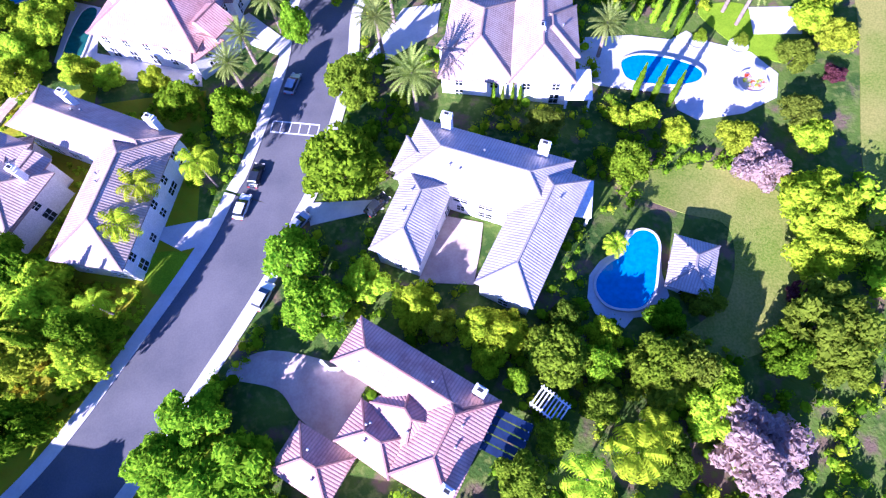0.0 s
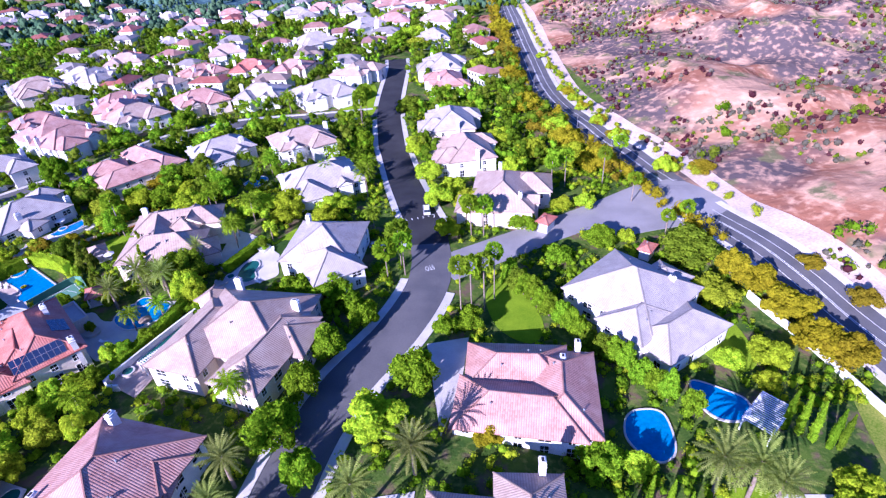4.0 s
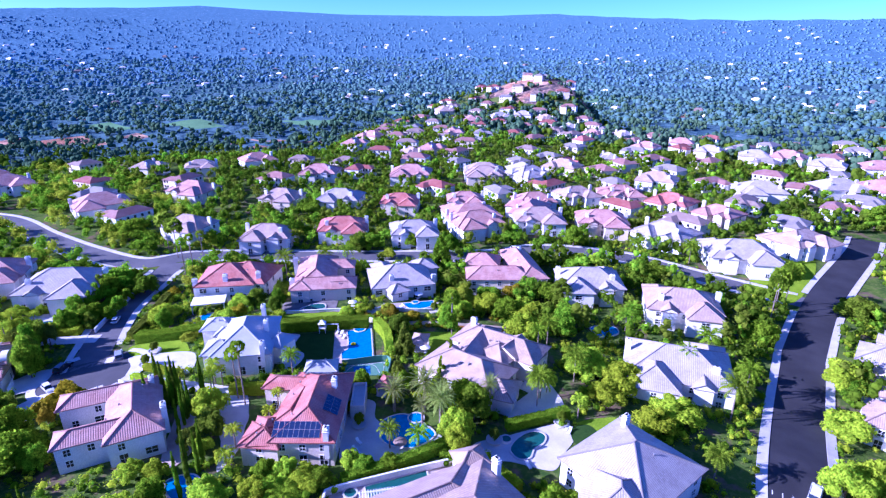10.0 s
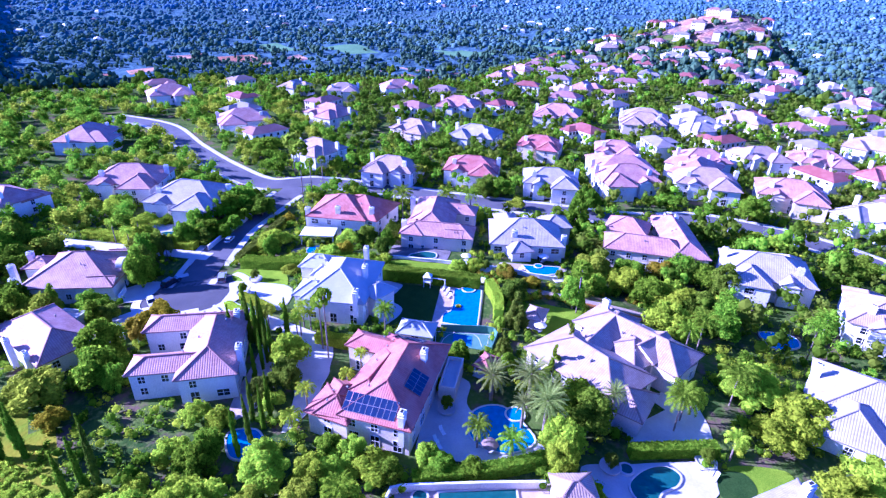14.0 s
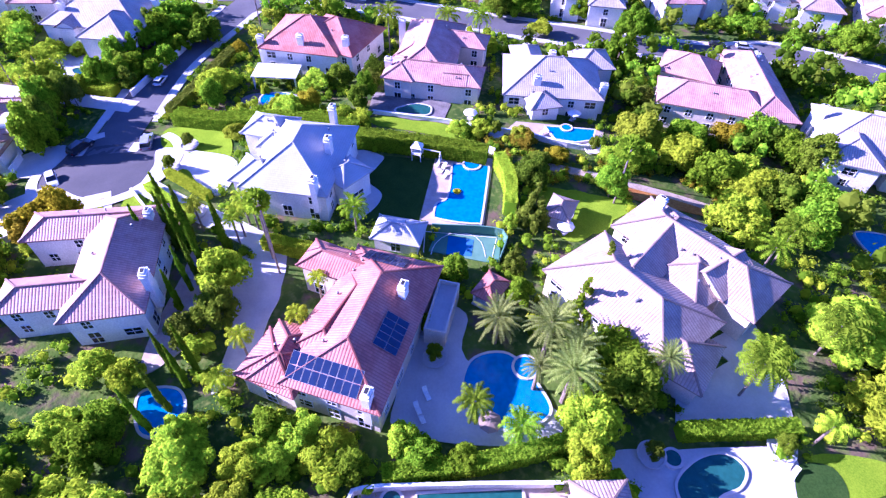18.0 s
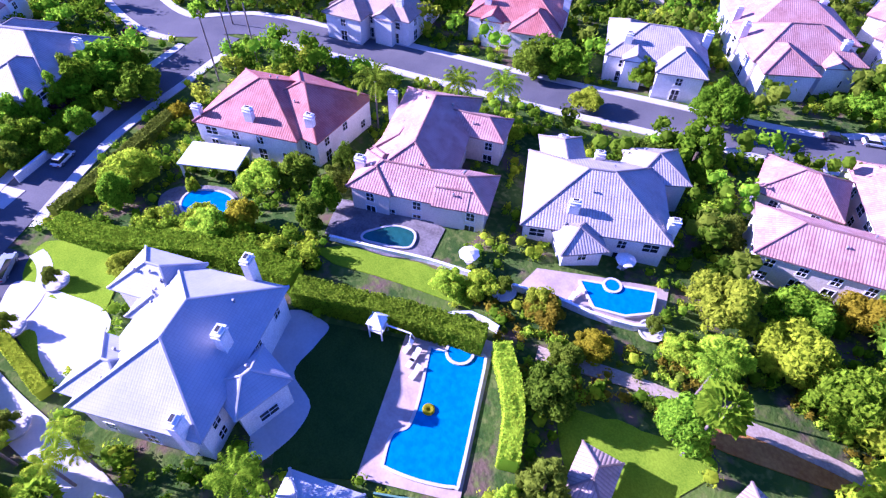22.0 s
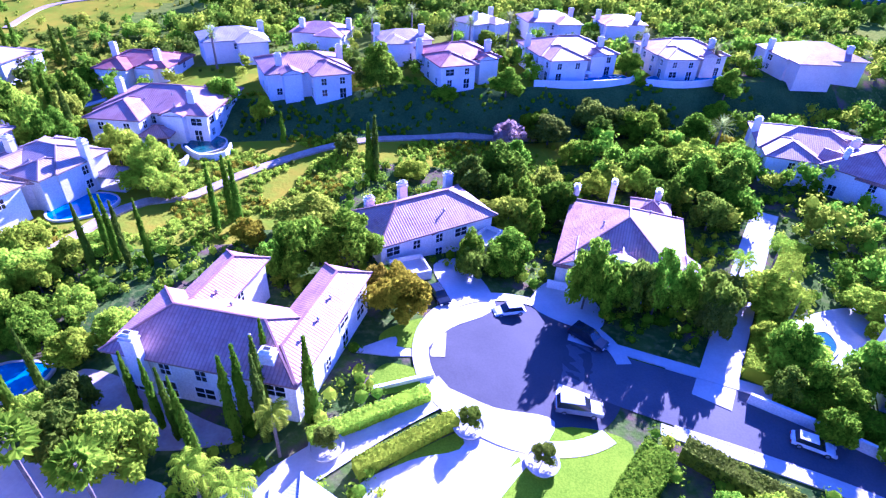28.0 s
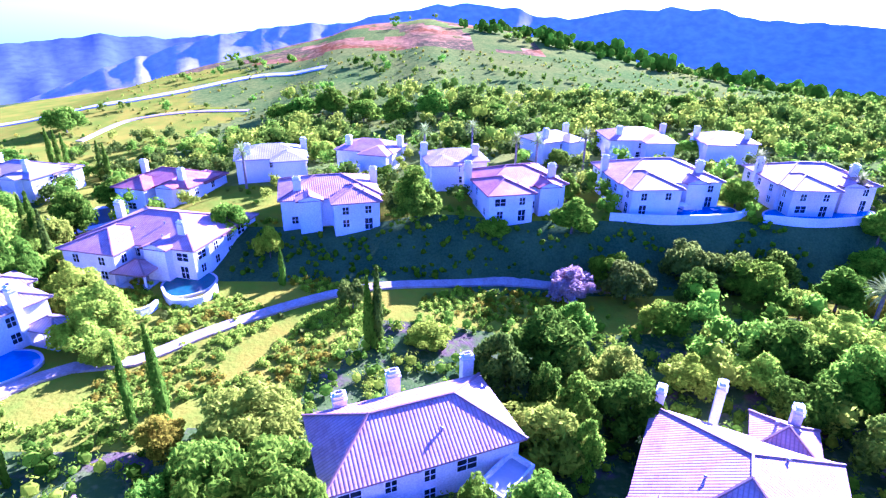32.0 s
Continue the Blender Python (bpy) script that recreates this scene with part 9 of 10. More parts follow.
tree("feather", -144.2, 187.0, 4.1, 8.0)
tree("feather", -138.7, 193.1, 4.1, 8.0)
tree("feather", -36.8, 177.2, 4.4, 7.0)
tree("fan", -91.5, 119.7, 1.9, 15.4)
tree("fan", -95.0, 120.0, 1.9, 12.3)
tree("cypress", -110.5, 108.9, 1.4, 12.0)
tree("cypress", -105.9, 110.6, 1.3, 12.0)
tree("cypress", -82.9, 101.3, 0.9, 10.0)
tree("cypress", -79.8, 102.2, 0.9, 10.0)
tree("lime", -67.9, 83.7, 3.9, 7.0)
tree("lime", -67.2, 89.7, 4.0, 7.0)
tree("lime", -63.5, 93.9, 3.3, 7.0)
tree("lime", -60.8, 101.1, 3.4, 6.0)
tree("lime", -64.8, 104.8, 2.9, 6.0)
tree("lime", -56.7, 107.3, 2.7, 6.0)
tree("lime", -55.0, 102.3, 3.3, 6.0)
tree("lime", -75.4, 81.6, 2.8, 6.0)
tree("lime", -26.9, 173.9, 4.7, 6.0)
tree("lime", -29.9, 185.2, 3.4, 6.0)
tree("lime", -68.9, 77.0, 3.2, 5.0)
tree("green", -57.9, 114.9, 2.8, 4.0)
tree("green", -54.8, 122.5, 3.0, 4.0)
tree("green", -51.3, 126.4, 2.2, 4.0)
tree("lime", -43.0, 138.0, 3.0, 9.0)
tree("lime", -81.5, 87.6, 3.0, 5.0)
tree("green", -116.3, 81.7, 5.6, 9.0)
tree("green", -141.1, 81.2, 4.4, 6.0)
tree("queen", -54.5, 100.5, 2.5, 5.0)
tree("green", -109.3, 80.5, 5.2, 9.0)
tree("green", -105.1, 82.5, 2.5, 7.0)
tree("green", -139.1, 83.3, 3.2, 6.0)
tree("green", -134.1, 84.1, 2.6, 6.0)
tree("green", -184.3, 125.4, 4.9, 9.0)
tree("green", -147.6, 127.1, 3.1, 6.0)
tree("lime", -88.0, 93.0, 2.9, 5.0)
tree("green", -187.5, 106.0, 2.3, 4.0)
tree("green", -170.5, 116.1, 3.4, 5.0)
tree("green", -165.4, 113.1, 2.6, 5.0)
tree("green", -169.8, 113.2, 2.6, 5.0)
tree("lime", -110.2, 69.6, 6.0, 8.0)
tree("green", -76.7, 89.9, 3.5, 6.0)
tree("lime", -84.0, 96.0, 2.8, 5.0)
tree("lime", -131.9, 138.5, 3.3, 6.0)
tree("lime", -145.1, 137.9, 1.3, 4.0)
tree("lime", -203.8, 92.9, 4.3, 6.0)
tree("lime", -212.0, 95.4, 4.4, 5.0)
tree("lime", -131.0, 126.5, 2.7, 3.0)
tree("lime", -77.1, 75.8, 3.2, 5.0)
tree("lime", -169.7, 104.4, 2.2, 5.0)
tree("gold", -132.2, 143.1, 2.8, 6.0)
tree("gold", -168.5, 140.1, 2.0, 4.0)
tree("olive", -168.9, 95.8, 3.8, 7.0)
tree("olive", -87.1, 104.4, 2.6, 6.0)
tree("lime", -83.4, 105.3, 2.3, 5.0)
tree("plum", -180.7, 120.1, 2.2, 4.0)
tree("queen", -107.2, 112.7, 2.2, 6.0)
tree("queen", -102.0, 118.0, 2.3, 6.0)
tree("queen", -104.6, 119.7, 2.3, 6.0)
tree("queen", -100.6, 116.7, 2.0, 6.0)
tree("queen", -79.9, 110.3, 2.3, 5.0)
tree("queen", -181.5, 90.6, 2.4, 7.0)
tree("queen", -177.9, 97.1, 2.3, 7.0)
tree("queen", -175.7, 101.8, 2.2, 6.0)
tree("queen", -172.4, 93.6, 2.5, 7.0)
tree("queen", -102.5, 120.5, 1.7, 5.0)
tree("cypress", -97.7, 64.6, 1.4, 12.0)
tree("cypress", -99.1, 66.7, 1.4, 12.0)
tree("cypress", -95.8, 67.7, 1.2, 12.0)
tree("cypress", -81.4, 73.1, 1.1, 11.0)
tree("cypress", -83.2, 75.1, 1.1, 11.0)
tree("cypress", -85.0, 77.0, 1.1, 11.0)
tree("cypress", -80.5, 77.2, 1.1, 11.0)
tree("cypress", -75.9, 96.6, 1.0, 11.0)
tree("cypress", -77.7, 99.1, 1.0, 11.0)
tree("cypress", -81.2, 103.9, 1.0, 11.0)
tree("cypress", -92.9, 105.0, 0.9, 9.0)
tree("cypress", -95.5, 107.3, 0.9, 10.0)
tree("cypress", -97.2, 108.8, 0.9, 10.0)
tree("cypress", -98.5, 110.1, 0.9, 10.0)
tree("cypress", -106.1, 104.5, 1.1, 11.0)
tree("lime", -75.2, 42.2, 4.7, 9.0)
tree("lime", -82.4, 48.1, 4.5, 9.0)
tree("lime", -82.0, 52.5, 4.3, 6.0)
tree("lime", -168.4, 43.2, 3.4, 6.0)
tree("lime", -166.8, 57.5, 4.4, 6.0)
tree("lime", -172.6, 54.8, 3.3, 6.0)
tree("lime", -100.7, 24.4, 2.9, 7.0)
tree("lime", -56.6, -59.1, 6.5, 7.0)
tree("lime", -100.4, -37.1, 4.1, 7.0)
tree("lime", -130.2, 49.6, 3.7, 4.0)
tree("lime", -193.9, 40.1, 4.2, 6.0)
tree("lime", -206.4, 47.9, 4.3, 6.0)
tree("lime", -242.7, -64.6, 6.1, 7.0)
tree("lime", -86.5, 55.6, 3.3, 4.0)
tree("lime", -79.6, 71.6, 3.4, 3.0)
tree("green", -127.8, 16.3, 5.0, 9.0)
tree("green", -134.6, 81.2, 2.5, 6.0)
tree("lime", -150.4, 58.7, 4.3, 9.0)
tree("green", -148.1, 67.0, 3.9, 9.0)
tree("green", -152.1, 48.6, 4.2, 8.0)
tree("green", -157.5, 63.4, 3.3, 7.0)
tree("lime", -191.4, 52.6, 6.5, 9.0)
tree("green", -185.2, 64.1, 5.7, 9.0)
tree("green", -189.6, 67.1, 5.5, 9.0)
tree("green", -181.8, 74.1, 4.3, 9.0)
tree("lime", -137.6, 57.9, 2.6, 6.0)
tree("green", -57.7, -4.3, 5.5, 7.0)
tree("green", -91.6, 18.4, 4.0, 7.0)
tree("green", -119.4, -10.7, 3.5, 6.0)
tree("green", -111.5, -34.4, 3.4, 5.0)
tree("green", -198.3, 7.2, 4.5, 7.0)
tree("green", -166.1, -24.3, 3.6, 6.0)
tree("green", -207.2, -36.5, 4.6, 6.0)
tree("green", -221.0, 20.9, 4.9, 7.0)
tree("green", -11.9, -34.8, 5.9, 8.0)
tree("green", -37.9, 6.0, 5.6, 8.0)
tree("green", -48.5, -1.3, 4.0, 6.0)
tree("green", -160.9, 6.1, 3.2, 6.0)
tree("green", -147.3, 73.7, 2.4, 8.0)
tree("green", -215.6, 27.1, 4.8, 6.0)
tree("green", -199.1, 58.9, 3.5, 7.0)
tree("green", -85.9, -87.0, 7.3, 9.0)
tree("green", -95.0, -91.4, 7.5, 9.0)
tree("green", -107.6, -83.5, 7.3, 9.0)
tree("green", -120.5, -76.0, 7.4, 9.0)
tree("green", -133.0, -77.7, 7.5, 9.0)
tree("green", -146.0, -83.1, 8.6, 9.0)
tree("green", -154.1, -77.9, 7.2, 8.0)
tree("green", -77.6, -85.4, 6.4, 7.0)
tree("green", 0.7, -84.1, 8.4, 10.0)
tree("green", -234.7, -104.8, 6.3, 8.0)
tree("olive", -179.9, 27.0, 5.1, 10.0)
tree("olive", -189.2, 32.1, 6.3, 9.0)
tree("olive", -186.0, 29.4, 5.0, 9.0)
tree("olive", -166.1, 33.1, 4.8, 8.0)
tree("olive", -164.4, 28.0, 4.1, 8.0)
tree("olive", -196.2, 28.4, 4.0, 8.0)
tree("olive", -118.1, 40.8, 2.6, 6.0)
tree("pink", -156.1, 33.1, 4.4, 7.0)
tree("gold", -101.1, 71.8, 2.8, 5.0)
tree("gold", -207.9, 40.7, 3.2, 5.0)
tree("gold", -119.5, 88.5, 2.2, 6.0)
tree("gold", -122.4, 87.8, 1.9, 6.0)
tree("cypress", -123.0, 50.5, 1.8, 13.0)
tree("cypress", -121.7, 51.4, 1.6, 12.0)
tree("cypress", -59.2, 24.9, 2.0, 14.0)
tree("cypress", -56.7, 23.5, 1.8, 13.0)
tree("cypress", -62.9, 28.3, 1.7, 12.0)
tree("cypress", -41.1, -29.6, 1.6, 11.0)
tree("cypress", -44.6, -26.4, 1.6, 11.0)
tree("cypress", -20.9, -40.7, 1.7, 12.0)
tree("cypress", -25.3, -37.3, 1.7, 12.0)
tree("cypress", -29.5, -33.9, 1.6, 12.0)
tree("cypress", -87.8, 76.7, 1.0, 11.0)
tree("cypress", -105.0, 33.0, 1.1, 7.0)
tree("date", -86.7, -9.3, 3.1, 9.0)
tree("date", -206.4, -0.8, 3.1, 9.0)
tree("date", -172.4, -22.8, 3.2, 9.0)
tree("date", -158.7, -18.5, 2.8, 9.0)
tree("date", -153.3, -18.3, 2.7, 9.0)
tree("date", -143.0, -31.1, 2.9, 9.0)
tree("date", -204.1, 43.7, 3.6, 7.0)
tree("date", -129.8, -23.2, 2.8, 9.0)
tree("date", -223.3, 9.5, 2.9, 7.0)
tree("lime", -157.1, 56.8, 3.5, 8.0)
tree("dark", -182.6, 54.6, 5.4, 9.0)
tree("dark", -177.9, 66.3, 4.8, 9.0)
tree("dark", -144.9, 63.7, 2.9, 8.0)
tree("lime", -175.8, 58.9, 3.8, 7.0)
tree("dark", -176.8, 37.1, 4.3, 7.0)
tree("dark", -186.7, 73.7, 4.4, 8.0)
tree("dark", -201.9, 37.8, 5.4, 7.0)


# ---- walls, markings, cars and garden things ----
low_wall([(-161.4, 112.5), (-167.4, 118.4), (-173.9, 125.4), (-181.9, 133.3)], 1.6, "white", "white rendered wall along the street", 0.3)
low_wall([(86.0, 121.6), (89.2, 105.5), (90.4, 91.9), (91.8, 79.6)], 2.0, "white", "white rendered wall along the arterial road", 0.3)
low_wall([(-122.9, 153.4), (-117.4, 158.9), (-112.4, 164.1), (-107.3, 168.4)], 0.9, "white", "low white wall above the rough grass", 0.3)
low_wall([(-102.8, 172.2), (-98.1, 176.4), (-94.4, 178.8), (-90.2, 182.9), (-88.7, 186.6)], 1.2, "white", "white retaining wall below a terrace", 0.3)
low_wall([(-110.6, 111.8), (-117.1, 110.0), (-123.2, 107.8)], 0.8, "white", "low white wall beside a driveway", 0.3)
low_wall([(-52.2, 112.1), (-55.6, 113.9), (-49.6, 124.3), (-43.0, 134.6)], 1.6, "white", "white wall round a terrace", 0.3)
low_wall([(-76.5, 38.9), (-80.7, 43.0), (-85.8, 44.0), (-87.0, 41.0)], 1.4, "white", "white curved terrace wall", 0.3)
low_wall([(-85.9, 36.7), (-89.3, 41.0), (-93.8, 39.9), (-94.5, 35.6)], 1.4, "white", "white curved terrace wall", 0.3)
low_wall([(-167.6, 15.7), (-179.8, 16.8), (-193.2, 15.6), (-198.6, 11.7)], 1.6, "white", "white terrace wall above the slope", 0.3)
low_wall([(-199.5, 16.1), (-210.5, 17.4), (-227.3, 15.9)], 1.4, "white", "white terrace wall above the slope", 0.3)
low_wall([(-102.9, 160.6), (-101.3, 164.7), (-97.7, 166.7)], 1.4, "white", "white balustrade behind the spa", 0.3)
low_wall([(-117.1, 106.0), (-120.5, 105.5), (-124.1, 105.0)], 0.7, "white", "low white wall below a hedge", 0.3)
low_wall([(-18.8, 17.2), (-16.3, 15.7), (-12.8, 22.9)], 1.2, "white", "white parapet wall beside a drive", 0.3)
low_wall([(-86.4, 144.7), (-78.9, 153.8), (-74.3, 149.6)], 2.0, "court", "green mesh fence round the court", 0.08)
patch("court_key", [(-84.1, 146.5), (-81.0, 149.5), (-78.2, 147.0), (-80.8, 143.8)], "pool_tile", 0.13, "blue painted key on the court", "court", round_off=False)
strip("court_line", [(-82.1, 141.7), (-83.7, 143.6), (-84.3, 146.8), (-82.5, 149.6), (-79.8, 150.2), (-76.8, 148.8)], -0.06, 0.06, "paint", 0.16, label="white painted court line", cross=1)
strip("court_line", [(-87.0, 143.7), (-79.3, 153.0)], -0.06, 0.06, "paint", 0.16, label="white painted court line", cross=1)
strip("court_line", [(-79.3, 153.0), (-76.2, 149.7)], -0.06, 0.06, "paint", 0.16, label="white painted court line", cross=1)
strip("court_line", [(-87.0, 143.7), (-83.1, 140.9)], -0.06, 0.06, "paint", 0.16, label="white painted court line", cross=1)
patch("flower_bed", [(-77.8, 181.5), (-72.2, 186.7), (-65.1, 193.6), (-62.9, 191.1), (-68.7, 184.8), (-75.1, 179.6)], "mulch", 0.1, "bed of brown mulch and dry plants beside a path", "flower bed")
car(-22.4, 66.5, 69.9, "car_silver", "silver-blue saloon parked at the kerb")
car(-30.6, 43.3, 72.4, "car_white", "white car parked at the kerb")
car(-28.5, 48.7, 75.2, "car_dark", "dark car parked at the kerb")
car(-27.1, 27.9, 60.8, "car_white", "white hatchback parked at the kerb")
car(-21.7, 39.1, 47.6, "car_silver", "pale teal car parked on a driveway")
car(-9.3, 40.6, 42.4, "car_dark", "dark car parked on a driveway")
car(15.0, 172.0, 88.0, "car_white", "white van parked at the kerb", True)
car(-137.1, 93.3, 0.8, "car_white", "white hatchback parked at the turning circle")
car(-146.5, 99.4, 124.5, "car_dark", "dark blue pickup parked at the turning circle", True)
car(-139.9, 110.9, 160.3, "car_silver", "silver sport utility vehicle on the turning circle", True)
car(-164.4, 119.5, 142.0, "car_white", "white saloon parked along the wall")
car(-106.3, 248.9, 45.0, "car_dark", "black car parked at the kerb")
car(-101.8, 254.3, 47.0, "car_white", "white car parked at the kerb")
car(-207.5, 136.4, 30.3, "car_red", "red car parked at the kerb")
car(0.1, 155.2, 0.0, "car_silver", "silver car on a driveway")
car(-127.8, 90.0, 103.6, "car_dark", "dark car on a driveway")
street_lamp(94.9, 453.4, -7.1)
street_lamp(81.5, 346.7, -6.3)
street_lamp(73.7, 274.4, 5.8)
street_lamp(78.7, 226.0, 13.5)
street_lamp(84.1, 204.3, 0.0)
flower_ring(57.7, 57.8, 2.6)
planter(50.8, 67.8)
planter(57.6, 65.7)
planter(-111.7, 112.8)
planter(-65.5, 131.5)
planter(-70.4, 133.2)
planter(-102.7, 170.7)
planter(-88.8, 184.8)
planter(-39.7, 146.2)
planter(-31.4, 160.4)
planter(-126.4, 112.6)
planter(-132.8, 117.6)
playset(-104.6, 153.2, 40)
crossing(-26.2, 58.4, -18.3, 56.3, 2.2)
crossing(5.3, 167.3, 17.0, 169.3, 1.6)
road_word("STOP", 12.9, 142.6, 192.1)
strip("lane_line", [(111.7, 536.1), (102.0, 452.5), (88.7, 345.9), (80.9, 275.1), (85.7, 227.7), (91.3, 204.3), (91.3, 183.6), (93.4, 160.1), (98.8, 140.4), (102.0, 123.1), (103.1, 108.1), (104.1, 97.4), (105.5, 77.1)], -3.1, -2.95, "paint", 0.09, label="painted lane line on the arterial road", cross=1)
strip("lane_line", [(111.7, 536.1), (102.0, 452.5), (88.7, 345.9), (80.9, 275.1), (85.7, 227.7), (91.3, 204.3), (91.3, 183.6), (93.4, 160.1), (98.8, 140.4), (102.0, 123.1), (103.1, 108.1), (104.1, 97.4), (105.5, 77.1)], 3.1, 3.25, "paint", 0.09, label="painted lane line on the arterial road", cross=1)
strip("lane_line", [(111.7, 536.1), (102.0, 452.5), (88.7, 345.9), (80.9, 275.1), (85.7, 227.7), (91.3, 204.3), (91.3, 183.6), (93.4, 160.1), (98.8, 140.4), (102.0, 123.1), (103.1, 108.1), (104.1, 97.4), (105.5, 77.1)], -0.25, -0.1, "paint", 0.09, label="painted lane line on the arterial road", cross=1)
strip("lane_line", [(111.7, 536.1), (102.0, 452.5), (88.7, 345.9), (80.9, 275.1), (85.7, 227.7), (91.3, 204.3), (91.3, 183.6), (93.4, 160.1), (98.8, 140.4), (102.0, 123.1), (103.1, 108.1), (104.1, 97.4), (105.5, 77.1)], 0.15, 0.3, "paint", 0.09, label="painted lane line on the arterial road", cross=1)
tree("dark", -63.1, 36.5, 4.5, 11.0)
tree("lime", -56.4, 28.4, 4.2, 11.0)
tree("lime", -59.7, 23.6, 4.5, 11.0)
tree("dark", -49.0, 23.8, 3.6, 11.0)
tree("olive", -165.2, 99.0, 3.6, 10.5)
tree("green", -170.5, 108.0, 3.0, 8.5)
tree("green", -177.0, 113.0, 3.2, 8.5)
tree("green", -172.7, 114.2, 2.4, 7.0)
tree("green", -177.4, 117.2, 2.2, 6.5)
tree("green", -181.2, 120.7, 2.5, 7.0)
tree("green", -185.8, 123.8, 2.9, 7.5)
tree("green", -148.6, 92.8, 3.7, 10.6)
tree("green", -151.8, 93.6, 3.7, 11.0)
tree("green", -155.2, 94.5, 3.6, 10.2)
tree("green", -158.2, 95.6, 3.4, 9.8)
tree("green", -161.2, 97.0, 2.8, 8.6)
tree("olive", -163.6, 101.6, 2.6, 8.5)
tree("green", -167.5, 119.0, 2.4, 5.2)
tree("green", -172.0, 123.4, 2.6, 5.6)
tree("green", -176.6, 127.8, 2.4, 5.4)
tree("dark", -181.6, 131.6, 2.8, 6.2)
tree("green", -187.0, 136.0, 2.6, 5.8)
tree("dark", -146.9, 55.0, 7.1, 10.0)
tree("lime", -144.0, 70.4, 5.8, 10.0)
tree("dark", -139.3, 60.9, 4.8, 10.0)
tree("dark", -154.9, 65.2, 5.2, 10.0)
tree("green", -14.2, 105.1, 3.9, 9.0)
tree("green", -10.0, 113.8, 4.2, 8.0)
tree("green", -3.2, 123.7, 3.9, 8.0)
tree("green", -13.0, 85.8, 3.6, 9.0)
tree("green", -20.8, 75.7, 3.3, 8.0)
tree("fan", -178.6, 149.4, 1.7, 15.0)
tree("fan", -180.9, 153.7, 1.7, 15.0)
tree("fan", -181.3, 158.3, 1.7, 15.0)
entrance(-154.7, 90.7, -28.0, 4.6, 6.6)
float_ring(-92.4, 154.0)
lounger(-100.9, 155.5, 30.0)
lounger(-98.9, 155.0, 30.0)
lounger(-97.3, 154.7, 30.0)
lounger(-99.4, 155.8, 30.0)
lounger(-60.3, 125.6, 80.0)
lounger(-59.2, 125.4, 80.0)
lounger(-61.5, 127.7, 80.0)
lounger(-29.7, 159.6, 10.0)
lounger(-28.7, 158.9, 10.0)
lounger(-30.3, 144.4, 60.0)
lounger(-98.0, 179.6, 20.0)
lounger(-97.6, 178.3, 20.0)
lounger(-99.8, 189.6, 20.0)
lounger(-177.0, 11.1, 0.0)
lounger(-188.0, 10.3, 0.0)
lounger(-192.1, 10.2, 0.0)
parasol(-73.8, 163.1)
parasol(-109.5, 169.2)
parasol(-99.3, 189.3)
parasol(58.0, 58.3)
parasol(52.9, 54.6)
parasol(-183.8, 11.8)
parasol(-53.3, 131.7, "buff")


# ---- far hills ----
def range_of_hills(name, label, mat, eye, reach, crest, base, seed):
    """A ridge seen from afar; crest: (bearing from north in degrees, height over the horizon in degrees)."""
    v, f = [], []
    lo, hi = crest[0][0], crest[-1][0]
    n, rows = 220, 14
    for i in range(n + 1):
        a = lo + (hi - lo) * i / n
        for (a0, e0), (a1, e1) in zip(crest, crest[1:]):
            if a0 <= a <= a1:
                el = e0 + (e1 - e0) * (a - a0) / (a1 - a0)
                break
        top = eye[2] + reach * math.tan(radians(el)) + reach * 0.006 * noise.noise((a * 0.5, seed, 0)) + reach * 0.002 * noise.noise((a * 2.5, seed, 3))
        for k in range(rows + 1):
            t = k / rows
            d = reach * (1 - 0.42 * t) + reach * 0.03 * noise.noise((a * 0.35, t * 2, seed)) * t
            z = top + (base - top) * t**0.8 + reach * 0.005 * noise.noise((a * 0.45 + t * 1.2, t * 2.0, seed + 4)) * math.sin(math.pi * min(1, t * 1.3)) * 1.4
            v.append((eye[0] + d * math.sin(radians(a)), eye[1] + d * math.cos(radians(a)), z))
        if i:
            q = (i - 1) * (rows + 1)
            f += [(q + k, q + k + 1, q + rows + k + 2, q + rows + k + 1) for k in range(rows)]
    return tagged(new(name, mesh_of(name, v, f, mat, True)), label, "mountains", kind="structure")


# Ridge colours are blued and paled to paint in the haze.
range_of_hills("backdrop_mountains", "mountain ridge on the horizon, haze blue put into its colour", "hill_farther", (-130, 118, 44), 4300, [(95, -2.4), (120, -2.6), (144, -2.9), (150, -2.4), (152, -2.2), (156, -2.6), (165, -1.9), (190, -1.0), (215, -0.5), (250, -0.8)], -500, 2.0)
range_of_hills("backdrop_hills", "chaparral mountain ridge behind the hill, haze paled into its colour", "hill_far", (-130, 118, 44), 2600, [(120, -8), (143, -8), (149, -5.7), (154, -4.0), (160, -2.4), (166.6, -1.4), (173, -1.05), (177, -0.1), (184, 0.88), (188, 0.44), (193.6, -0.5), (198.6, 0.45), (206, 0.68), (210, -0.15), (214.5, -0.3), (219, -0.6), (245, -1.0)], -420, 7.0)


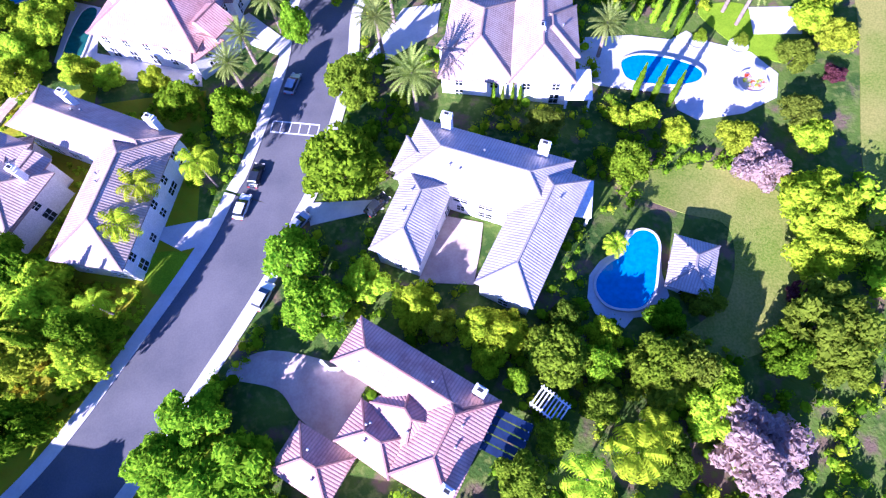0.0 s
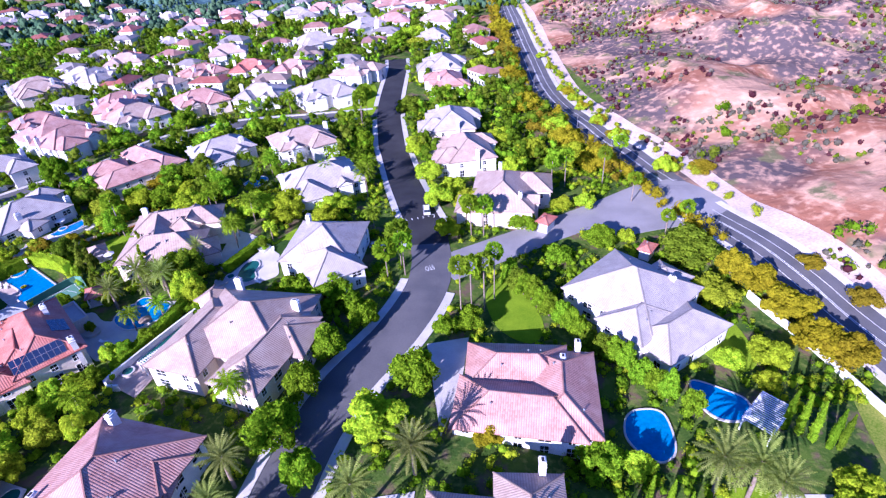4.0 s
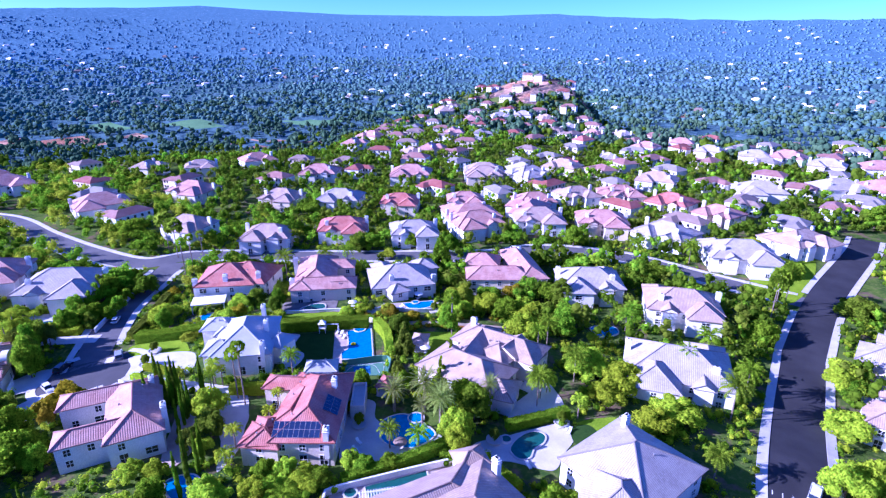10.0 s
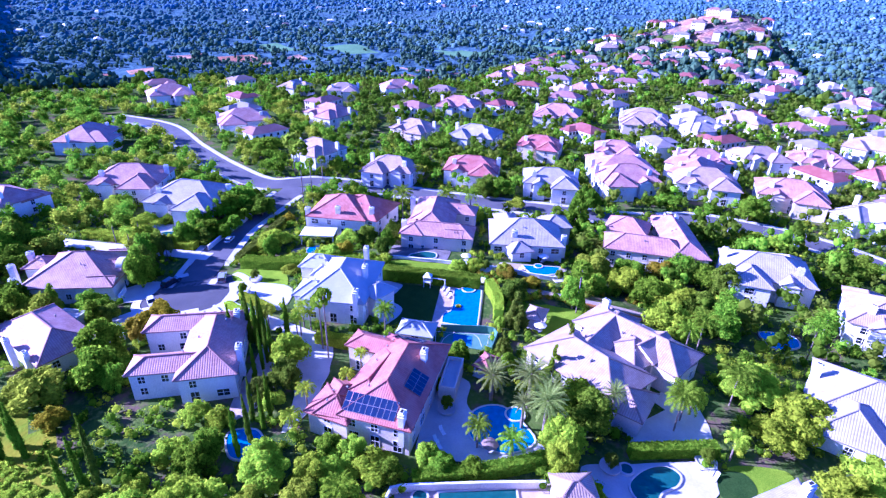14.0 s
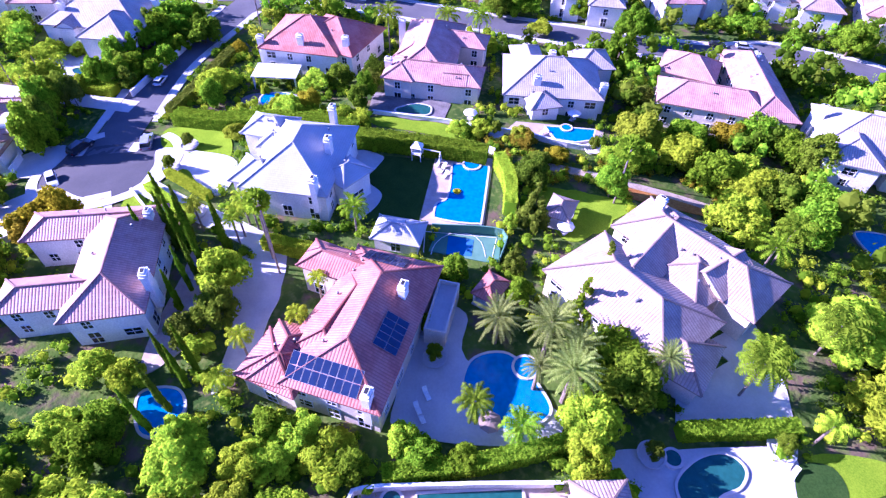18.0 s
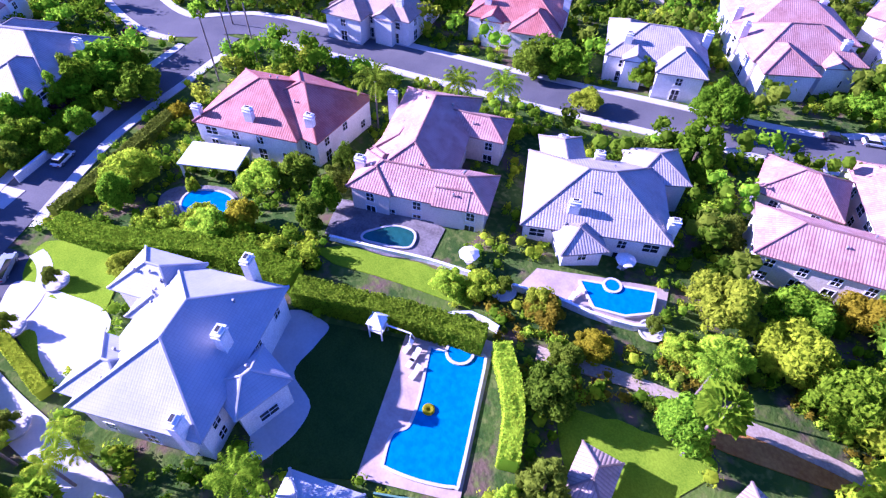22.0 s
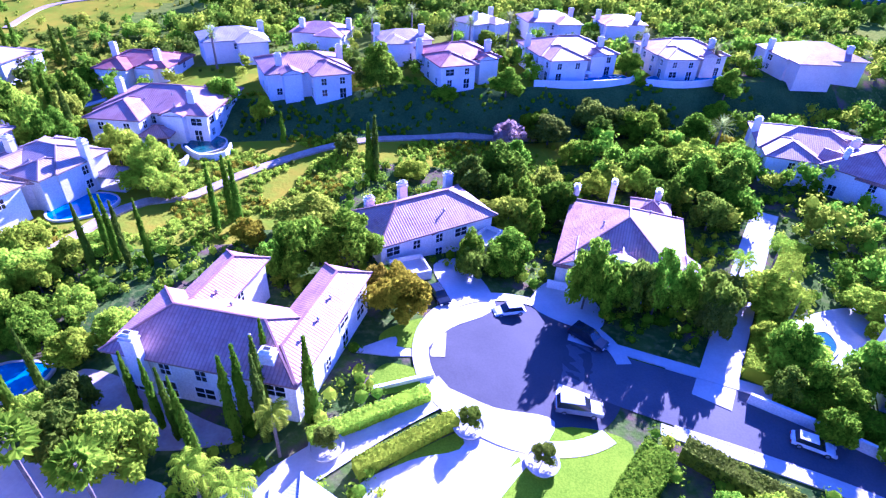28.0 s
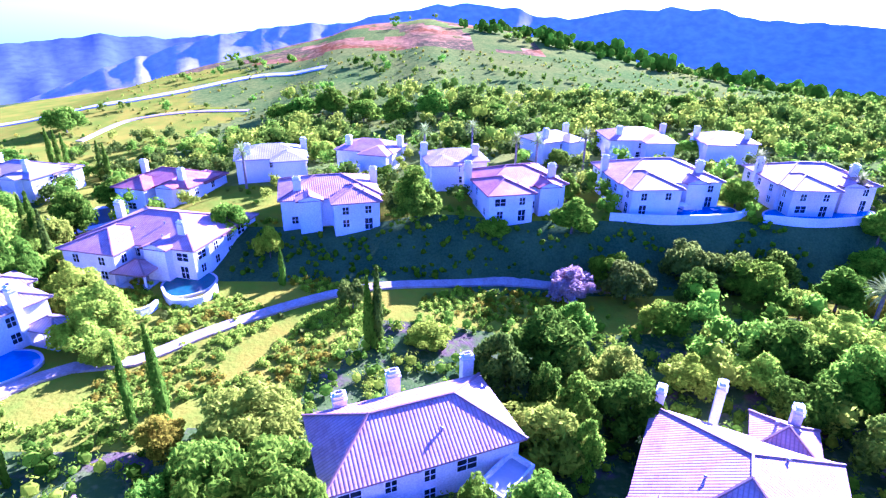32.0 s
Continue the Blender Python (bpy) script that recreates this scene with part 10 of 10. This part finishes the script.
# ---- planting that nobody could count ----
def free_spots(rng, count, x0, x1, y0, y1, pad, keep):
    """Random places clear of houses, roads, pools and terraces."""
    ok = np.array(KEEP_OFF)
    boxes = [(m.inverted().translation, m, hl, hw) for m, hl, hw in HOUSES]
    out = []
    tries = 0
    while len(out) < count and tries < count * 6:
        tries += 1
        x, y = rng.uniform(x0, x1), rng.uniform(y0, y1)
        if not keep(x, y):
            continue
        if np.any((ok[:, 0] - x) ** 2 + (ok[:, 1] - y) ** 2 < (ok[:, 2] + pad) ** 2):
            continue
        hit = False
        for c, m, hl, hw in boxes:
            if abs(c.x - x) < 24 and abs(c.y - y) < 24:
                q = m @ Vector((x, y, 0))
                if abs(q.x) < hl + pad + 0.7 and abs(q.y) < hw + pad + 0.7:
                    hit = True
                    break
        if not hit:
            out.append((x, y))
    return out


def thicket(name, label, category, mats, spots, rng, lo, hi, tall, cards, leaf):
    """Many small plants, joined by leaf colour."""
    bins = {k: ([], []) for k in mats}
    keys = list(mats)
    for x, y in spots:
        k = keys[int((noise.noise((x / 13, y / 13, 2.2)) * 0.9 + 0.5 + rng.uniform(-0.35, 0.35)) * len(keys)) % len(keys)]
        v, f = bins[k]
        r = rng.uniform(lo, hi)
        z = lay(x, y)
        blobs = [(x, y, z + r * 0.6 * tall, r * 0.85)]
        if tall > 1.3:
            blobs = [(x + rng.gauss(0, 0.42) * r, y + rng.gauss(0, 0.42) * r, z + r * tall * rng.uniform(0.45, 1.0), r * rng.uniform(0.5, 0.75)) for _ in range(4)]
        for b in blobs:
            ball(b[0], b[1], b[2], b[3] * (0.62 if cards > 12 else 0.8), rng, v, f)
            if cards:
                vv, ff = leaf_cards(rng, [b], cards, leaf)
                q = len(v)
                v += vv
                f += [tuple(i + q for i in t) for t in ff]
    for k, (v, f) in bins.items():
        if v:
            tagged(new(name, mesh_of(name, v, f, k)), label, category, kind="stuff")


def hip_block(bins, roof, wall, m, s, w, h):
    """A hipped block with eaves and two rows of dark windows."""
    for key, vs, fs in (
        (wall, [(-s, -w, -3), (s, -w, -3), (s, w, -3), (-s, w, -3), (-s, -w, h), (s, -w, h), (s, w, h), (-s, w, h)], ((0, 1, 5, 4), (1, 2, 6, 5), (2, 3, 7, 6), (3, 0, 4, 7))),
        (roof, [(-s - 0.6, -w - 0.6, h), (s + 0.6, -w - 0.6, h), (s + 0.6, w + 0.6, h), (-s - 0.6, w + 0.6, h), (-(s - w), 0, h + w * 0.5), (s - w, 0, h + w * 0.5)], ((0, 1, 5, 4), (1, 2, 5), (2, 3, 4, 5), (3, 0, 4), (3, 2, 1, 0))),
    ):
        v, f = bins[key]
        k = len(v)
        v += [m @ Vector(q) for q in vs]
        f += [tuple(k + i for i in q) for q in fs]
    v, f = bins["glass"]
    for side in (-1, 1):
        for z in (1.0, 3.8):
            for i in range(-2, 3):
                x = i * s * 0.38
                k = len(v)
                v += [m @ Vector(q) for q in ((x - 0.6, side * (w + 0.05), z), (x + 0.6, side * (w + 0.05), z), (x + 0.6, side * (w + 0.05), z + 1.4), (x - 0.6, side * (w + 0.05), z + 1.4))]
                f.append((k, k + 1, k + 2, k + 3))


def outer_houses(seed):
    """Rows of houses beyond the built streets, up to the knoll."""
    rng = random.Random(seed)
    bins = {k: ([], []) for k in ("white", "cream", "rose", "buff", "pale", "rust", "glass")}
    done = []
    settled = lambda x, y: cover(x, y, 0) == 0 and edge_of_mesa(x, y) < -8
    spots = free_spots(rng, 900, -430, 70, 300, 640, 9.0, settled) + free_spots(rng, 40, -430, -250, 110, 520, 10.0, settled) + free_spots(rng, 160, -520, -230, 600, 740, 9.0, lambda x, y: edge_of_mesa(x, y) < 20)
    for x, y in spots:
        if any((x - a) ** 2 + (y - b) ** 2 < (24 + 16 * rng.random()) ** 2 for a, b in done):
            continue
        done.append((x, y))
        KEEP_OFF.append((x, y, 9.0))
        turn = 25 * math.sin(x / 70) + rng.choice((0, 90)) + rng.uniform(-12, 12)
        roof, wall = rng.choice(("rose", "rose", "buff", "pale", "rust")), rng.choice(("white", "cream"))
        m = pose(x, y, lay(x, y), 0, 0, turn)
        hip_block(bins, roof, wall, m, rng.uniform(7, 9.5), rng.uniform(4.5, 5.5), 6.0)
        hip_block(bins, roof, wall, m @ pose(rng.choice((-4, 4)), rng.choice((-5, 5)), 0, 0, 0, 90), rng.uniform(5, 6.5), rng.uniform(3, 3.6), 5.6)
    for k, (v, f) in bins.items():
        tagged(new("outer_houses", mesh_of("outer_houses", v, f, k)), "rows of pale houses with tiled roofs in the distance", "houses", kind="stuff")


outer_houses(31)
rng = random.Random(5)
garden = lambda x, y: cover(x, y, 0) == 0 and noise.noise((x / 9, y / 9, 8.0)) > -0.25
thicket("garden_shrubs", "dense mixed green garden shrubs between the houses", "shrubs", ("leaf_green", "leaf_lime", "leaf_dark", "leaf_green"), free_spots(rng, 11000, -240, 95, -20, 330, 0.35, garden), rng, 0.55, 1.7, 0.95, 26, 0.2)
beside = lambda x, y: 2.0 < 0.707 * (y - 135.1 - x - 129.5) < 6.8 and -12 < 0.707 * (y - 135.1 + x + 129.5) < 17
thicket("hedge_shrubs", "loose yellow-green shrubs growing along a tall hedge", "shrubs", ("leaf_lime", "leaf_green", "leaf_lime"), free_spots(rng, 110, -142, -112, 122, 156, 0.0, beside), rng, 0.8, 1.8, 1.4, 40, 0.2)
thicket("path_shrubs", "dry golden and yellow-green shrubs beside a dirt path", "shrubs", ("leaf_lime", "leaf_gold", "leaf_olive", "leaf_gold"), free_spots(rng, 230, -103, -58, 166, 204, 0.2, lambda x, y: -6 < 0.72 * (y - 176.6) - 0.69 * (x + 85.2) < 7), rng, 0.4, 1.3, 1.0, 36, 0.18)
thicket("garden_trees", "leafy green trees crowding the gardens behind", "trees", ("leaf_green", "leaf_dark", "leaf_olive", "leaf_dark", "leaf_dark"), free_spots(rng, 2700, -420, 75, 200, 500, 1.2, lambda x, y: cover(x, y, 0) == 0), rng, 1.5, 3.6, 2.3, 14, 0.42)
thicket("garden_trees", "leafy green trees crowding the gardens on the west side", "trees", ("leaf_green", "leaf_dark", "leaf_lime"), free_spots(rng, 1000, -420, -165, -10, 200, 1.5, lambda x, y: cover(x, y, 0) == 0), rng, 1.8, 3.4, 1.9, 44, 0.36)
thicket("edge_trees", "leafy green trees behind the last houses", "trees", ("leaf_green", "leaf_dark", "leaf_lime"), free_spots(rng, 160, -120, 85, -70, 40, 2.0, lambda x, y: cover(x, y, 0) == 0 and (x > 60 or y < -8)), rng, 2.0, 3.2, 1.7, 40, 0.36)
thicket("slope_scrub", "low dry scrub and green bushes on the slope", "scrub", ("leaf_olive", "leaf_lime", "leaf_green", "leaf_gold"), free_spots(rng, 1500, -330, 20, -200, 52, 0.6, lambda x, y: cover(x, y, 0) in (1, 5)), rng, 0.3, 1.0, 0.7, 8, 0.3)
thicket("trail_scrub", "low yellow-green scrub beside the trail", "scrub", ("leaf_lime", "leaf_lime", "leaf_olive", "leaf_gold"), free_spots(rng, 2300, -155, -45, 12, 76, 0.5, lambda x, y: cover(x, y, 0) == 1 and noise.noise((x / 11, y / 11, 4.4)) > -0.22), rng, 0.25, 0.85, 0.45, 22, 0.24)
thicket("bank_scrub", "sparse low scrub on the shaded ivy bank", "scrub", ("leaf_dark", "leaf_olive"), free_spots(rng, 420, -230, -60, 11, 36, 0.6, lambda x, y: cover(x, y, 0) == 4), rng, 0.3, 0.9, 0.7, 12, 0.22)
thicket("hill_trees", "scattered green and olive trees on the hill", "trees", ("leaf_olive", "leaf_dark", "leaf_green"), free_spots(rng, 190, -420, 60, -330, -95, 2.0, lambda x, y: cover(x, y, 0) in (1, 5) and noise.noise((x / 45, y / 45, 3.0)) > 0.12), rng, 1.4, 3.0, 1.4, 16, 0.4)
thicket("hill_woods", "dense green trees crowding the slope behind the houses", "trees", ("leaf_green", "leaf_lime", "leaf_green", "leaf_dark"), free_spots(rng, 520, -330, -70, -112, -38, 2.5, lambda x, y: noise.noise((x / 30, y / 30, 1.6)) > -0.22), rng, 2.0, 4.2, 1.7, 30, 0.42)
thicket("burnt_scrub", "grey-brown and olive scrub on the burnt slope", "scrub", ("leaf_char", "leaf_plum", "leaf_olive", "leaf_char"), free_spots(rng, 7000, 80, 420, 20, 470, 0.5, lambda x, y: cover(x, y, 0) == 2 and noise.noise((x / 60, y / 60, 9.0)) + 0.7 * noise.noise((x / 17, y / 17, 4.0)) > 0.02), rng, 0.4, 1.7, 0.9, 8, 0.45)


def forest(name, label, mat, count, near, far, seed, lo, hi, a0, a1, simple=False):
    """Tree tops over the far land, thinning with distance."""
    rng = random.Random(seed)
    v, f = [], []
    for _ in range(count):
        t = rng.random()
        d = near * (far / near) ** t
        a = radians(rng.uniform(a0, a1))
        x, y = -50 + d * math.sin(a), 120 + d * math.cos(a)
        if y < 480 and -420 < x < 100 and y > -60:
            continue
        if cover(x, y, 0) in (1, 7, 8) or (cover(x, y, 0) == 2 and rng.random() < 0.93) or (x > 60 and y < 480) or noise.noise((x / 70, y / 70, 4.0)) + 0.5 * noise.noise((x / 22, y / 22, 6.0)) < -0.3:
            continue
        r = (lo + (hi - lo) * rng.random() ** 2 * 1.5) * (1 + d / 4200) * (0.8 + 0.5 * noise.noise((x / 25, y / 25, 2.0)))
        h = r * (rng.uniform(0.5, 0.9) if simple else rng.uniform(0.8, 1.7))
        if simple:
            k, z = len(v), lay(x, y)
            v.append((x, y, z + h * 1.6))
            v += [(x + r * c * rng.uniform(0.7, 1.1), y + r * q * rng.uniform(0.7, 1.1), z + w * h) for w in (1.0, -0.3) for c, q in ((1, 0), (0.31, 0.95), (-0.81, 0.59), (-0.81, -0.59), (0.31, -0.95))]
            f += [(k, k + 1 + i, k + 1 + (i + 1) % 5) for i in range(5)] + [(k + 1 + i, k + 6 + i, k + 6 + (i + 1) % 5, k + 1 + (i + 1) % 5) for i in range(5)]
            continue
        for _ in range(3):
            ball(x + rng.gauss(0, 0.45) * r, y + rng.gauss(0, 0.45) * r, lay(x, y) + h * rng.uniform(0.4, 1.0), r * rng.uniform(0.4, 0.68), rng, v, f, rng.uniform(0.9, 1.5))
    tagged(new(name, mesh_of(name, v, f, mat, simple)), label, "woods", kind="stuff")


def avenue(line, off, step, mat, label, y_from, lo, hi, tall):
    """A row of alike trees along a road."""
    spots, gone = [], 0.0
    for a, b in zip(line, line[1:]):
        a, b = Vector(a), Vector(b)
        d = (b - a).normalized()
        while gone < (b - a).length:
            p = a + d * gone + Vector((d.y, -d.x)) * (off + rng.uniform(-0.7, 0.7))
            if p.y > y_from:
                spots.append((p.x, p.y))
            gone += step * rng.uniform(0.8, 1.2)
        gone -= (b - a).length
    thicket("avenue_trees", label, "trees", (mat,), spots, rng, lo, hi, tall, 46, 0.26)


avenue(ARTERIAL, 10.0, 3.4, "leaf_gold", "row of golden yellow street trees along the arterial road", 140, 1.8, 2.8, 2.0)
avenue(ARTERIAL, 14.0, 5.0, "leaf_gold", "row of golden yellow street trees along the arterial road", 180, 1.6, 2.6, 1.9)
avenue(ARTERIAL, -9.4, 9.0, "leaf_lime", "row of small yellow-green trees on the far verge", 150, 1.2, 1.9, 1.5)
thicket("hill_bushes", "large rounded green bushes on the burnt slope", "bushes", ("leaf_olive", "leaf_dark"), free_spots(rng, 16, 78, 200, 60, 260, 1.0, lambda x, y: cover(x, y, 0) == 2), rng, 2.0, 3.6, 1.4, 40, 0.4)
thicket("hill_gardens", "leafy trees and palms between the houses on the slope", "trees", ("leaf_green", "leaf_dark", "leaf_lime"), free_spots(rng, 480, -300, -20, -75, 14, 1.5, lambda x, y: True), rng, 1.3, 3.0, 1.8, 30, 0.36)
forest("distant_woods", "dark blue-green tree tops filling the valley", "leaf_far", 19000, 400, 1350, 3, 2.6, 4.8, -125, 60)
# These next two tree layers hold haze blue in their leaf colour.
forest("distant_woods", "tree tops across the valley, tinted blue-green for haze", "leaf_blue", 34000, 950, 2700, 19, 3.0, 5.4, -125, 60, True)
forest("distant_woods", "tree tops across the far valley, coloured blue for haze", "leaf_haze_blue", 24000, 1700, 4850, 9, 3.2, 5.4, -125, 60, True)
forest("distant_woods", "green tree tops among the far houses", "leaf_dark", 6500, 330, 760, 4, 2.0, 4.2, -125, 60)
forest("distant_woods", "dark woods west and south of the houses", "leaf_dark", 2200, 380, 1500, 8, 2.6, 4.6, 195, 240)


def far_town(count, near, far, seed):
    """Pale roofs scattered among the far trees."""
    rng = random.Random(seed)
    bins = {"white": ([], []), "buff": ([], [])}
    for _ in range(count):
        d = near * (far / near) ** rng.random()
        a = radians(rng.uniform(-110, 50))
        x, y = -50 + d * math.sin(a), 120 + d * math.cos(a)
        if noise.noise((x / 300, y / 300, 6.0)) < -0.1 or cover(x, y, 0) in (1, 2):
            continue
        v, f = bins[rng.choice(("white", "white", "white", "buff"))]
        s = rng.uniform(5, 9) * (1 + d / 6000)
        w, h, turn = s * 0.65, rng.uniform(3, 5), rng.uniform(0, math.pi)
        m = pose(x, y, lay(x, y), 0, 0, math.degrees(turn))
        k = len(v)
        v += [m @ Vector(q) for q in ((-s, -w, -2), (s, -w, -2), (s, w, -2), (-s, w, -2), (-s, -w, h), (s, -w, h), (s, w, h), (-s, w, h), (-s * 0.5, 0, h + w * 0.45), (s * 0.5, 0, h + w * 0.45))]
        f += [tuple(k + i for i in q) for q in ((0, 1, 5, 4), (1, 2, 6, 5), (2, 3, 7, 6), (3, 0, 4, 7), (4, 5, 9, 8), (5, 6, 9), (6, 7, 8, 9), (7, 4, 8))]
    for k, (v, f) in bins.items():
        tagged(new("distant_houses", mesh_of("distant_houses", v, f, k)), "pale houses scattered through the far valley", "houses", kind="stuff")


far_town(560, 1100, 4600, 12)
